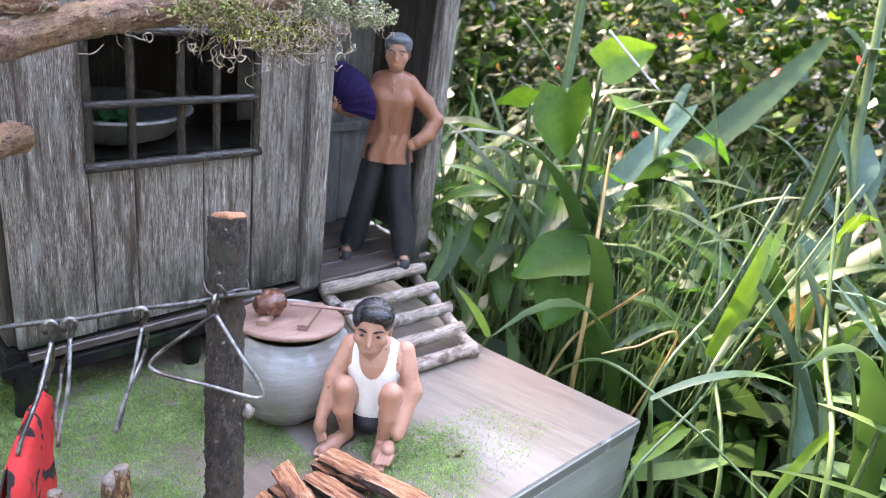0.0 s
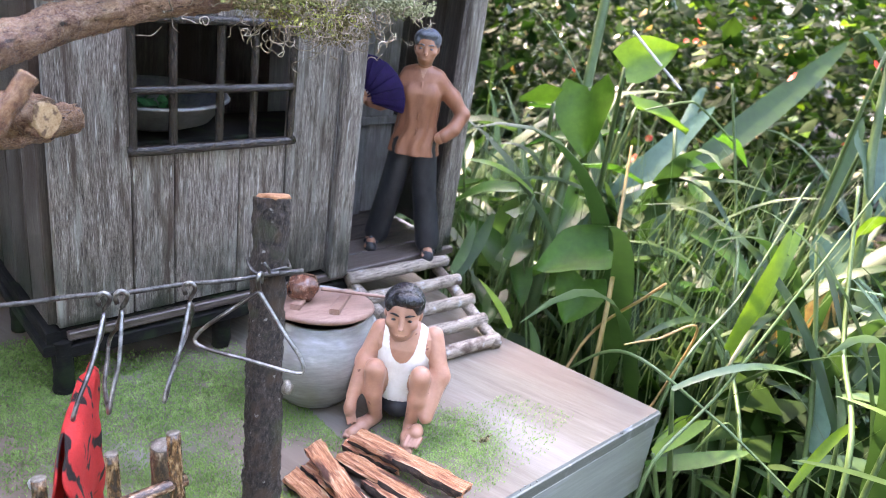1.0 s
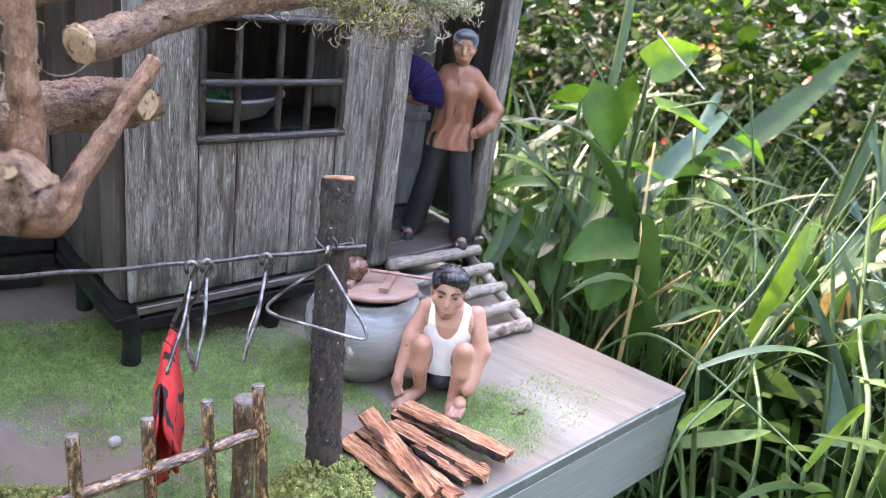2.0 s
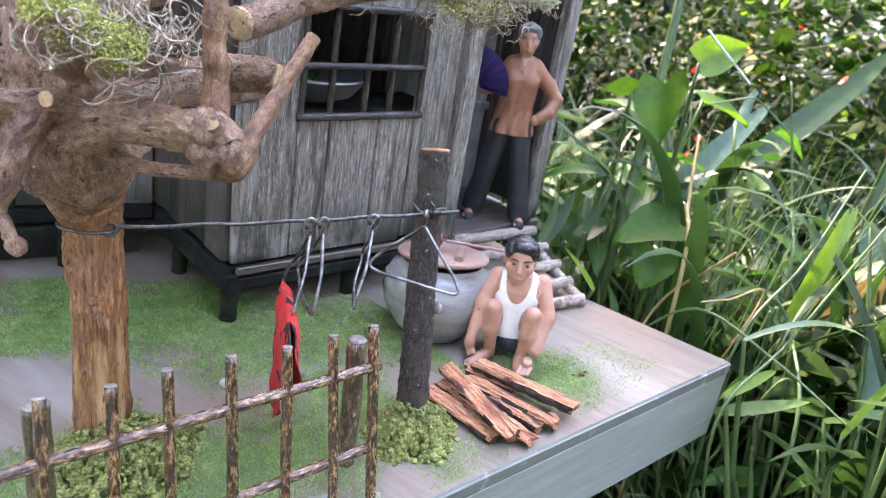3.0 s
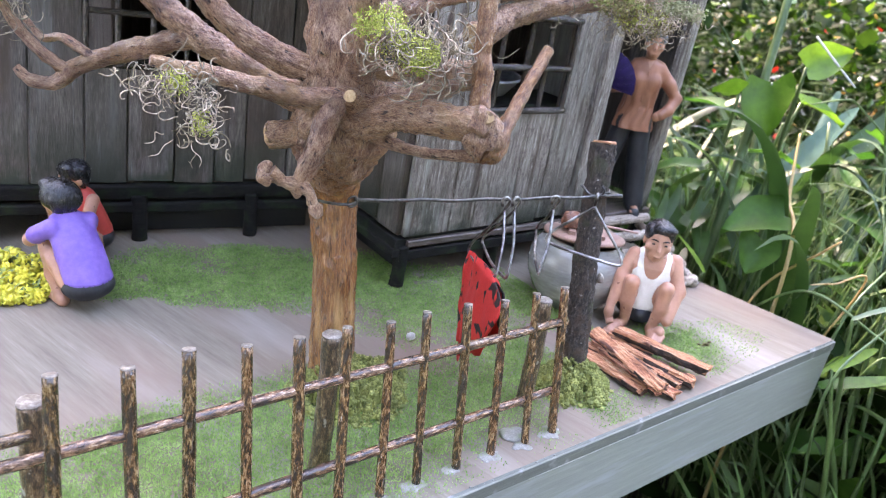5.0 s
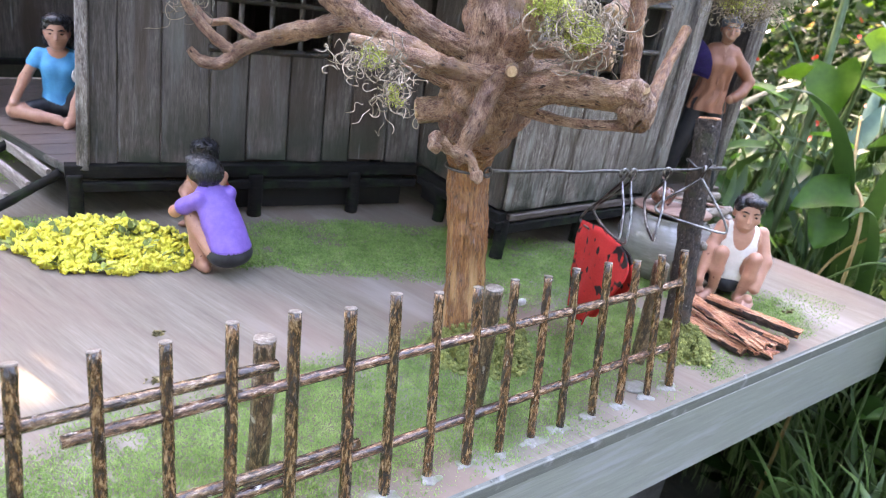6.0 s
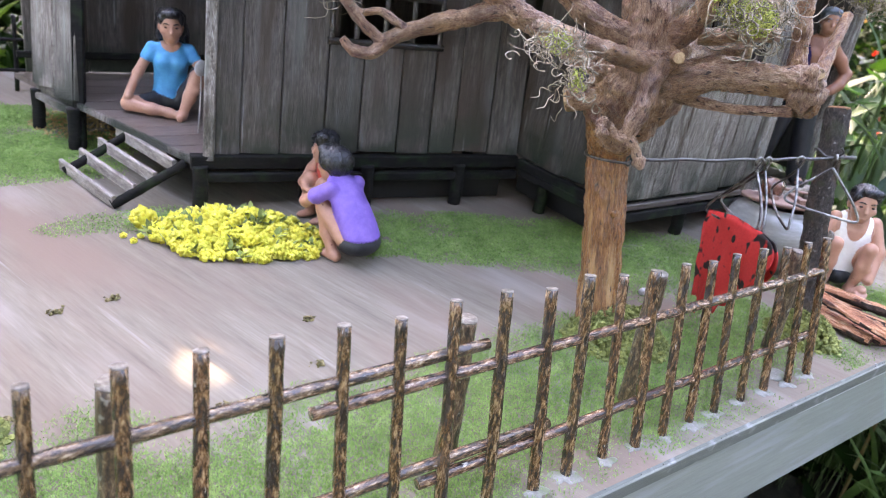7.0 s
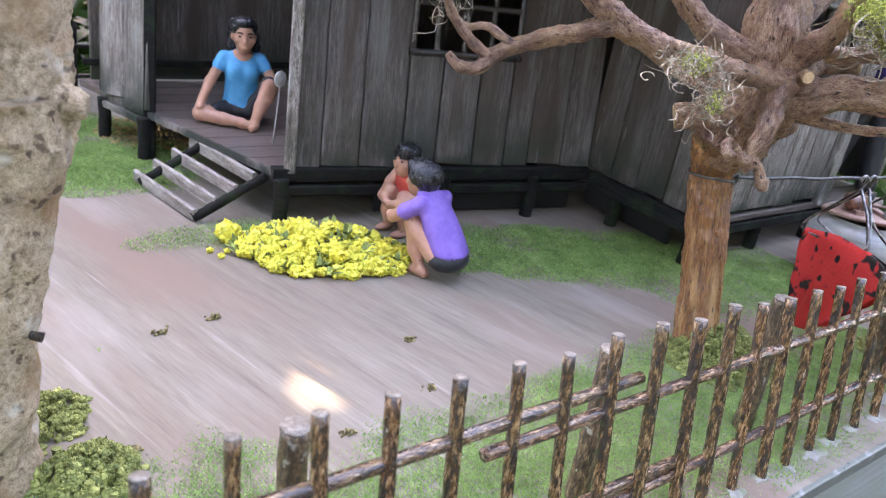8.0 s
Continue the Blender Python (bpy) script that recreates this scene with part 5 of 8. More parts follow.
# ---- yard things ----
# dark post that holds the clothes line
post = thing("clothes_post", (-0.243, 0.064, 0.0), "dark rough-barked post with a broken reddish top", "post")
stick(post, "stem", [(-0.2585, 0.0520, -0.002), (-0.2550, 0.0575, 0.03), (-0.2475, 0.0725, 0.085), (-0.2390, 0.0865, 0.146)], [0.0086, 0.0080, 0.0074, 0.0075], bark_pole, 0.15, 230, 26, 12, ridge=0.0015)
q = Build()
q.tube([(-0.2390, 0.0865, 0.1455), (-0.2388, 0.0870, 0.1475)], [0.0070, 0.0055], 16, 2, 0.6, 500)
part("broken_top", q, surface("fresh_break", [(0.3, (0.3, 0.1, 0.04)), (0.7, (0.62, 0.32, 0.17))], (400, 400, 400), rough=0.8, bump=0.8), post, "fresh reddish broken wood")
q = Build()
q.blob((-0.2430, 0.0600, 0.066), (0.003, 0.003, 0.0035), n=12, rough=0.6, freq=300)
part("knot", q, cut_white, post, "whitish knot in the bark")

# clothes line
line = thing("clothes_line", (-0.32, 0.10, 0.112), "thin dark wire strung between tree and post", "wire")
q = Build()
W0, W1 = Vector((-0.3900, 0.1245, 0.1070)), Vector((-0.2440, 0.0700, 0.1180))
pts = [W0.lerp(W1, i / 8) + Vector((0, 0, -0.0012 * math.sin(math.pi * i / 8) + 0.0004 * (-1) ** i)) for i in range(9)]
q.tube(pts, 0.0011, 8, 4)
q.tube([(-0.2440, 0.0700, 0.1180), (-0.2340, 0.0670, 0.1184)], 0.0013, 8, 2)
part("wire", q, wire_dark, line)
q = Build()
ring = [Vector((-0.3962 + 0.0136 * math.cos(a), 0.1365 + 0.0136 * math.sin(a), 0.1055 + 0.0006 * math.sin(2 * a))) for a in [2 * math.pi * i / 24 for i in range(25)]]
q.tube(ring, 0.0008, 8, 2)
q.tube([Vector((-0.3915 + 0.003 * math.cos(a), 0.1235, 0.1065 + 0.003 * math.sin(a))) for a in [2 * math.pi * i / 14 for i in range(18)]], 0.0007, 8, 2)
part("tie", q, wire_dark, line, "loop of wire round the trunk")
q = Build()
q.tube([Vector((-0.2428 + 0.0090 * math.cos(a), 0.0805 + 0.0090 * math.sin(a), 0.118 + 0.0014 * math.sin(3 * a))) for a in [2 * math.pi * i / 24 for i in range(25)]], 0.0008, 8, 2)
q.tube([(-0.248, 0.071, 0.119), (-0.2505, 0.068, 0.1225), (-0.252, 0.0695, 0.125)], 0.0007, 6, 4)
part("tie", q, wire_dark, line, "twist of wire round the post")


def hanger(at, corners, mat_, label):
    """A bent wire coat hanger: hook on the line, closed triangle below."""
    h = thing("wire_hanger", at, label, "hanger", "wire hangers on the line")
    at = Vector(at)
    c = [Vector(p) for p in corners]
    neck = at + (c[0] + c[1] + 0 * at) * 0 + Vector((0, 0, -0.006))
    q = Build()
    side = (c[1] - c[0]).normalized()
    out = side.cross(Vector((0, 0, 1))).normalized()
    q.tube([at + out * -0.0016 + Vector((0, 0, -0.003)), at + out * -0.0022 + Vector((0, 0, 0.0004)), at + Vector((0, 0, 0.0024)), at + out * 0.0022, neck + Vector((0, 0, 0.001))], 0.0010, 8, 6)
    part("hook", q, mat_, h)
    q = Build()
    a, b2 = c[0], c[1]
    mid = (a + b2) / 2
    bow = out * 0.0012 + Vector((0, 0, 0.0006))
    pts = [neck, neck.lerp(a, 0.45) + bow, a + (neck - a) * 0.26, a + (neck - a) * 0.07 + (b2 - a) * 0.05, a + (b2 - a) * 0.20, mid - bow, b2 + (a - b2) * 0.18, b2 + (neck - b2) * 0.06 + (a - b2) * 0.05, b2 + (neck - b2) * 0.26, neck.lerp(b2, 0.5) + bow, neck]
    q.tube(pts, 0.00088, 8, 8)
    part("triangle", q, mat_, h)
    return h


hanger((-0.3095, 0.0888, 0.1128), [(-0.333, 0.060, 0.078), (-0.3035, 0.1225, 0.0665)], wire_mat, "bent steel wire hanger carrying a red cloth")
hanger((-0.3035, 0.0868, 0.1132), [(-0.3175, 0.066, 0.071), (-0.300, 0.115, 0.076)], wire_mat, "bent steel wire hanger turned edge-on")
hanger((-0.2795, 0.0788, 0.1151), [(-0.3000, 0.060, 0.073), (-0.270, 0.098, 0.088)], wire_mat, "thin steel wire hanger swung aside")
hanger((-0.2530, 0.0702, 0.1175), [(-0.2790, 0.086, 0.086), (-0.2415, 0.0430, 0.080)], wire_mat, "wide steel wire hanger beside the dark post")

# red cloth folded over the first hanger: one flap hangs, the other flares
q = Build()
nu, nv = 30, 36
bar_a, bar_b = Vector((-0.3335, 0.0595, 0.0795)), Vector((-0.3075, 0.1120, 0.0705))
run = (bar_b - bar_a).normalized()
side = Vector((run.y, -run.x, 0)).normalized()
low = Vector((-0.3175, 0.0900, 0.0))
for i in range(nu + 1):
    u = i / nu
    top = bar_a.lerp(bar_b, u) + Vector((0, 0, 0.0025 * math.sin(math.pi * u) ** 2))
    for j in range(nv + 1):
        v = j / nv * 2 - 1
        w = abs(v)
        # the left edge swings out below the shoulder, then both edges draw in to the hem
        swing = -0.022 * (1 - u) ** 1.5 * math.sin(math.pi * min(1.0, w * 1.12) ** 0.6) - 0.002 * u * math.sin(math.pi * w)
        hem = 0.071 - 0.012 * u + 0.010 * math.exp(-((u - 0.74) / 0.10) ** 2) - 0.006 * math.exp(-(u / 0.2) ** 2) + 0.003 * noise.noise(Vector((u * 5, v, 0)))
        if v > 0:
            hem *= 0.90
        draw = (low - Vector((top.x, top.y, 0))) * (0.46 * w ** 1.4)
        gap = (0.0012 + 0.0032 * math.sin(math.pi * w * 0.9) * (0.5 + 0.5 * math.sin(math.pi * u))) * (1 if v > 0 else -1)
        fold = 0.0022 * math.sin(u * 11 + 1.4 * v) * w + 0.0026 * noise.noise(Vector((u * 4, v * 3, 2)))
        q.v.append(top + run * swing + draw + side * (gap + fold) + Vector((0, 0, -hem * w)))
for i in range(nu):
    for j in range(nv):
        a = i * (nv + 1) + j
        q.face((a, a + nv + 1, a + nv + 2, a + 1))
cl = solo("hanging_cloth", q, spotted, (-0.326, 0.088, 0.05), "red cloth with black spots hung over a wire hanger", "cloth")
cl.modifiers.new("thickness", "SOLIDIFY").thickness = 0.0007

# jar with lid, and ladle
JC = (-0.1750, 0.1345, 0.0)
jar = thing("water_jar", JC, "round grey glazed water jar with a brown lid", "jar")
q = Build()
q.lathe([(0.0, 0.0), (0.0226, 0.0), (0.0248, 0.002), (0.0314, 0.011), (0.0365, 0.022), (0.0383, 0.032), (0.0365, 0.042), (0.0314, 0.0495), (0.0284, 0.052), (0.0288, 0.0545), (0.027, 0.055), (0.0259, 0.052), (0.027, 0.045)], JC, 40, rough=0.012, freq=40)
part("body", q, glaze, jar)
q = Build()
q.lathe([(0.0, 0.0545), (0.0290, 0.0545), (0.0308, 0.0552), (0.0311, 0.0568), (0.0300, 0.0578), (0.0, 0.0584)], JC, 40)
TIP = Matrix.Translation((JC[0], JC[1], 0.056)) @ Matrix.Rotation(radians(-8), 4, Vector((0.81, -0.58, 0))) @ Matrix.Translation((-JC[0], -JC[1], -0.056))
q.v = [TIP @ p for p in q.v]
lid = part("lid", q, lid_wood, jar, "flat brown wooden lid")
for o in (-0.010, 0.012):
    m = TIP @ Matrix.Translation((JC[0] + o * 0.7, JC[1] - o * 0.7, 0.0596)) @ Euler((0, math.pi / 2, radians(42))).to_matrix().to_4x4()
    q = Build()
    q.box(-0.0016, 0.0016, -0.0028, 0.0028, -0.019, 0.019, 0.0005, m=m)
    part("batten", q, lid_wood, lid, smooth=False)
ladle = thing("coconut_ladle", (-0.182, 0.140, 0.059), "glossy brown coconut-shell ladle lying on the lid", "ladle")
q = Build()
q.blob((-0.1835, 0.1410, 0.0665), (0.0092, 0.0092, 0.0076), n=26, rough=0.22, freq=260)
part("bowl", q, coconut, ladle)
q = Build()
q.tube([(-0.1750, 0.1350, 0.0660), (-0.160, 0.124, 0.0650), (-0.143, 0.110, 0.0640)], [0.0012, 0.0011, 0.001], 8, 6, 0.1)
part("handle", q, lid_wood, ladle)

# wok on the kitchen shelf
WK = Vector((-0.226, 0.243, 0.136))
wok = thing("wok", WK, "wide dark steel wok with greens inside", "wok")
q = Build()
q.lathe([(0.0, 0.0), (0.018, 0.0008), (0.032, 0.006), (0.0415, 0.018), (0.0432, 0.0185), (0.0418, 0.0203), (0.040, 0.0185), (0.030, 0.0085), (0.0, 0.004)], WK, 32)
part("bowl", q, wok_steel, wok)
for s in (-1, 1):
    q = Build()
    q.tube([WK + Vector((s * 0.041, -0.006, 0.018)), WK + Vector((s * 0.049, -0.004, 0.023)), WK + Vector((s * 0.049, 0.004, 0.023)), WK + Vector((s * 0.041, 0.006, 0.018))], 0.0014, 8, 5)
    part("handle", q, cut_white, wok)
q = Build()
rnd = random.Random(14)
for i in range(40):
    a, r = rnd.uniform(0, 6.28), rnd.uniform(0, 0.022)
    q.blade(WK + Vector((r * math.cos(a), r * math.sin(a), 0.009)), rnd.uniform(0, 360), rnd.uniform(0.006, 0.013), 0.006, rnd.uniform(10, 60), 60, 4)
solo("cooked_greens", q, veg, WK + Vector((0, 0, 0.008)), "heap of bright green leaves in the wok", "vegetables")


# split firewood
def firewood(p0, p1, w, h, roll, seed):
    rn = random.Random(seed)
    p0, p1 = Vector(p0), Vector(p1)
    d = p1 - p0
    q = Build()
    n, ns = 14, 30
    m = Matrix.Translation(p0) @ d.to_track_quat("Z", "Y").to_matrix().to_4x4() @ Matrix.Rotation(radians(roll), 4, "Z")
    for i in range(ns + 1):
        t = i / ns
        for j in range(n):
            a = 2 * math.pi * j / n
            x, y = math.cos(a) * w, math.sin(a) * h
            if math.sin(a) > 0.2:
                y = h * (0.35 + 0.25 * noise.noise(Vector((x * 500, t * 6, seed))))
            k = 1 + 0.26 * noise.noise(Vector((math.cos(a) * 2.2 + seed, math.sin(a) * 2.2, t * 7))) + 0.16 * noise.noise(Vector((math.cos(a) * 6 + seed, math.sin(a) * 6, t * 22)))
            q.g[len(q.v)] = Vector((x * k + seed, y * k, d.length * t))
            q.v.append(m @ Vector((x * k, y * k, d.length * t + (0.004 * noise.noise(Vector((j * 1.7, seed, t * 3))) if i in (0, ns) else 0))))
    for i in range(ns):
        for j in range(n):
            a, c = i * n + j, i * n + (j + 1) % n
            q.face((a, c, c + n, a + n), 0 if math.sin(2 * math.pi * (j + 0.5) / n) > 0.20 + 0.3 * noise.noise(Vector((0.3 * math.cos(j), i * 0.10, seed))) else 1)
    q.face(range(n - 1, -1, -1))
    q.face([ns * n + j for j in range(n)])
    solo("firewood", q, [firewood_in, firewood_bark], (p0 + p1) / 2 - Vector((0, 0, h)), "split reddish stick of firewood with dark bark", "firewood", "firewood pile", smooth=False)


firewood((-0.2310, 0.0700, 0.0050), (-0.2270, 0.0170, 0.0050), 0.0050, 0.0044, 12, 1)
firewood((-0.2020, 0.0670, 0.0060), (-0.1870, 0.0070, 0.0060), 0.0056, 0.0046, -10, 2)
firewood((-0.2190, 0.0720, 0.0050), (-0.2100, 0.0040, 0.0050), 0.0052, 0.0042, 5, 3)
firewood((-0.2020, 0.0460, 0.0050), (-0.1960, 0.0110, 0.0050), 0.0050, 0.0042, -14, 4)
firewood((-0.1930, 0.0760, 0.0050), (-0.1810, 0.0450, 0.0050), 0.0048, 0.0042, 8, 5)
firewood((-0.1900, 0.0730, 0.0100), (-0.1690, 0.0090, 0.0100), 0.0060, 0.0048, -6, 6)
firewood((-0.2170, 0.0730, 0.0150), (-0.2250, 0.0060, 0.0130), 0.0052, 0.0038, 16, 7)
firewood((-0.2180, 0.0630, 0.0050), (-0.2180, 0.0120, 0.0050), 0.0045, 0.0038, 0, 8)

# yellow blossoms heaped on the ground
heap = thing("flower_heap", (-0.562, 0.298, 0.0), "heap of yellow blossoms with green leaves on the ground", "flowers")
rnd = random.Random(17)
kinds = []
for k in range(5):
    q = Build()
    for i in range(46):
        d = Vector((rnd.gauss(0, 1), rnd.gauss(0, 1), rnd.gauss(0.5, 1))).normalized()
        q.lump(Vector((0, 0, 0.0020)) + Vector((d.x * 0.0034, d.y * 0.0034, d.z * 0.0026)), rnd.uniform(0.0008, 0.0015), rnd)
    q.blob((0, 0, 0.0018), (0.0031, 0.0031, 0.0024), n=10, rough=0.4, freq=600)
    kinds.append(q.data("blossom", [yellow], True))
green = Build()
for i in range(440):
    a, r = rnd.uniform(0, 6.283), rnd.random() ** 0.6
    ex, ey = 0.060 * math.cos(a) * r, 0.040 * math.sin(a) * r
    x, y = -0.562 + ex * 0.90 + ey * 0.35, 0.298 - ex * 0.42 + ey * 0.85
    z = 0.012 * (1 - r ** 2) * rnd.uniform(0.3, 1.2)
    if i % 4 == 3:
        for s in range(5):
            green.blade((x, y, z + 0.002), rnd.uniform(0, 360), rnd.uniform(0.005, 0.010), 0.0036, rnd.uniform(20, 80), 50, 3)
        continue
    ob = new("blossom", kinds[i % 5])
    ob.parent = heap
    ob.location = Vector((x, y, z)) - ORG[heap]
    ob.rotation_euler = (rnd.uniform(-0.6, 0.6), rnd.uniform(-0.6, 0.6), rnd.uniform(0, 6.28))
    s = rnd.uniform(0.85, 1.5)
    ob.scale = (s, s, s)
part("leaves", green, pale_green, heap, "small pale green leaves between blossoms", kind="stuff")
ob = new("blossom", kinds[0])
ob.parent = heap
ob.location = Vector((-0.616, 0.332, 0.004)) - ORG[heap]
ob.scale = (2.0, 2.0, 2.2)
for x, y in ((-0.632, 0.322), (-0.628, 0.312), (-0.622, 0.318)):
    ob = new("blossom", kinds[1])
    ob.parent = heap
    ob.location = Vector((x, y, 0.0)) - ORG[heap]
    ob.scale = (0.6, 0.6, 0.6)

# pale round knob of unknown use by the sitting figure; the stick is added
q = Build()
q.blob((-0.5545, 0.402, 0.094), (0.0062, 0.0016, 0.0062), (0, 0, 20), n=18, rough=0.1, freq=200)
q.tube([(-0.5500, 0.420, 0.0385), (-0.5520, 0.410, 0.068), (-0.5545, 0.402, 0.090)], 0.0006, 8, 5)
solo("paper_fan", q, [plaster], (-0.550, 0.420, 0.0385), "pale round knob on an added thin stick beside the doorway", "fan")


# ---- figurines: one plain mesh each ----
class Figure:
    """A moulded figure: rounded limbs, bodies and lumps that melt into each other, skinned as one mesh."""

    def __init__(self, at, face, size=1.0, slim=1.0):
        self.prims, self.extra, self.size, self.slim = [], Build(), size, slim
        self.o = Vector(at)
        self.fr = Vector((math.cos(radians(face)), math.sin(radians(face)), 0))
        self.rt = Vector((-self.fr.y, self.fr.x, 0))

    def at(self, r, f, z):
        return self.o + (self.rt * r + self.fr * f + Vector((0, 0, z))) * self.size

    def limb(self, pts, radii, k, melt=0.0026):
        """A bent round limb through pts (right, forward, up)."""
        radii = [r * self.slim for r in radii]
        for i in range(len(pts) - 1):
            a, b, ra, rb = np.array(pts[i]), np.array(pts[i + 1]), radii[i], radii[i + 1]
            m = max(ra, rb)

            def dist(R, Fw, Z, a=a, b=b, ra=ra, rb=rb):
                d = b - a
                t = np.clip(((R - a[0]) * d[0] + (Fw - a[1]) * d[1] + (Z - a[2]) * d[2]) / max(float(d @ d), 1e-12), 0, 1)
                return np.sqrt((R - a[0] - d[0] * t) ** 2 + (Fw - a[1] - d[1] * t) ** 2 + (Z - a[2] - d[2] * t) ** 2) - (ra + (rb - ra) * t)
            self.prims.append((dist, np.minimum(a, b) - m, np.maximum(a, b) + m, k, melt))

    def torso(self, sections, k, folds=0.0, nf=9, melt=0.0026):
        """A body of oval sections: z, half width, half depth, shift right, shift forward."""
        s = np.array(sections)

        def dist(R, Fw, Z):
            w, dp, cr, cf = (np.interp(Z, s[:, 0], s[:, i]) for i in (1, 2, 3, 4))
            x, y = (R - cr) / w, (Fw - cf) / dp
            d = (np.sqrt(x * x + y * y) - 1) * np.minimum(w, dp)
            if folds:
                an = np.arctan2(y, x)
                d = d + folds * np.sin(nf * an + Z * 60 + 1.3 * np.sin(Z * 210)) * np.clip((s[-1, 0] - Z) / (s[-1, 0] - s[0, 0]), 0, 1)
            return np.maximum(d, np.maximum(s[0, 0] - Z, Z - s[-1, 0]))
        m = max(s[:, 1].max() + abs(s[:, 3]).max(), s[:, 2].max() + abs(s[:, 4]).max())
        self.prims.append((dist, np.array((-m, -m, s[0, 0])), np.array((m, m, s[-1, 0])), k, melt))

    def lob(self, c, r, k, melt=0.0016):
        """An oval lump: half width, half depth, half height."""
        c, r = np.array(c), np.array(r)

        def dist(R, Fw, Z):
            x, y, z = R - c[0], Fw - c[1], Z - c[2]
            k0 = np.sqrt((x / r[0]) ** 2 + (y / r[1]) ** 2 + (z / r[2]) ** 2)
            k1 = np.sqrt((x / r[0] ** 2) ** 2 + (y / r[1] ** 2) ** 2 + (z / r[2] ** 2) ** 2) + 1e-9
            return k0 * (k0 - 1) / k1
        self.prims.append((dist, c - r, c + r, k, melt))

    def head(self, c, s, S_, H_, look_down=0.0, parting=0.002):
        """Skull, jaw, nose, ears, eyes, brows, lips and a cap of hair."""
        r, f, z = c
        self.lob((r, f, z + 0.002 * s), (0.0090 * s, 0.0105 * s, 0.0115 * s), S_)
        self.lob((r, f + 0.0036 * s, z - 0.0066 * s), (0.0068 * s, 0.0072 * s, 0.0080 * s), S_, 0.003)
        self.limb([(r, f + 0.0100 * s, z + 0.001 * s), (r, f + 0.0122 * s, z - 0.0038 * s)], [0.0010 * s, 0.0015 * s], S_, 0.0012)
        self.lob((r, f + 0.0098 * s, z - 0.0086 * s), (0.0030 * s, 0.0014 * s, 0.0009 * s), S_, 0.0006)
        for e in (-1, 1):
            self.lob((r + e * 0.0090 * s, f - 0.0008 * s, z - 0.001 * s), (0.0013 * s, 0.0021 * s, 0.0032 * s), S_, 0.0005)
            self.lob((r + e * 0.0058 * s, f + 0.0062 * s, z - 0.003 * s), (0.003 * s, 0.003 * s, 0.003 * s), S_, 0.002)
            b = self.extra
            th = math.degrees(math.atan2(self.fr.y, self.fr.x))
            b.blob(self.at(r + e * 0.0039 * s, f + 0.0093 * s, z + 0.0002 * s), (0.0009 * s, 0.0018 * s, 0.0007 * s), (0, 0, th - e * 20), 10, k=H_)
            b.tube([self.at(r + e * 0.0015 * s, f + 0.0104 * s, z + 0.0026 * s), self.at(r + e * 0.0040 * s, f + 0.0100 * s, z + 0.0034 * s), self.at(r + e * 0.0064 * s, f + 0.0082 * s, z + 0.0028 * s)],
                   [0.0004 * s, 0.0006 * s, 0.0003 * s], 8, 4, k=H_)
        self.lob((r, f - 0.0020 * s, z + 0.0064 * s), (0.0102 * s, 0.0110 * s, 0.0088 * s), H_, 0.0012)
        self.lob((r, f - 0.0048 * s, z + 0.0005 * s), (0.0096 * s, 0.0074 * s, 0.0096 * s), H_, 0.0012)
        for e in (-1, 1):
            self.lob((r + e * 0.0074 * s, f + 0.0008 * s, z + 0.0062 * s), (0.0032 * s, 0.0066 * s, 0.0056 * s), H_, 0.002)
        self.lob((r + parting * s, f + 0.0062 * s, z + 0.0106 * s), (0.0082 * s, 0.0044 * s, 0.0038 * s), H_, 0.0012)

    def skin_mesh(self, mats, name, paint=None, h=0.0007):
        """Net of quads over the melted shapes; paint(r, f, z, k) may recolour places."""
        lo = np.min([p[1] for p in self.prims], axis=0) - 3 * h
        hi = np.max([p[2] for p in self.prims], axis=0) + 3 * h
        n = np.ceil((hi - lo) / h).astype(int) + 1
        ax = [lo[i] + h * np.arange(n[i]) for i in range(3)]
        kinds = sorted({p[3] for p in self.prims})
        field = {k: np.full(n, 0.02) for k in kinds}
        for dist, a, b, k, melt in self.prims:
            s = tuple(slice(max(0, int((a[i] - lo[i]) / h) - 6), int((b[i] - lo[i]) / h) + 8) for i in range(3))
            d = dist(ax[0][s[0]][:, None, None], ax[1][s[1]][None, :, None], ax[2][s[2]][None, None, :])
            old = field[k][s]
            m = np.maximum(melt - np.abs(old - d), 0) / melt
            field[k][s] = np.minimum(old, d) - m * m * melt * 0.25
        stack = np.stack([field[k] for k in kinds])
        which = np.argmin(stack, axis=0)
        v = np.min(stack, axis=0)
        ins = v < 0
        c = n - 1
        count = np.zeros(c)
        pos = np.zeros((3, *c))
        for a in range(3):
            o = [i for i in range(3) if i != a]
            for p in (0, 1):
                for q in (0, 1):
                    s0 = [slice(0, c[i]) for i in range(3)]
                    s0[o[0]] = slice(p, p + c[o[0]])
                    s0[o[1]] = slice(q, q + c[o[1]])
                    s1 = list(s0)
                    s1[a] = slice(1, 1 + c[a])
                    v0, v1 = v[tuple(s0)], v[tuple(s1)]
                    hit = (v0 < 0) != (v1 < 0)
                    t = np.where(hit, v0 / np.where(hit, v0 - v1, 1), 0)
                    count += hit
                    pos[a] += t * hit
                    pos[o[0]] += p * hit
                    pos[o[1]] += q * hit
        cells = np.argwhere(count > 0)
        idx = np.full(c, -1)
        idx[tuple(cells.T)] = np.arange(len(cells))
        loc = cells + (pos[:, cells[:, 0], cells[:, 1], cells[:, 2]] / count[tuple(cells.T)]).T
        loc = (lo + loc * h) * self.size
        quads = []
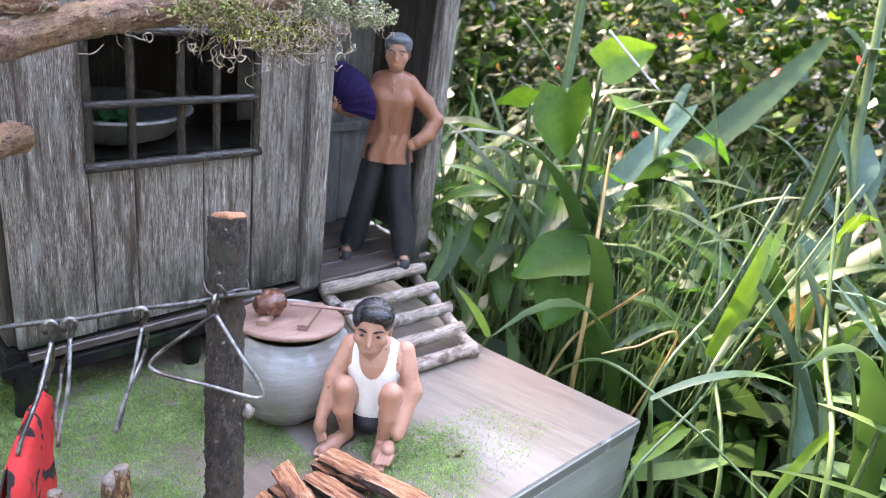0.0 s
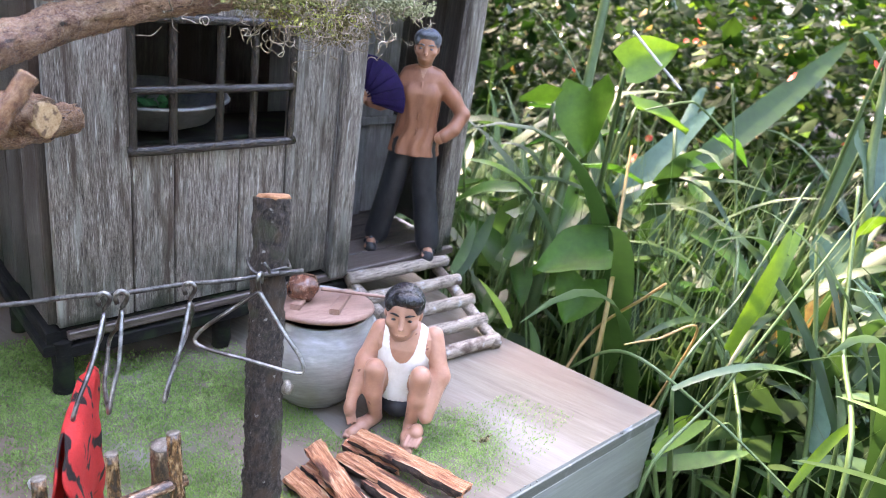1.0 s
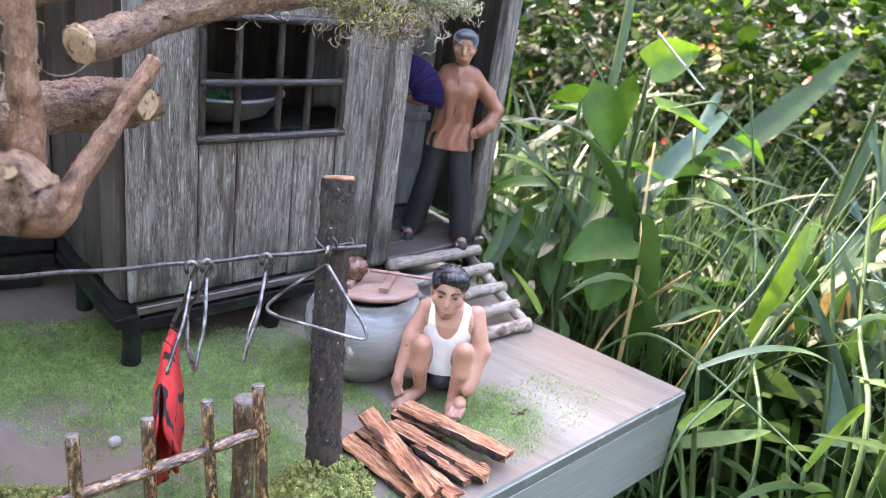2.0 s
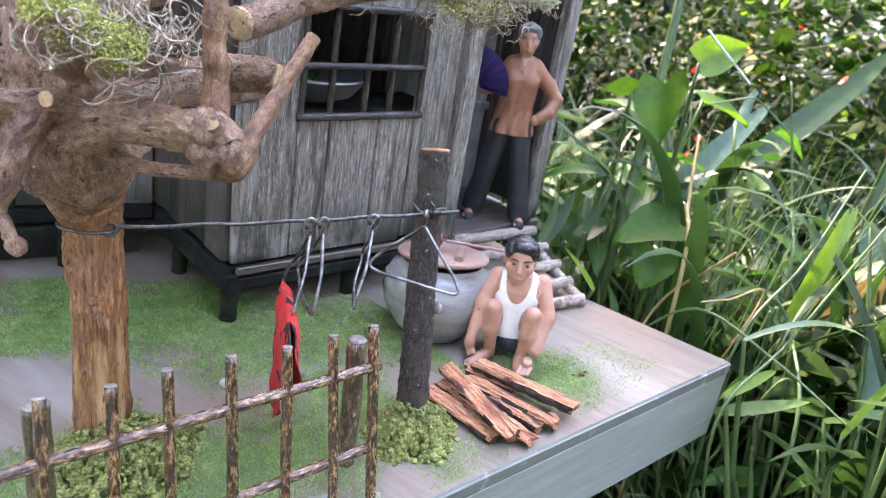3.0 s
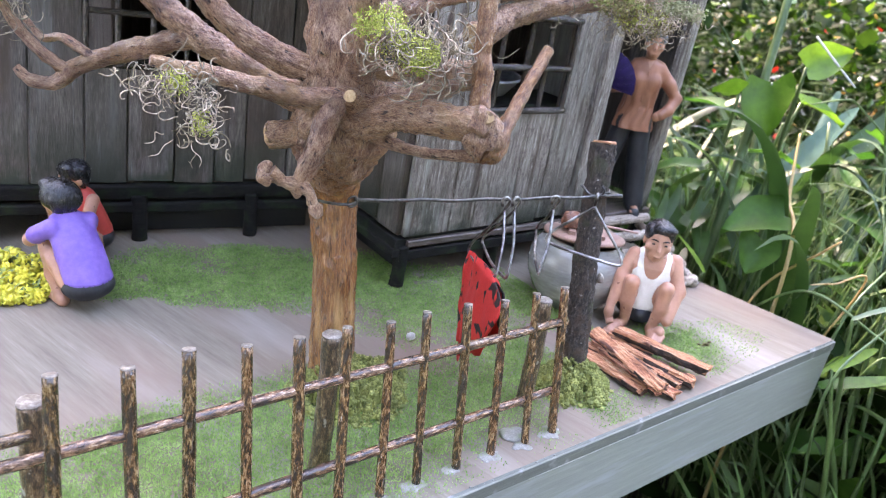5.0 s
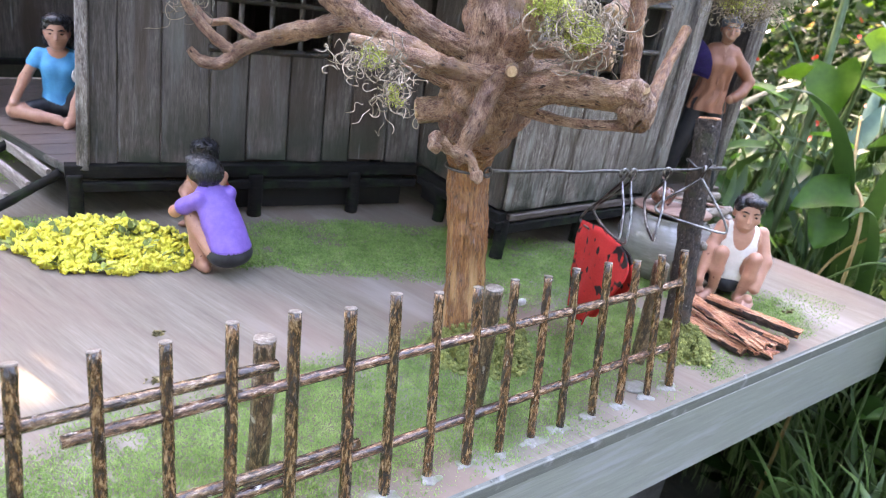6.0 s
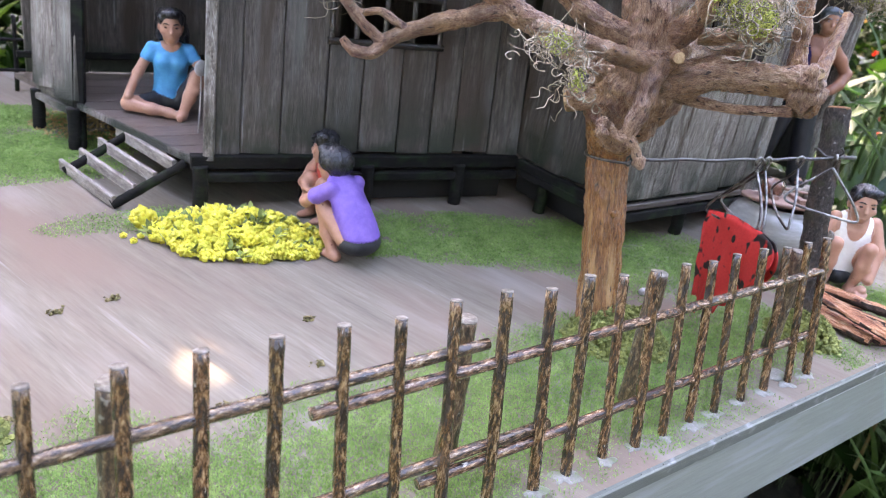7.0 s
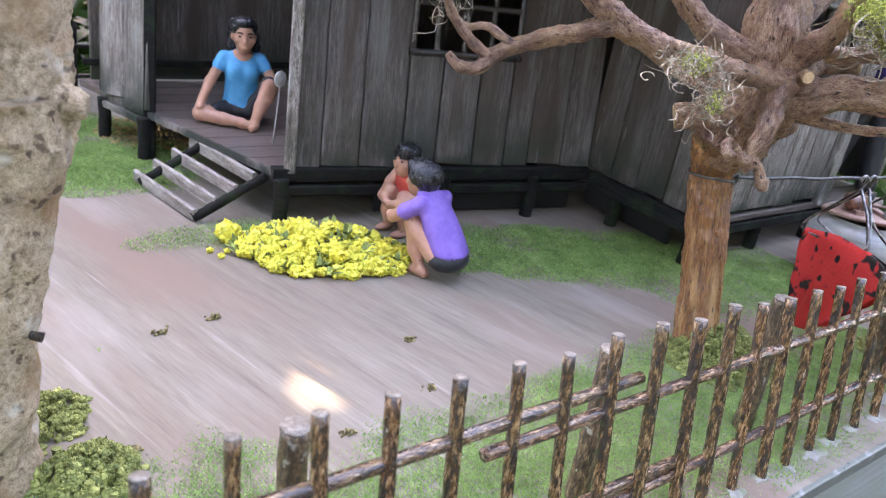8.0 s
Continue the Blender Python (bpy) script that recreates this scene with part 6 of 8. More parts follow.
        for a in range(3):
            o = [i for i in range(3) if i != a]
            s0, s1 = [slice(1, c[i]) for i in range(3)], [slice(1, c[i]) for i in range(3)]
            s0[a], s1[a] = slice(0, c[a]), slice(1, c[a] + 1)
            i0, i1 = ins[tuple(s0)], ins[tuple(s1)]
            for flip in (False, True):
                e = np.argwhere(i0 & ~i1 if not flip else ~i0 & i1)
                base = e + 1
                base[:, a] -= 1
                ring = []
                for p, q in ((1, 1), (0, 1), (0, 0), (1, 0)):
                    w = base.copy()
                    w[:, o[0]] -= p
                    w[:, o[1]] -= q
                    ring.append(idx[w[:, 0], w[:, 1], w[:, 2]])
                if flip != (a == 1):
                    ring.reverse()
                quads.append(np.stack(ring, axis=1))
        quads = np.concatenate(quads)
        mid = loc[quads].mean(axis=1) / self.size
        near = np.clip(np.rint((mid - lo) / h).astype(int), 0, n - 1)
        kind = np.array(kinds)[which[near[:, 0], near[:, 1], near[:, 2]]]
        if paint:
            kind = paint(mid[:, 0], mid[:, 1], mid[:, 2], kind)
        world_ = np.array(self.o)[None] + loc[:, :1] * np.array(self.rt)[None] + loc[:, 1:2] * np.array(self.fr)[None] + loc[:, 2:] * np.array((0, 0, 1.0))[None]
        b = Build()
        b.v = [Vector(p) for p in world_] + self.extra.v
        m0 = len(world_)
        b.f = [tuple(int(i) for i in f) for f in quads] + [tuple(i + m0 for i in f) for f in self.extra.f]
        b.mi = [int(i) for i in kind] + self.extra.mi
        return b


def done(fig, name, mats, label, paint=None, h=0.0007):
    b = fig.skin_mesh(mats, name, paint, h)
    z = min(p.z for p in b.v)
    return solo(name, b, mats, (fig.o.x, fig.o.y, z), label, "figurine", "painted figurines")


S, C, T, H, FN = 0, 1, 2, 3, 4
# standing woman with a fan
fg = Figure((-0.048, 0.213, 0.0375), 225, slim=0.9)
fg.limb([(0.0070, 0.000, 0.084), (0.0120, 0.001, 0.048), (0.0190, -0.001, 0.009)], [0.0104, 0.0100, 0.0104], T, 0.001)
fg.limb([(-0.0070, 0.000, 0.084), (-0.0130, -0.002, 0.048), (-0.0205, -0.005, 0.009)], [0.0104, 0.0100, 0.0104], T, 0.001)
for r, f in ((0.0200, 0.0035), (-0.0235, 0.001)):
    fg.limb([(r - 0.001, f - 0.004, 0.0042), (r + 0.001, f + 0.007, 0.0030)], [0.0044, 0.0038], S)
    for i in range(4):
        fg.limb([(r - 0.0025 + i * 0.002, f + 0.008, 0.0028), (r - 0.0028 + i * 0.0022, f + 0.0115 - 0.0008 * i, 0.0026)], [0.0013, 0.0012], S, 0.0004)
    fg.limb([(r - 0.001, f - 0.005, 0.001), (r + 0.001, f + 0.009, 0.001)], [0.0054, 0.0052], T, 0.001)
    fg.limb([(r - 0.0045, f + 0.002, 0.003), (r, f + 0.003, 0.0066), (r + 0.0048, f + 0.002, 0.003)], [0.0014, 0.0014, 0.0014], T, 0.0005)
fg.torso([(0.0765, 0.0178, 0.0132, 0, 0), (0.084, 0.0166, 0.0124, 0, 0), (0.097, 0.0142, 0.0108, 0, 0), (0.110, 0.0138, 0.0108, 0.001, 0.001), (0.121, 0.0144, 0.0112, 0.001, 0.001), (0.130, 0.0144, 0.0098, 0.001, 0), (0.1355, 0.0112, 0.0080, 0.001, 0), (0.139, 0.0068, 0.0058, 0.001, 0)], C, 0.0010, 9)
for e in (-0.0062, 0.0078):
    fg.lob((e, 0.0078, 0.1195), (0.0056, 0.0042, 0.0066), C, 0.004)
fg.limb([(0.0110, 0.0, 0.1325), (0.0232, -0.002, 0.119), (0.0315, -0.002, 0.108)], [0.0056, 0.0058, 0.0056], C, 0.004)
fg.limb([(0.0322, -0.002, 0.108), (0.027, 0.004, 0.098), (0.0210, 0.007, 0.0930)], [0.0058, 0.0055, 0.0054], C, 0.0015)
fg.lob((0.0180, 0.008, 0.0912), (0.0040, 0.0034, 0.0044), S)
fg.limb([(-0.0092, 0.0, 0.1325), (-0.0140, 0.002, 0.121), (-0.0170, 0.006, 0.112)], [0.0056, 0.0058, 0.0056], C, 0.004)
fg.limb([(-0.0175, 0.006, 0.112), (-0.026, 0.012, 0.1105), (-0.033, 0.015, 0.112)], [0.0054, 0.0050, 0.0048], C, 0.0015)
fg.lob((-0.0380, 0.016, 0.114), (0.0046, 0.0034, 0.0042), S)
fg.limb([(-0.035, 0.017, 0.115), (-0.037, 0.019, 0.1185)], [0.0014, 0.0013], S, 0.001)
fg.limb([(0.001, 0.000, 0.135), (0.001, 0.002, 0.146)], [0.0056, 0.0052], S)
for i in range(5):
    fg.lob((0.001, 0.0118 - 0.0004 * abs(i - 3), 0.1265 - 0.0105 * i), (0.0006, 0.0008, 0.0030), C, 0.0006)
fg.head((0.001, 0.003, 0.1515), 0.86, S, H, parting=0.0)
fg.lob((0.001, -0.0105, 0.1500), (0.0042, 0.0034, 0.0042), H)
# folded violet fan
hub = (-0.0395, 0.018, 0.113)
b = fg.extra
n0 = len(b.v)
for lift in (0.0, 0.0009):
    for i in range(15):
        a = radians(-10 + i * 8.6)
        for q_ in (0.008, 0.031):
            b.v.append(fg.at(hub[0] + q_ * math.cos(a), hub[1] + lift + (0.0010 if i % 2 else -0.0010), hub[2] + q_ * math.sin(a)))
for i in range(14):
    b.face((n0 + 2 * i, n0 + 2 * i + 1, n0 + 2 * i + 3, n0 + 2 * i + 2), FN)
    b.face((n0 + 30 + 2 * i, n0 + 32 + 2 * i, n0 + 33 + 2 * i, n0 + 31 + 2 * i), FN)
    b.face((n0 + 2 * i + 1, n0 + 31 + 2 * i, n0 + 33 + 2 * i, n0 + 2 * i + 3), FN)
for i in range(0, 15, 2):
    a = radians(-10 + i * 8.6)
    b.tube([fg.at(*hub), fg.at(hub[0] + 0.0305 * math.cos(a), hub[1] + 0.0016, hub[2] + 0.0305 * math.sin(a))], 0.0005, 6, 2, k=FN)


def neck_slit(r, f, z, k):
    v = (k == C) & (f > 0) & (np.abs(r - 0.001) < (z - 0.131) * 0.42) & (z > 0.131)
    return np.where(v, S, k)


done(fg, "woman_figurine", [skin_tan, cloth_brown, cloth_black, hair_grey, fan_violet], "painted standing woman figurine in brown blouse holding a violet fan", neck_slit, 0.0006)

# squatting man
fg = Figure((-0.150, 0.085, 0.0), 224, slim=0.9)
for e, kr, kf, ar, af in ((-1, -0.0145, 0.0175, -0.0118, 0.0125), (1, 0.0105, 0.0185, 0.0085, 0.0150)):
    fg.limb([(e * 0.0085, -0.004, 0.016), (kr * 0.95, 0.008, 0.030), (kr, kf, 0.0405)], [0.0086, 0.0074, 0.0058], S, 0.002)
    fg.limb([(kr, kf, 0.0405), (kr * 0.98, kf - 0.0005, 0.026), (ar, af, 0.0085)], [0.0057, 0.0056, 0.0040], S, 0.002)
    tr, tf = (-0.0225, 0.0255) if e < 0 else (0.0085, 0.031)
    fg.limb([(ar, af - 0.003, 0.0045), (ar * 0.4 + tr * 0.6, af * 0.4 + tf * 0.6, 0.0045), (tr, tf, 0.0030)], [0.0044, 0.0044, 0.0034], S)
    for i in range(4):
        fg.limb([(tr - 0.003 + i * 0.0019, tf - 0.001, 0.0026), (tr - 0.0036 + i * 0.0021, tf + 0.0032, 0.0022)], [0.0012, 0.0011], S, 0.0004)
fg.lob((0.0005, -0.006, 0.0130), (0.0190, 0.0150, 0.0105), T)
fg.lob((0.0, 0.004, 0.0120), (0.0100, 0.0090, 0.0075), T)
fg.torso([(0.012, 0.0140, 0.0130, 0, -0.004), (0.020, 0.0150, 0.0140, 0, -0.003), (0.032, 0.0152, 0.0132, -0.001, -0.001), (0.043, 0.0160, 0.0122, -0.001, 0.001), (0.0510, 0.0166, 0.0108, -0.001, 0.002), (0.0565, 0.0158, 0.0092, -0.001, 0.0015), (0.0605, 0.0120, 0.0078, -0.0015, 0.0015), (0.0640, 0.0070, 0.0062, -0.002, 0.002)], C, 0.0003, 6)
fg.limb([(-0.0150, 0.000, 0.0560), (-0.0215, 0.008, 0.039), (-0.0250, 0.0175, 0.022)], [0.0060, 0.0054, 0.0040], S, 0.0035)
fg.lob((-0.0255, 0.0205, 0.0155), (0.0036, 0.0040, 0.0055), S, 0.003)
for i in range(3):
    fg.limb([(-0.0268 + 0.0018 * i, 0.0215, 0.0125), (-0.0250 + 0.0018 * i, 0.0235, 0.0072 + 0.001 * i)], [0.0013, 0.0011], S, 0.0006)
fg.limb([(0.0145, 0.000, 0.0560), (0.0210, 0.008, 0.036), (0.0165, 0.021, 0.017)], [0.0060, 0.0056, 0.0042], S, 0.0035)
fg.lob((0.0125, 0.0250, 0.0098), (0.0040, 0.0048, 0.0034), S, 0.003)
for i in range(4):
    fg.limb([(0.0085 + 0.0024 * i, 0.0285, 0.0080), (0.0070 + 0.0022 * i, 0.0325, 0.0050)], [0.0014, 0.0012], S, 0.0006)
fg.limb([(-0.002, 0.003, 0.058), (-0.003, 0.006, 0.067)], [0.0062, 0.0058], S)
fg.head((-0.0035, 0.009, 0.0725), 1.02, S, H)


def vest(r, f, z, k):
    scoop = ((r + 0.0015) / 0.0082) ** 2 + ((z - 0.0610) / np.where(f > 0, 0.0175, 0.011)) ** 2 < 1
    arm = (np.abs(r + 0.001) > 0.0118 + np.clip(0.050 - z, 0, 0.02) * 0.5) & (z > 0.041)
    top = z > 0.0628
    return np.where((k == C) & (scoop | arm | top), S, k)


done(fg, "man_figurine", [skin, cloth_white, cloth_black, hair], "painted squatting man figurine in a white vest sorting firewood", vest, 0.00045)

# child in a purple shirt, crouching
fg = Figure((-0.503, 0.248, 0.004), 106)
for e in (-1, 1):
    fg.limb([(e * 0.008, -0.004, 0.014), (e * 0.010, 0.010, 0.025), (e * 0.011, 0.017, 0.030)], [0.0078, 0.0064, 0.0052], S)
    fg.limb([(e * 0.011, 0.017, 0.030), (e * 0.011, 0.012, 0.014), (e * 0.011, 0.005, 0.001)], [0.0052, 0.0048, 0.0036], S)
    fg.limb([(e * 0.011, 0.002, -0.0005), (e * 0.0115, 0.016, -0.0015)], [0.0038, 0.0028], S)
fg.lob((0.0, -0.008, 0.0120), (0.0160, 0.0135, 0.0092), T)
fg.torso([(0.0165, 0.0150, 0.0128, 0, -0.008), (0.024, 0.0146, 0.0122, 0, -0.004), (0.034, 0.0142, 0.0114, 0, 0.003), (0.043, 0.0138, 0.0100, 0, 0.010), (0.049, 0.0110, 0.0080, 0, 0.014), (0.053, 0.0056, 0.0052, 0, 0.016)], C, 0.0003, 6)
for e in (-1, 1):
    fg.limb([(e * 0.012, 0.011, 0.0455), (e * 0.0165, 0.020, 0.0385)], [0.0054, 0.0056], C)
    fg.limb([(e * 0.0165, 0.019, 0.039), (e * 0.015, 0.031, 0.031), (e * 0.006, 0.040, 0.027)], [0.0042, 0.0038, 0.0032], S)
    fg.lob((e * 0.004, 0.042, 0.026), (0.0036, 0.004, 0.0030), S)
fg.limb([(0.0, 0.015, 0.050), (0.0, 0.019, 0.056)], [0.0046, 0.0044], S)
fg.head((0.0, 0.0225, 0.0575), 0.92, S, H)
fg.lob((0.0, 0.0220, 0.0640), (0.0102, 0.0110, 0.0066), H)
fg.lob((0.0, 0.0160, 0.0600), (0.0106, 0.0080, 0.0092), H)
for e in (-1, 1):
    fg.lob((e * 0.0072, 0.0210, 0.0605), (0.0046, 0.0074, 0.0062), H)
done(fg, "boy_figurine", [skin, cloth_purple, cloth_black, hair], "painted crouching child figurine in a purple shirt")

# child in red facing the first
fg = Figure((-0.484, 0.318, 0.0), 190, 0.92)
for e in (-1, 1):
    fg.limb([(e * 0.008, -0.004, 0.014), (e * 0.009, 0.008, 0.028), (e * 0.009, 0.014, 0.034)], [0.0082, 0.0068, 0.0056], S)
    fg.limb([(e * 0.009, 0.014, 0.034), (e * 0.009, 0.014, 0.018), (e * 0.009, 0.011, 0.005)], [0.0056, 0.0050, 0.0036], S)
    fg.lob((e * 0.009, 0.015, 0.003), (0.0042, 0.0095, 0.003), S)
fg.lob((0.0, -0.007, 0.0145), (0.0160, 0.0130, 0.0105), T)
fg.torso([(0.012, 0.0130, 0.0120, 0, -0.008), (0.022, 0.0145, 0.0128, 0, -0.006), (0.034, 0.0145, 0.0118, 0, -0.002), (0.045, 0.0138, 0.0100, 0, 0.001), (0.051, 0.0105, 0.0080, 0, 0.002), (0.055, 0.0058, 0.0054, 0, 0.004)], C)
for e in (-1, 1):
    fg.limb([(e * 0.014, 0.000, 0.049), (e * 0.018, 0.006, 0.038), (e * 0.012, 0.018, 0.030), (e * 0.003, 0.022, 0.028)], [0.0046, 0.0042, 0.0038, 0.0034], S)
fg.limb([(0.0, 0.003, 0.050), (0.0, 0.005, 0.058)], [0.0048, 0.0046], S)
fg.head((0.0, 0.008, 0.0625), 0.94, S, H)
fg.lob((0.0, 0.0135, 0.0690), (0.0090, 0.0050, 0.0058), H)
done(fg, "girl_figurine", [skin, cloth_red, cloth_black, hair], "painted crouching child figurine in a red top")

# woman in blue sitting in the doorway
fg = Figure((-0.552, 0.484, 0.0385), 255)
fg.lob((0.0, -0.004, 0.0095), (0.0175, 0.0135, 0.0095), T)
fg.limb([(-0.008, 0.0, 0.009), (-0.022, 0.009, 0.0085)], [0.0085, 0.0068], T)
fg.limb([(-0.022, 0.009, 0.0085), (-0.033, 0.013, 0.0080)], [0.0060, 0.0058], S)
fg.limb([(-0.033, 0.013, 0.0080), (-0.016, 0.020, 0.006), (-0.001, 0.024, 0.005)], [0.0056, 0.0050, 0.0038], S)
fg.limb([(-0.002, 0.025, 0.004), (0.009, 0.029, 0.003)], [0.0036, 0.0028], S)
fg.limb([(0.008, 0.002, 0.010), (0.018, 0.012, 0.028), (0.020, 0.015, 0.0365)], [0.0082, 0.0066, 0.0058], T)
fg.limb([(0.020, 0.016, 0.036), (0.014, 0.021, 0.018), (0.009, 0.025, 0.006)], [0.0056, 0.0052, 0.0038], S)
fg.limb([(0.009, 0.024, 0.0035), (0.006, 0.034, 0.0028)], [0.0036, 0.0028], S)
fg.torso([(0.010, 0.0150, 0.0115, 0, -0.003), (0.022, 0.0132, 0.0106, 0, -0.002), (0.034, 0.0132, 0.0106, 0, 0), (0.044, 0.0148, 0.0106, 0, 0), (0.051, 0.0155, 0.0092, 0, 0), (0.056, 0.0115, 0.0074, 0, 0), (0.059, 0.0060, 0.0056, 0, 0.001)], C, 0.0004, 7)
for e in (-0.0062, 0.0062):
    fg.lob((e, 0.0075, 0.042), (0.0055, 0.0042, 0.0058), C, 0.004)
fg.limb([(-0.0145, 0.0, 0.0525), (-0.0185, 0.002, 0.0455)], [0.0052, 0.0052], C)
fg.limb([(-0.0180, 0.002, 0.046), (-0.0255, 0.004, 0.032), (-0.0325, 0.012, 0.017)], [0.0042, 0.0040, 0.0034], S)
fg.lob((-0.0335, 0.0145, 0.0145), (0.0034, 0.0042, 0.0032), S)
fg.limb([(0.0145, 0.0, 0.0525), (0.0185, 0.002, 0.0455)], [0.0052, 0.0052], C)
fg.limb([(0.0180, 0.002, 0.046), (0.0270, 0.008, 0.034), (0.0200, 0.022, 0.024)], [0.0042, 0.0040, 0.0034], S)
fg.limb([(0.0, 0.001, 0.055), (0.0, 0.003, 0.064)], [0.0048, 0.0046], S)
fg.head((0.0, 0.005, 0.0715), 0.98, S, H, parting=0.0)
fg.limb([(0.004, -0.007, 0.076), (0.009, -0.007, 0.062), (0.010, -0.006, 0.050)], [0.0085, 0.0062, 0.0035], H)
fg.limb([(-0.004, -0.007, 0.076), (-0.007, -0.008, 0.062)], [0.0085, 0.0055], H)


def scoop_neck(r, f, z, k):
    v = (k == C) & (f > 0) & ((r / 0.0085) ** 2 + ((z - 0.060) / 0.0085) ** 2 < 1)
    return np.where(v, S, k)


done(fg, "sitting_woman_figurine", [skin, cloth_blue, cloth_black, hair], "painted woman figurine in blue sitting cross-legged on the floor", scoop_neck)

# ---- turf on the yard ----
rnd = random.Random(41)


def turf_here(x, y):
    """How densely turf grows at a place of the yard, 0 to 1."""
    w = 0.035 * noise.noise(Vector((x * 14, y * 14, 0))) + 0.02 * noise.noise(Vector((x * 40, y * 40, 5)))
    d = -1.0
    d = max(d, 0.055 - abs(y + w - (0.060 + 0.25 * max(0.0, -0.635 - x))))                       # along the fence
    d = min(d, max(-0.02, (-0.232 - x) * 0.8 + 1.5 * w))
    if x > -0.54:
        d = min(d, max((y - 0.022) * 1.1 + 0.7 * w, -0.0095 + 0.25 * w))                                                 # bare along the pickets' feet
    if -0.52 < x < -0.19:                                                                      # before the house
        mid = 0.240 - (0.33 if x < -0.365 else 0.6) * (x + 0.365)
        d = max(d, min(0.052 if x > -0.40 else 0.040, (x + 0.497 + 1.6 * w) * 0.9) - abs(y + 0.6 * w - mid))
    d = max(d, 0.034 - math.hypot(x + 0.145 + 0.5 * w, (y - 0.050) * 1.1))                                 # by the firewood
    d = max(d, min(-0.0100, 0.016 - math.hypot((x + 0.105) * 0.5 + 0.5 * w, y - 0.040)))                  # a dusting towards the corner
    d = max(d, 0.060 - math.hypot((x + 0.655) * 0.9 + w, y - 0.50))                                  # beside the left stairs
    d = max(d, 0.05 - math.hypot((x + 0.69) * 0.8 + w, y - 0.60))
    d = max(d, 0.045 - math.hypot((x + 0.30) * 0.8 + w, y - 0.175))
    d = max(d, 0.014 - math.hypot((x + 0.615) * 0.5 + w * 0.5, y - 0.345))
    return max(0.0, min(0.95, (0.40 + d * 30) * (0.85 + 0.7 * noise.noise(Vector((x * 28, y * 28, 4))) + 0.6 * noise.noise(Vector((x * 110, y * 110, 9))) + 0.3 * noise.noise(Vector((x * 400, y * 400, 2))))))


q = Build()
for i in range(2300000):
    x, y = rnd.uniform(-0.86, -0.004), rnd.uniform(0.004, 0.66)
    if rnd.random() > turf_here(x, y):
        continue
    near = y < 0.2
    ln = rnd.uniform(0.0005, 0.0013)
    a, lean = rnd.uniform(0, 6.283), rnd.uniform(0.4, 1.5)
    wd = rnd.uniform(0.00026, 0.00046) * (1.0 if near else 1.35)
    c, s = math.cos(a), math.sin(a)
    n = len(q.v)
    q.v += [Vector((x - s * wd, y + c * wd, 0)), Vector((x + s * wd, y - c * wd, 0)), Vector((x + c * ln * lean, y + s * ln * lean, ln))]
    q.face((n, n + 1, n + 2))
solo("turf", q, turf, (-0.45, 0.25, 0.0), "patches of short green model turf on the board", "grass", kind="stuff", smooth=False)

# ---- garden behind and beside the board ----
rnd = random.Random(51)


def outside(x, y):
    return not (XL - 0.02 < x < 0.012 and -0.02 < y < YB + 0.02)


def blade_plant(at, blades, mat_, label, seed, name="broad_grass", stalk=None):
    """A clump of strap leaves; each leaf a part. blades: heading, length, width, rise, droop, start height."""
    rn = random.Random(seed)
    p = thing(name, at, label, "plant", "weeds beside the board")
    top = max(bl[5] for bl in blades)
    if top > 0.03:
        q = Build()
        q.tube([at, Vector(at) + Vector((rn.uniform(-.01, .01), rn.uniform(-.01, .01), top * 0.5)), Vector(at) + Vector((0, 0, top))], [0.004, 0.0035, 0.0022], 8, 5)
        part("stem", q, stem_green, p)
    for hd, ln, wd, rise, droop, z in blades:
        q = Build()
        q.blade(Vector(at) + Vector((0, 0, z)), hd, ln, wd, rise, droop, 12, twist=rn.uniform(-30, 30), tip=rn.uniform(0.35, 0.6), fold=rn.uniform(0.1, 0.35), side=rn.uniform(-15, 15))
        part("leaf", q, mat_, p)
    return p


def heart_plant(at, leaves, mat_, label, name="broadleaf_weed"):
    """Stalks that each carry one heart-shaped leaf. leaves: place of the leaf's base, heading, length, width, pitch."""
    p = thing(name, at, label, "plant", "broadleaf weeds")
    for c, hd, ln, wd, pitch, *roll in leaves:
        c = Vector(c)
        q = Build()
        q.tube([at, Vector(at).lerp(c, 0.5) + Vector((0.01, 0.01, 0.03)), c], [0.0035, 0.0028, 0.0016], 8, 6)
        st = part("stalk", q, stem_green, p)
        q = Build()
        q.heart(c, hd, ln, wd, pitch, curl=0.22, roll=roll[0] if roll else rnd.uniform(-25, 25), lobes=0.10)
        part("leaf", q, mat_, st)
    return p


# weeds that can be told apart
def strap_plant(root, leaves, label):
    """A weed whose long leaves spring from one rootstock; leaves: material, base, tip, width, arch."""
    p = thing("broad_grass", root, label, "plant", "weeds beside the board")
    for mt, c0, c1, w, sag in leaves:
        q = Build()
        c = Vector(c0)
        r0 = Vector(root) + Vector((rnd.uniform(-.02, .02), rnd.uniform(-.02, .02), 0))
        q.tube([r0, r0.lerp(c, 0.6) + Vector((rnd.uniform(-.01, .01), rnd.uniform(-.01, .01), 0.02)), c], [0.0028, 0.0024, 0.0012], 7, 6)
        st = part("stem", q, stem_green, p)
        q = Build()
        q.strap(c0, c1, w, sag)
        part("leaf", q, mt, st)
    return p


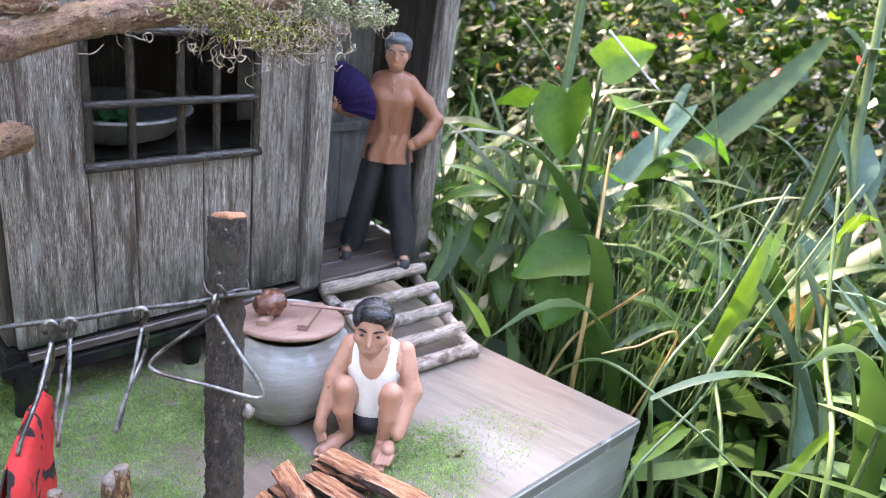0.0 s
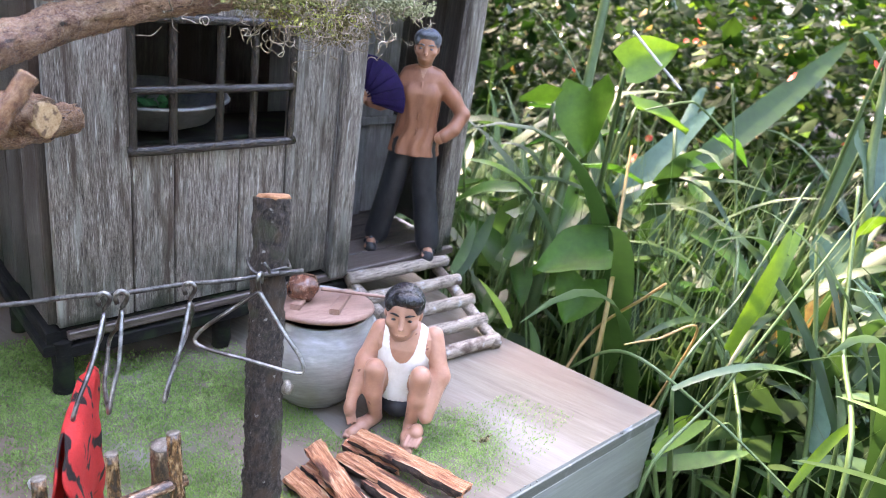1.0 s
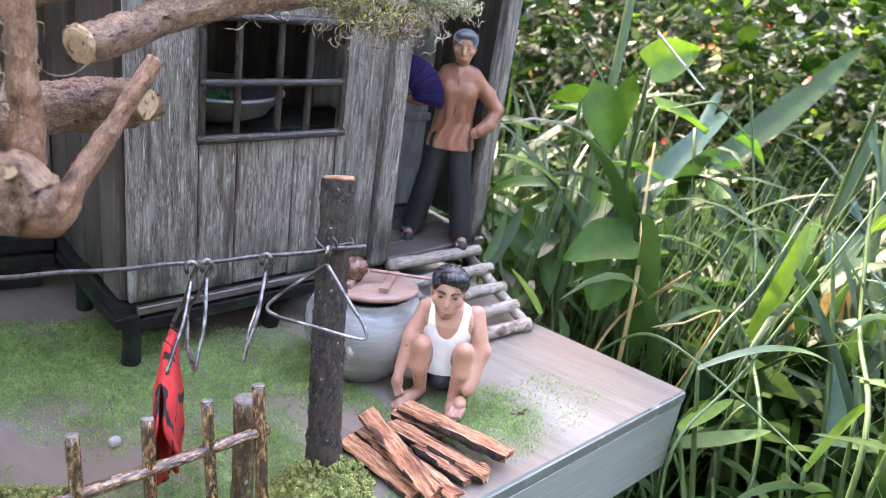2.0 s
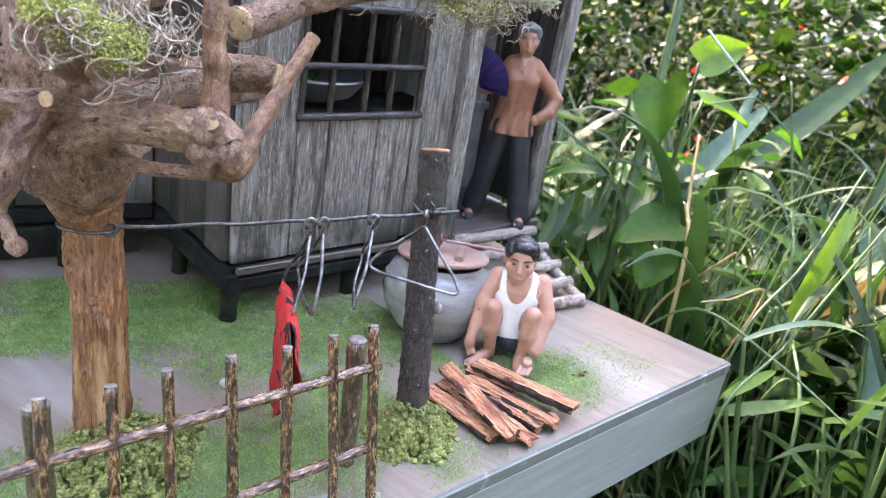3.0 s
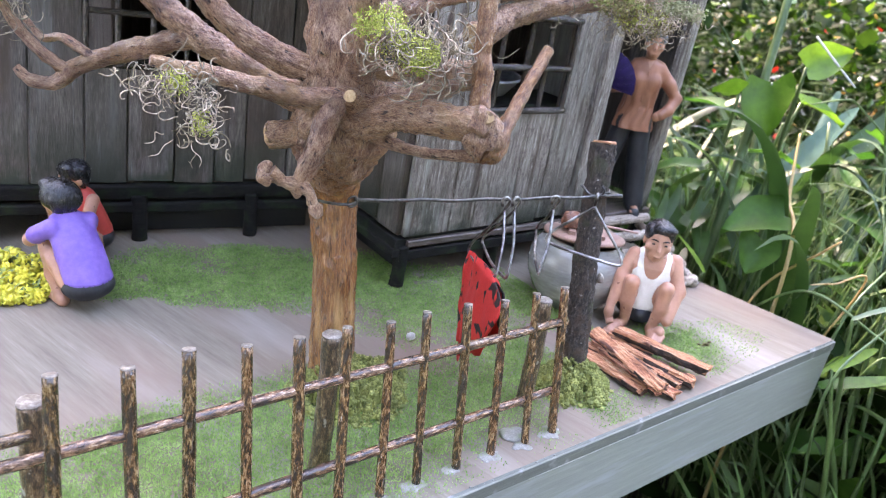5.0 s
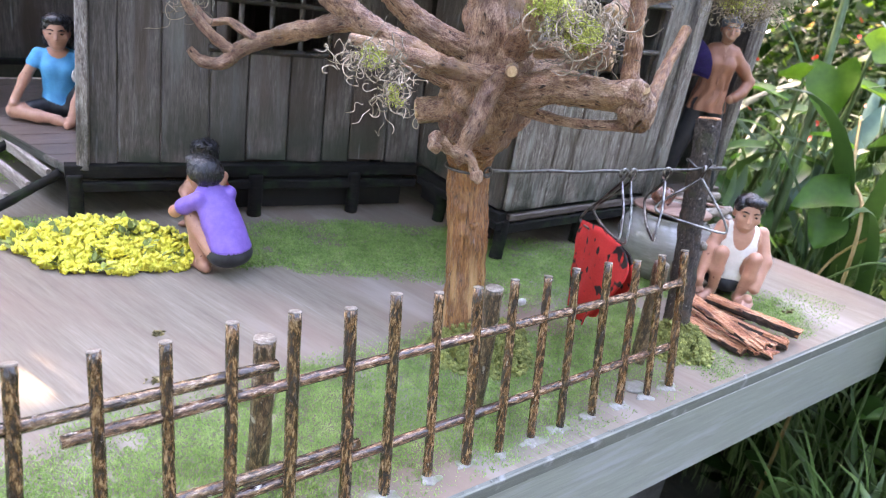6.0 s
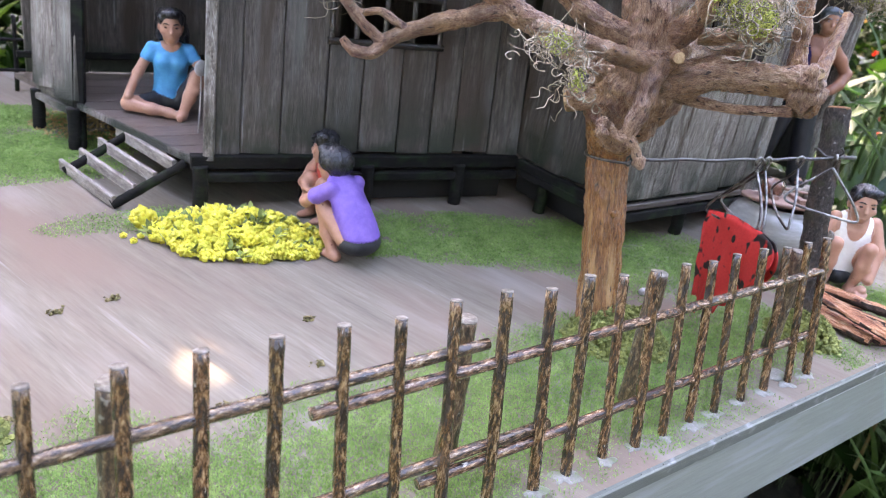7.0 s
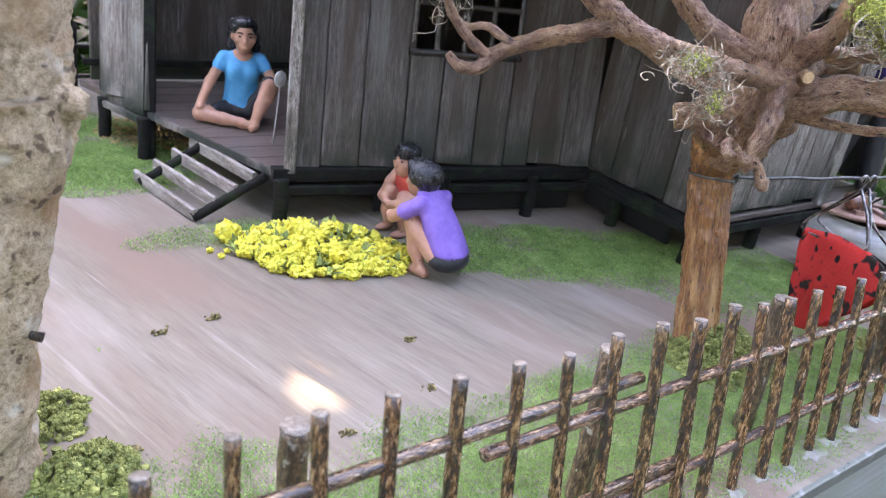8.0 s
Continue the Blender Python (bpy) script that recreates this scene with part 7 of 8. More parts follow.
strap_plant((0.14, 0.03, GZ), [(leaf_bright, (0.126, 0.013, -0.006), (0.225, 0.028, 0.086), 0.0124, 0.02),
    (leaf_blade, (0.119, 0.027, 0.006), (0.167, -0.064, -0.010), 0.0093, 0.03),
    (leaf_blade, (0.148, 0.025, 0.001), (0.030, 0.055, 0.003), 0.0059, 0.02)], "grass with long arching yellow-green blades")
strap_plant((0.13, -0.05, GZ), [(leaf_pale, (0.148, -0.127, -0.044), (0.069, -0.066, -0.027), 0.0158, 0.004),
    (leaf_pale, (0.186, -0.125, -0.027), (0.137, -0.060, -0.002), 0.0151, 0.01),
    (leaf_blade, (0.132, -0.033, -0.070), (0.033, 0.011, -0.064), 0.0116, 0.006),
    (leaf_bright, (0.101, 0.009, -0.055), (0.037, 0.014, -0.054), 0.0083, 0.008),
    (leaf_pale, (0.138, 0.013, -0.036), (0.152, 0.047, -0.006), 0.0118, 0.0)], "grass with pale drooping blades beside the board")
strap_plant((0.27, -0.02, GZ), [(leaf_blue, (0.243, -0.015, -0.058), (0.199, -0.055, -0.096), 0.0276, 0.0),
    (leaf_blue, (0.309, 0.000, 0.029), (0.303, -0.053, -0.019), 0.0239, 0.01),
    (leaf_blade, (0.284, -0.006, -0.024), (0.342, 0.027, 0.028), 0.0167, 0.0),
    (leaf_blade, (0.269, -0.042, -0.058), (0.361, -0.013, -0.007), 0.0154, 0.0),
    (leaf_blade, (0.227, -0.073, -0.079), (0.236, -0.032, -0.046), 0.0140, 0.01)], "weed with dull bluish hanging leaves")
strap_plant((0.22, 0.2, GZ), [(leaf_blue, (0.116, 0.186, 0.005), (0.380, 0.207, 0.132), 0.0269, 0.02),
    (leaf_blue, (0.229, 0.168, 0.068), (0.237, 0.078, 0.035), 0.0261, 0.03),
    (leaf_blade, (0.310, 0.181, 0.074), (0.610, 0.174, 0.213), 0.0305, 0.01),
    (leaf_blade, (0.194, 0.177, 0.022), (0.292, 0.128, 0.058), 0.0141, 0.02)], "tall grass with very broad bluish blades")
strap_plant((0.03, 0.19, GZ), [(leaf_bright, (0.051, 0.174, 0.082), (0.001, 0.208, 0.105), 0.0096, 0.006),
    (leaf_blade, (0.077, 0.181, 0.087), (0.052, 0.221, 0.110), 0.0110, 0.01),
    (leaf_bright, (-0.024, 0.114, 0.010), (-0.020, 0.154, 0.031), 0.0106, 0.0),
    (leaf_blade, (-0.015, 0.095, -0.008), (0.002, 0.118, 0.008), 0.0106, 0.0),
    (leaf_blade, (-0.018, 0.178, 0.023), (0.040, 0.202, 0.058), 0.0107, 0.006),
    (leaf_blade, (-0.027, 0.176, 0.029), (0.013, 0.198, 0.057), 0.0087, 0.0),
    (leaf_blade, (0.025, 0.170, 0.032), (0.082, 0.195, 0.067), 0.0110, 0.01)], "bright strap-leaved grass beside the log stairs")
strap_plant((0.32, 0.03, GZ), [(leaf_bright, (0.314, 0.011, 0.057), (0.303, -0.020, 0.089), 0.0108, 0.01),
    (leaf_blade, (0.358, 0.061, 0.059), (0.496, 0.094, 0.143), 0.0198, 0.01),
    (leaf_blade, (0.282, -0.041, 0.016), (0.216, -0.048, -0.003), 0.0120, 0.01),
    (leaf_blade, (0.254, 0.032, -0.012), (0.167, 0.022, -0.024), 0.0116, 0.02)], "grass with narrow upright green blades")
strap_plant((0.05, -0.06, GZ), [(leaf_bright, (0.068, -0.003, 0.026), (0.132, 0.004, 0.104), 0.0135, 0.012),
    (leaf_pale, (0.088, -0.006, -0.002), (0.090, 0.022, 0.029), 0.0125, 0.0),
    (leaf_pale, (-0.020, -0.012, 0.030), (0.075, -0.062, 0.030), 0.0055, 0.016),
    (leaf_bright, (-0.027, -0.015, -0.012), (0.014, -0.027, 0.004), 0.0085, 0.005),
    (leaf_broad, (-0.006, -0.004, -0.040), (0.040, -0.048, -0.018), 0.0130, 0.003),
    (leaf_pale, (0.052, -0.017, -0.084), (0.044, -0.015, -0.052), 0.0120, 0.0)], "grass with pale and yellow-green blades at the board's corner")
strap_plant((0.03, -0.14, GZ), [(leaf_pale, (-0.020, -0.150, 0.046), (-0.003, -0.082, 0.018), 0.0175, 0.003),
    (leaf_pale, (0.060, -0.150, 0.030), (0.044, -0.080, 0.043), 0.0120, 0.004),
    (leaf_blue, (0.085, -0.110, 0.060), (0.121, -0.045, 0.090), 0.0165, 0.0),
    (leaf_blue, (0.107, -0.067, -0.036), (0.170, -0.030, 0.010), 0.0200, 0.0),
    (leaf_blade, (0.155, -0.008, 0.094), (0.109, -0.059, 0.048), 0.0120, 0.006),
    (leaf_blade, (0.063, -0.086, 0.011), (0.095, -0.064, 0.032), 0.0090, 0.0),
    (leaf_bright, (0.020, -0.080, -0.020), (0.075, -0.092, 0.015), 0.0060, 0.020),
    (leaf_pale, (0.060, -0.060, -0.060), (0.010, -0.090, -0.040), 0.0090, 0.008),
    (leaf_pale, (0.085, -0.050, -0.050), (0.060, -0.100, -0.030), 0.0110, 0.006)], "grass with broad pale sunlit blades")
rp = random.Random(29)
for root in ((0.10, -0.06, GZ), (0.19, 0.0, GZ), (0.05, 0.03, GZ)):
    lv = []
    for k in range(8):
        c = Vector(root) + Vector((rp.uniform(-.05, .05), rp.uniform(-.06, .05), rp.uniform(0.15, 0.24)))
        a = rp.uniform(0, 6.283)
        tip = c + Vector((math.cos(a) * 0.085, math.sin(a) * 0.05, rp.uniform(0.0, 0.07)))
        lv.append(((leaf_pale if k < 2 else leaf_blade, leaf_blade, leaf_broad)[k % 3], tuple(c), tuple(tip), rp.uniform(0.009, 0.016), rp.uniform(0.0, 0.02)))
    strap_plant(root, [l for l in lv if outside(l[2][0], l[2][1]) and outside(l[1][0], l[1][1])], "low grass with pale and green arching blades")
heart_plant((0.11, 0.20, GZ), [((0.100, 0.176, 0.166), 222, 0.058, 0.050, -60, 34), ((0.082, 0.196, 0.150), 150, 0.030, 0.032, 6, 40), ((0.193, 0.188, 0.143), 328, 0.060, 0.034, -8)], leaf_clear, "weed with broad bright green heart-shaped leaves")
heart_plant((0.13, 0.15, GZ), [((0.102, 0.150, 0.187), 318, 0.044, 0.036, 32, 58)], leaf_clear, "weed with broad sunlit green leaves")
heart_plant((0.07, 0.12, GZ), [((0.062, 0.102, 0.060), 150, 0.060, 0.050, -14), ((0.050, 0.110, 0.035), 200, 0.040, 0.04, -40)], leaf_broad, "low weed with broad green leaves beside the board")
heart_plant((0.31, 0.03, GZ), [((0.303, 0.019, 0.004), 225, 0.052, 0.034, -62)], dry_leaf, "weed with a withered yellow-brown leaf")
heart_plant((0.26, 0.05, GZ), [((0.262, 0.040, -0.012), 240, 0.060, 0.050, -72)], dry_leaf, "weed with a withered yellow-brown leaf")
heart_plant((0.34, 0.06, GZ), [((0.345, 0.040, 0.140), 235, 0.060, 0.050, -45), ((0.350, 0.05, 0.22), 20, 0.045, 0.05, 0), ((0.32, 0.03, 0.05), 210, 0.05, 0.034, -55)], leaf_blue, "weed with dull bluish leaves")
# one tall pale stem, and dry stalks
q = Build()
q.tube([(0.06, 0.17, GZ), (0.078, 0.172, 0.0), (0.131, 0.202, 0.163), (0.17, 0.230, 0.30)], [0.0055, 0.005, 0.0042, 0.0038], 10, 6)
solo("thick_stem", q, stem_green, (0.06, 0.18, GZ), "thick pale green upright weed stem", "plant")
for pts, r, mt, lb in (
        ([(0.02, 0.06, GZ), (0.014, 0.063, 0.022), (0.102, 0.123, 0.069), (0.148, 0.156, 0.120)], 0.0018, straw, "dry yellow grass stalk"),
        ([(0.0, 0.09, -0.06), (0.041, 0.089, -0.002), (0.037, 0.050, 0.050), (0.037, 0.038, 0.066)], 0.0012, straw, "dry bent orange grass stalk"),
        ([(0.02, -0.028, -0.20), (-0.060, -0.028, -0.019), (0.014, -0.030, 0.034), (0.116, -0.046, 0.156)], 0.0011, leaf_pale, "long straight pale grass stem"),
        ([(0.010, 0.09, -0.03), (-0.012, 0.032, 0.031), (-0.006, -0.030, 0.020), (-0.009, -0.089, 0.003)], 0.0011, leaf_pale, "thin bent pale grass stem"),
        ([(0.03, 0.05, -0.12), (0.046, 0.012, 0.034), (0.012, 0.022, 0.038), (-0.018, 0.027, 0.040)], 0.0009, straw, "grass stem with a small seed head"),
        ([(0.155, 0.02, -0.25), (0.183, 0.047, 0.001), (0.255, 0.097, 0.063), (0.262, 0.139, 0.175)], 0.0016, stem_green, "thin upright jointed grass stem"),
        ([(0.261, 0.122, 0.125), (0.240, 0.150, 0.150), (0.225, 0.159, 0.154), (0.185, 0.182, 0.141)], 0.0011, stem_green, "thin side shoot of a jointed grass stem"),
        ([(0.105, 0.152, 0.215), (0.114, 0.132, 0.197), (0.125, 0.111, 0.178)], 0.0011, plaster, "whitish dry stalk tip"),
        ([(0.033, -0.049, -0.25), (0.033, -0.049, -0.051), (0.088, -0.005, 0.000), (0.090, 0.020, 0.027)], 0.0016, leaf_pale, "pale upright grass stem"),
        ([(0.02, 0.0, -0.20), (0.011, 0.006, -0.003), (0.10, 0.010, 0.060), (0.17, 0.015, 0.130)], 0.0012, leaf_pale, "thin slanting pale grass stem"),
        ([(0.02, -0.11, -0.25), (0.007, -0.109, 0.007), (0.101, -0.060, 0.055), (0.16, -0.02, 0.14)], 0.0018, stem_green, "green upright grass stem"),
        ([(0.02, 0.0, -0.1), (0.05, -0.02, -0.02), (0.07, -0.03, -0.035)], 0.001, stem_green, "thin bent grass stem")):
    q = Build()
    q.tube(pts, [r, r, r * 0.9, r * 0.6][:len(pts)] if len(pts) == 4 else [r, r, r * 0.7], 6, 8)
    solo("grass_stalk", q, mt, pts[0], lb, "grass stalk", "grass stalks")

q = Build()
q.tube([(0.28, -0.02, GZ), (0.308, -0.001, 0.024), (0.344, 0.032, 0.142), (0.39, 0.065, 0.28)], [0.005, 0.0045, 0.0042, 0.0036], 10, 6)
solo("thick_stem", q, stem_green, (0.28, -0.02, GZ), "thick pale green upright weed stem", "plant")
# clumps of strap-leaved grass, built once each and repeated
protos = []
for k in range(5):
    rn = random.Random(80 + k)
    bl = [(rn.uniform(0, 360), rn.uniform(0.16, 0.34), rn.uniform(0.009, 0.022), rn.uniform(50, 84), rn.uniform(40, 120), rn.uniform(0.0, 0.16)) for i in range(9)]
    protos.append(blade_plant((0, 0, 0), bl, leaf_blade if k < 4 else leaf_blue, "clump of strap-leaved green grass among weeds", 90 + k))
spots = []
while len(spots) < 100:
    x, y = rnd.uniform(0.10, 0.85), rnd.uniform(-0.22, 1.1)
    if outside(x, y) and x - 0.25 * y < 0.75:
        spots.append((x, y))
for x, y in ((-0.72, 0.86), (-0.80, 0.92), (-0.62, 0.90), (-0.9, 0.86), (-0.55, 0.95), (-0.98, 0.95)):
    spots.append((x, y))
for i, (x, y) in enumerate(spots):
    pr = protos[i % 5]
    m = Matrix.Translation((x, y, GZ + rnd.uniform(-0.02, 0.02))) @ Matrix.Rotation(rnd.uniform(0, 6.28), 4, "Z")
    if i < 5:
        protos[i].matrix_basis = m
    else:
        c = copy_thing(pr, m)
        s = rnd.uniform(0.85, 1.35)
        c.scale = (s, s, s * rnd.uniform(0.9, 1.2))

# leafy weeds with many lance-shaped leaves
rl = random.Random(63)
weeds = []
for k in range(4):
    p = thing("leafy_weed", (0, 0, 0), "leafy green weed with lance-shaped leaves", "plant", "leafy weeds beside the board")
    hgt = rl.uniform(0.26, 0.38)
    q = Build()
    q.tube([(0, 0, 0), (rl.uniform(-.02, .02), rl.uniform(-.02, .02), hgt * 0.5), (rl.uniform(-.03, .03), rl.uniform(-.03, .03), hgt)], [0.0034, 0.0028, 0.0014], 8, 5)
    part("stem", q, stem_green, p)
    for i in range(13):
        z = hgt * (0.25 + 0.75 * i / 12)
        q = Build()
        ln = rl.uniform(0.045, 0.085) * (1.1 - 0.35 * i / 12)
        q.heart((0, 0, z), i * 137.5 + rl.uniform(-20, 20), ln, ln * rl.uniform(0.28, 0.46), rl.uniform(-15, 40), curl=rl.uniform(0.15, 0.5), roll=rl.uniform(-25, 25), lobes=0.04, seg=9)
        part("leaf", q, leaf_broad if k % 2 else leaf_blade, p)
    weeds.append(p)
spots = []
while len(spots) < 46:
    x, y = rl.uniform(0.06, 0.62), rl.uniform(-0.16, 0.62)
    if outside(x, y):
        spots.append((x, y))
spots += [(0.05, 0.20), (0.09, 0.30), (0.12, 0.16), (0.16, 0.25), (0.06, 0.36), (0.20, 0.10), (0.18, 0.38), (0.26, 0.20), (0.10, 0.05), (0.30, 0.32)]
for i, (x, y) in enumerate(spots):
    m = Matrix.Translation((x, y, GZ + rl.uniform(-0.05, 0.0) - (0.06 if x < 0.16 else 0.0))) @ Matrix.Rotation(rl.uniform(0, 6.28), 4, "Z") @ Matrix.Rotation(rl.uniform(-0.25, 0.25), 4, "X")
    if i < 4:
        weeds[i].matrix_basis = m
    else:
        c = copy_thing(weeds[i % 4], m)
        if i >= 46:
            c.scale = (1.3, 1.3, 1.45)

# fine grass stems everywhere among them
q = Build()
n_stem = 0
while n_stem < 270:
    x, y = rnd.uniform(0.015, 0.75), rnd.uniform(-0.25, 0.85)
    if not outside(x, y):
        continue
    n_stem += 1
    h = rnd.uniform(0.25, 0.62) * (0.75 if x < 0.1 else 1.0)
    q.blade((x, y, GZ), rnd.uniform(0, 360), h, rnd.uniform(0.0014, 0.0042), rnd.uniform(66, 88), rnd.uniform(10, 75), 7, tip=0.4, fold=0.3)
solo("fine_grass", q, surface("fine_grass_blade", [(0.3, (0.011, 0.035, 0.008)), (0.55, (0.026, 0.068, 0.016)), (0.75, (0.07, 0.135, 0.044))], (20, 20, 20), rough=0.4, bump=0, island=0.45, glow=0.35),
     (0.3, 0.3, GZ), "dense thin stems of wild grass", "grass", kind="stuff", smooth=True)


q = Build()
rg = random.Random(37)
for i in range(110):
    x, y = rg.uniform(0.03, 0.34), rg.uniform(-0.26, 0.02)
    q.blade((x, y, GZ), rg.uniform(0, 360), rg.uniform(0.20, 0.40), rg.uniform(0.0016, 0.0050), rg.uniform(60, 86), rg.uniform(20, 95), 8, tip=0.4, fold=0.3)
solo("pale_grass", q, leaf_pale, (0.18, -0.1, GZ), "sunlit pale blades of grass beside the board", "grass", kind="stuff")


q = Build()
rg = random.Random(43)
for i in range(260):
    x, y = rg.uniform(0.02, 0.17), rg.uniform(0.0, 0.30)
    q.blade((x, y, GZ), rg.uniform(-40, 70), rg.uniform(0.34, 0.50), rg.uniform(0.0010, 0.0026), rg.uniform(68, 86), rg.uniform(5, 40), 7, tip=0.5, fold=0.3)
solo("tall_grass", q, stem_green, (0.1, 0.15, GZ), "thin upright pale green grass stems behind the board", "grass", kind="stuff")

leaf_fresh = surface("fresh_grass_leaf", [(0.3, (0.040, 0.100, 0.024)), (0.55, (0.070, 0.155, 0.040)), (0.75, (0.115, 0.215, 0.070))], (24, 24, 24), rough=0.42, bump=0.15, island=0.4, glow=0.3)
q = Build()
rg = random.Random(47)
for i in range(210):
    x = rg.uniform(-0.10, 0.19)
    y = rg.uniform(-0.15, -0.015) if x < 0.02 else rg.uniform(-0.16, 0.07)
    q.blade((x, y, GZ), rg.uniform(0, 360), rg.uniform(0.16, 0.26), rg.uniform(0.005, 0.013), rg.uniform(58, 86), rg.uniform(30, 120), 9, tip=rg.uniform(0.3, 0.6), fold=0.25, twist=rg.uniform(-40, 40))
solo("broad_low_grass", q, leaf_fresh, (0.04, -0.03, GZ), "fresh green broad-bladed grass under the board's corner", "grass", kind="stuff")

# tunnels cut through the added crowns towards the sun, placing its flecks: place, radius
GAPS = [((-0.86, 0.90, 0.05), 0.10), ((-0.74, 0.90, 0.10), 0.09), ((-0.643, 0.166, 0), 0.013), ((-0.630, 0.153, 0), 0.008), ((-0.706, 0.150, 0), 0.008), ((-0.722, 0.290, 0), 0.007),
        ((-0.02, -0.12, 0.04), 0.045), ((0.05, -0.10, 0.02), 0.045), ((0.07, -0.02, 0.02), 0.04), ((0.06, -0.20, -0.02), 0.06), ((0.15, -0.16, 0.0), 0.05)]


def in_gap(p, s):
    for c, r in GAPS:
        v = p - Vector(c)
        if v.dot(SUN_DIR) > 0.06 and (v - SUN_DIR * v.dot(SUN_DIR)).length < r + 0.22 * s:
            return True
    return False


def foliage(name, label, boxes, count, size, mat_, seed):
    """A thicket of small leaves with gaps and an uneven outline."""
    rn = random.Random(seed)
    q = Build()
    made = 0
    while made < count:
        x0, x1, y0, y1, z0, z1 = boxes[rn.randrange(len(boxes))]
        p = Vector((rn.uniform(x0, x1), rn.uniform(y0, y1), rn.uniform(z0, z1)))
        if noise.noise(p * 4.5) + 0.5 * noise.noise(p * 11) < -0.05:
            continue
        made += 1
        s = size * rn.uniform(0.5, 1.4)
        d = Vector((rn.uniform(-1, 1), rn.uniform(-1, 1), rn.uniform(-0.8, 0.5))).normalized()
        if in_gap(p + d * s * 0.5, s):
            continue
        sd = d.cross(Vector((rn.uniform(-.4, .4), rn.uniform(-.4, .4), 1))).normalized() * s * rn.uniform(0.22, 0.42)
        up = d.cross(sd).normalized() * s * 0.1
        n = len(q.v)
        q.v += [p, p + d * s * 0.45 + sd + up, p + d * s, p + d * s * 0.45 - sd + up, p + d * s * 0.5]
        q.face((n, n + 1, n + 4))
        q.face((n + 1, n + 2, n + 4))
        q.face((n + 2, n + 3, n + 4))
        q.face((n + 3, n, n + 4))
    return solo(name, q, mat_, ((boxes[0][0] + boxes[0][1]) / 2, (boxes[0][2] + boxes[0][3]) / 2, GZ), label, "shrub", kind="stuff")


foliage("low_weeds", "low dark green leafy weeds under the grass", [(0.02, 0.9, -0.5, 1.2, GZ, GZ + 0.16), (0.10, 0.6, -0.1, 0.8, GZ, GZ + 0.3)], 9000, 0.04, leaf_mass, 71)
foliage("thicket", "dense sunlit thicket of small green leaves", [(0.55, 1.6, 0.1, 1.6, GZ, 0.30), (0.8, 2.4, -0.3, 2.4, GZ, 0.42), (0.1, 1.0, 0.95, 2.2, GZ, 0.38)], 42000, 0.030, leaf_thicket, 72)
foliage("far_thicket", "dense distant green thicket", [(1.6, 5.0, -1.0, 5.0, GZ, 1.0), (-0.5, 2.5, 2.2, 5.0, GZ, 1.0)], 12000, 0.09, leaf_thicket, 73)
# the tall rear box is added height that cuts light from the back left
foliage("back_shrub", "leafy green shrub behind the board", [(-1.3, -0.15, 0.88, 1.6, GZ, 0.36), (-2.2, 0.0, 1.4, 3.0, GZ, 1.5)], 24000, 0.04, leaf_mass, 74)
# leaf walls out of view, heights set to shape the sky light
foliage("hedge", "unseen tall leafy ring added to hold back low sky light", [(-3.2, -2.0, -2.5, 2.5, GZ, 2.5), (-2.0, 0.2, -3.0, -1.9, GZ, 2.8), (0.2, 3.0, -3.0, -2.2, GZ, 1.5), (2.2, 3.2, -2.5, 2.5, GZ, 3.0)], 24000, 0.16, leaf_mass, 75)

# crowns mostly out of view, added to keep direct sun off the yard
foliage("back_tree", "unseen leafy crowns added behind the house to shade the yard", [(-0.72, 0.33, 0.95, 1.6, 0.25, 1.95), (-0.72, 0.33, 0.95, 1.6, 0.25, 1.95), (-0.66, 0.3, 1.5, 2.6, 0.4, 2.4)], 34000, 0.07, leaf_mass, 76)

foliage("corner_shrub", "yellow-green sunlit shrub behind the yard's corner", [(-1.05, -0.64, 0.80, 0.96, GZ, 0.20)], 2600, 0.035, leaf_bright, 81)

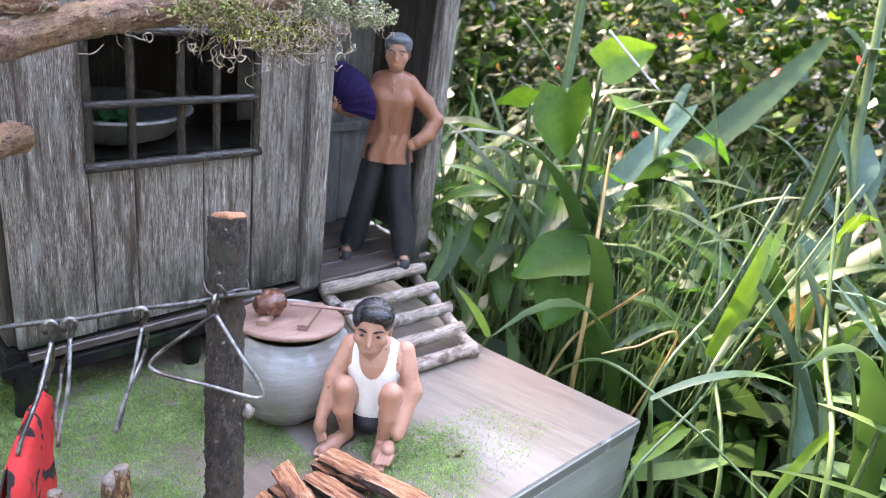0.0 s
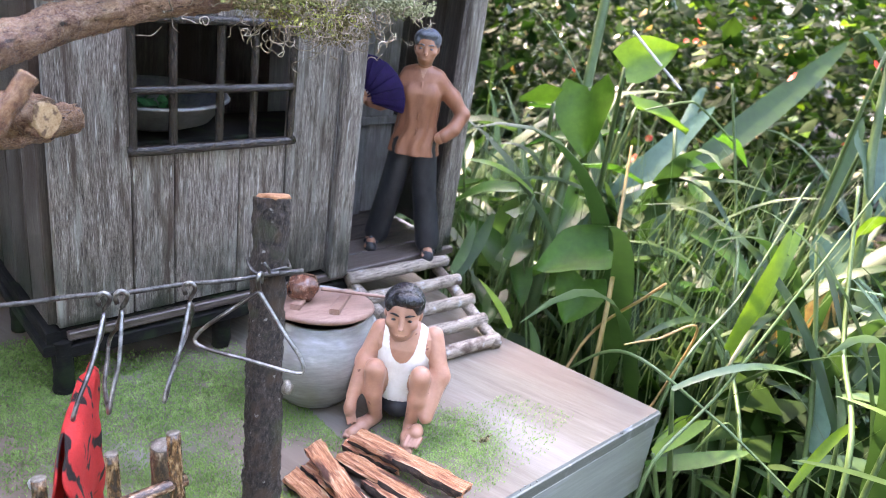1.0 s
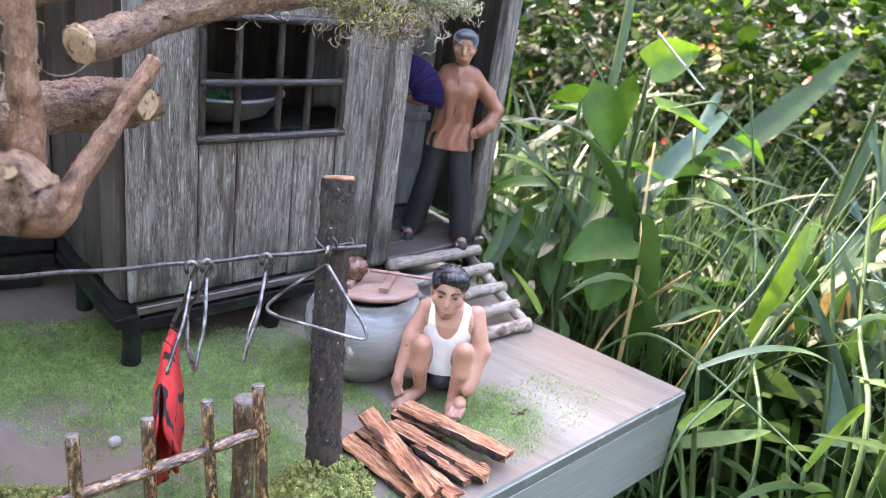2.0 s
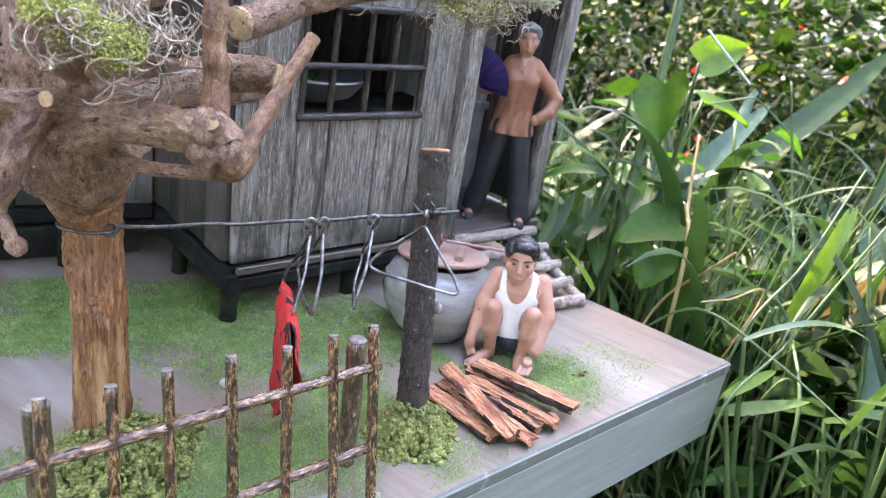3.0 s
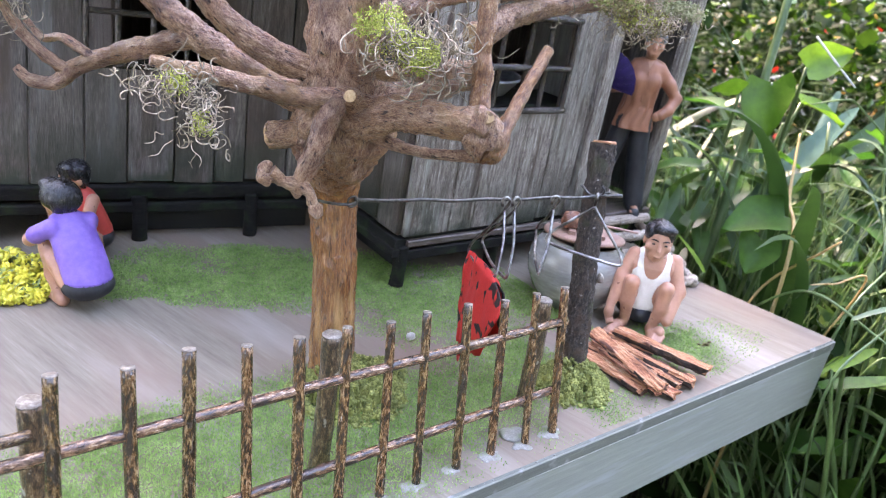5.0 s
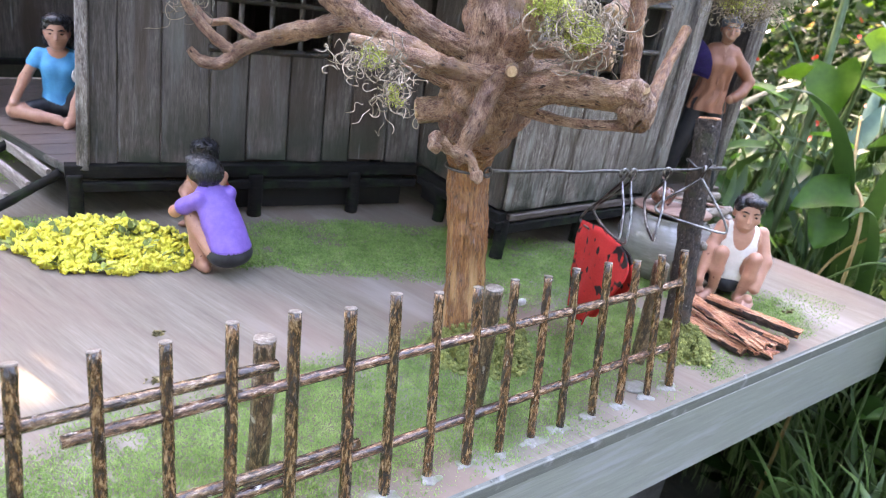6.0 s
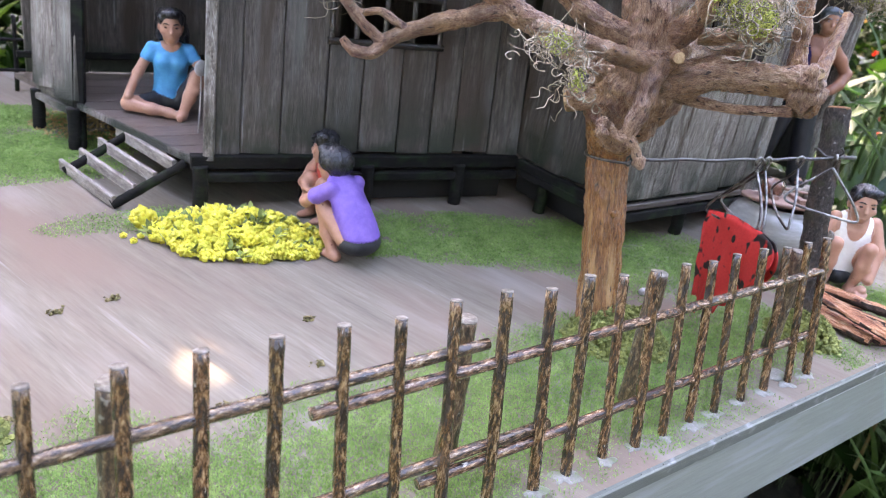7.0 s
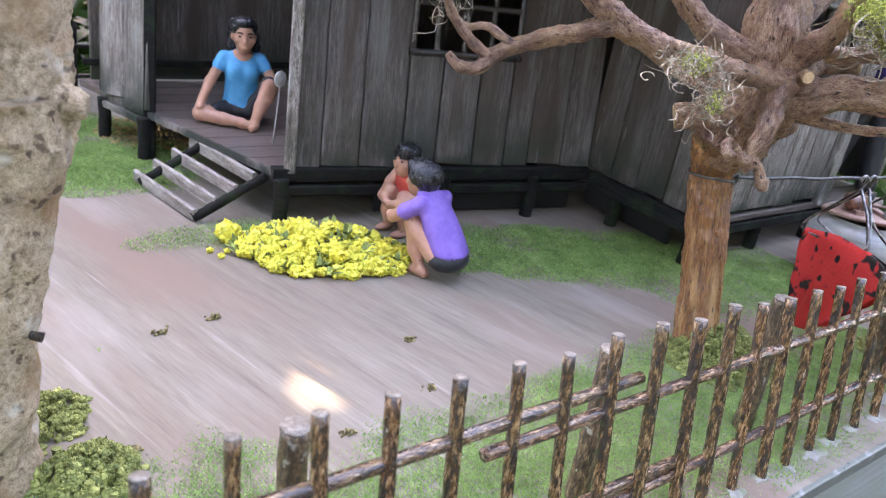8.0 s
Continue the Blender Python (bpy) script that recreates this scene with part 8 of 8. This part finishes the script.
leaf_gloss = surface("glossy_leaf", [(0.3, (0.012, 0.04, 0.006)), (0.7, (0.03, 0.08, 0.014))], (20, 20, 20), rough=0.22, rough_var=0.05, spec=0.9, bump=0.0, island=0.4, glow=0.3)
foliage("glossy_shrub", "dark shrub with glossy leaves that glint in the sun", [(0.5, 1.5, 0.0, 1.3, -0.1, 0.40)], 2000, 0.018, leaf_gloss, 78)
foliage("sunlit_shrub", "yellow-green sunlit leaves in the thicket", [(0.55, 1.5, 0.1, 1.4, 0.05, 0.40), (1.0, 2.2, 0.0, 2.0, 0.1, 0.45)], 1000, 0.022, leaf_bright, 79)
foliage("withered_shrub", "withered orange-brown leaves in the thicket", [(0.6, 1.4, 0.0, 1.2, -0.05, 0.35)], 260, 0.020, dry_leaf, 80)

# small red and orange blossoms in the thicket
rnd = random.Random(77)
bl = Build()
for i in range(7):
    bl.blade((0, 0, 0), i * 51, 0.0065, 0.005, 30, 50, 3, tip=0.6)
bm_red = bl.data("red_blossom", [red_petal], True)
for i in range(20):
    x, y = rnd.uniform(0.40, 0.95), rnd.uniform(0.02, 0.6)
    z = rnd.uniform(0.0, 0.22)
    ob = new("red_blossom", bm_red)
    ob.location = (x, y, z)
    ob.rotation_euler = (rnd.uniform(-1, 1), rnd.uniform(-1, 1), rnd.uniform(0, 6))
    s = rnd.uniform(0.6, 1.2)
    ob.scale = (s, s, s)
    tagged(ob, "small bright red blossom on a weed", "flower", "red blossoms in the thicket")

# little dark fence far behind the house
ff = thing("back_fence", (-0.67, 0.70, 0.0), "thin dark stick fence at the back of the yard", "fence")
for i in range(7):
    x = -0.78 + i * 0.028
    pole((x, 0.70, 0), (x + 0.002, 0.70, 0.075), 0.0022, 0.002, ff, "picket", beam_dark, sides=8, seg=3)
for z in (0.022, 0.052):
    pole((-0.80, 0.697, z), (-0.59, 0.697, z), 0.0018, 0.0018, ff, "rail", beam_dark, sides=8, seg=4)
# yellowish worn ground beside the stairs
q = Build()
for i in range(500):
    a, r = rnd.uniform(0, 6.28), rnd.random() ** 0.5
    q.lump((-0.60 + 0.05 * r * math.cos(a), 0.575 + 0.05 * r * math.sin(a), 0.0006), rnd.uniform(0.0008, 0.002), rnd)
solo("straw_litter", q, straw, (-0.60, 0.575, 0.0), "thin yellow litter under the house edge", "litter", kind="stuff")
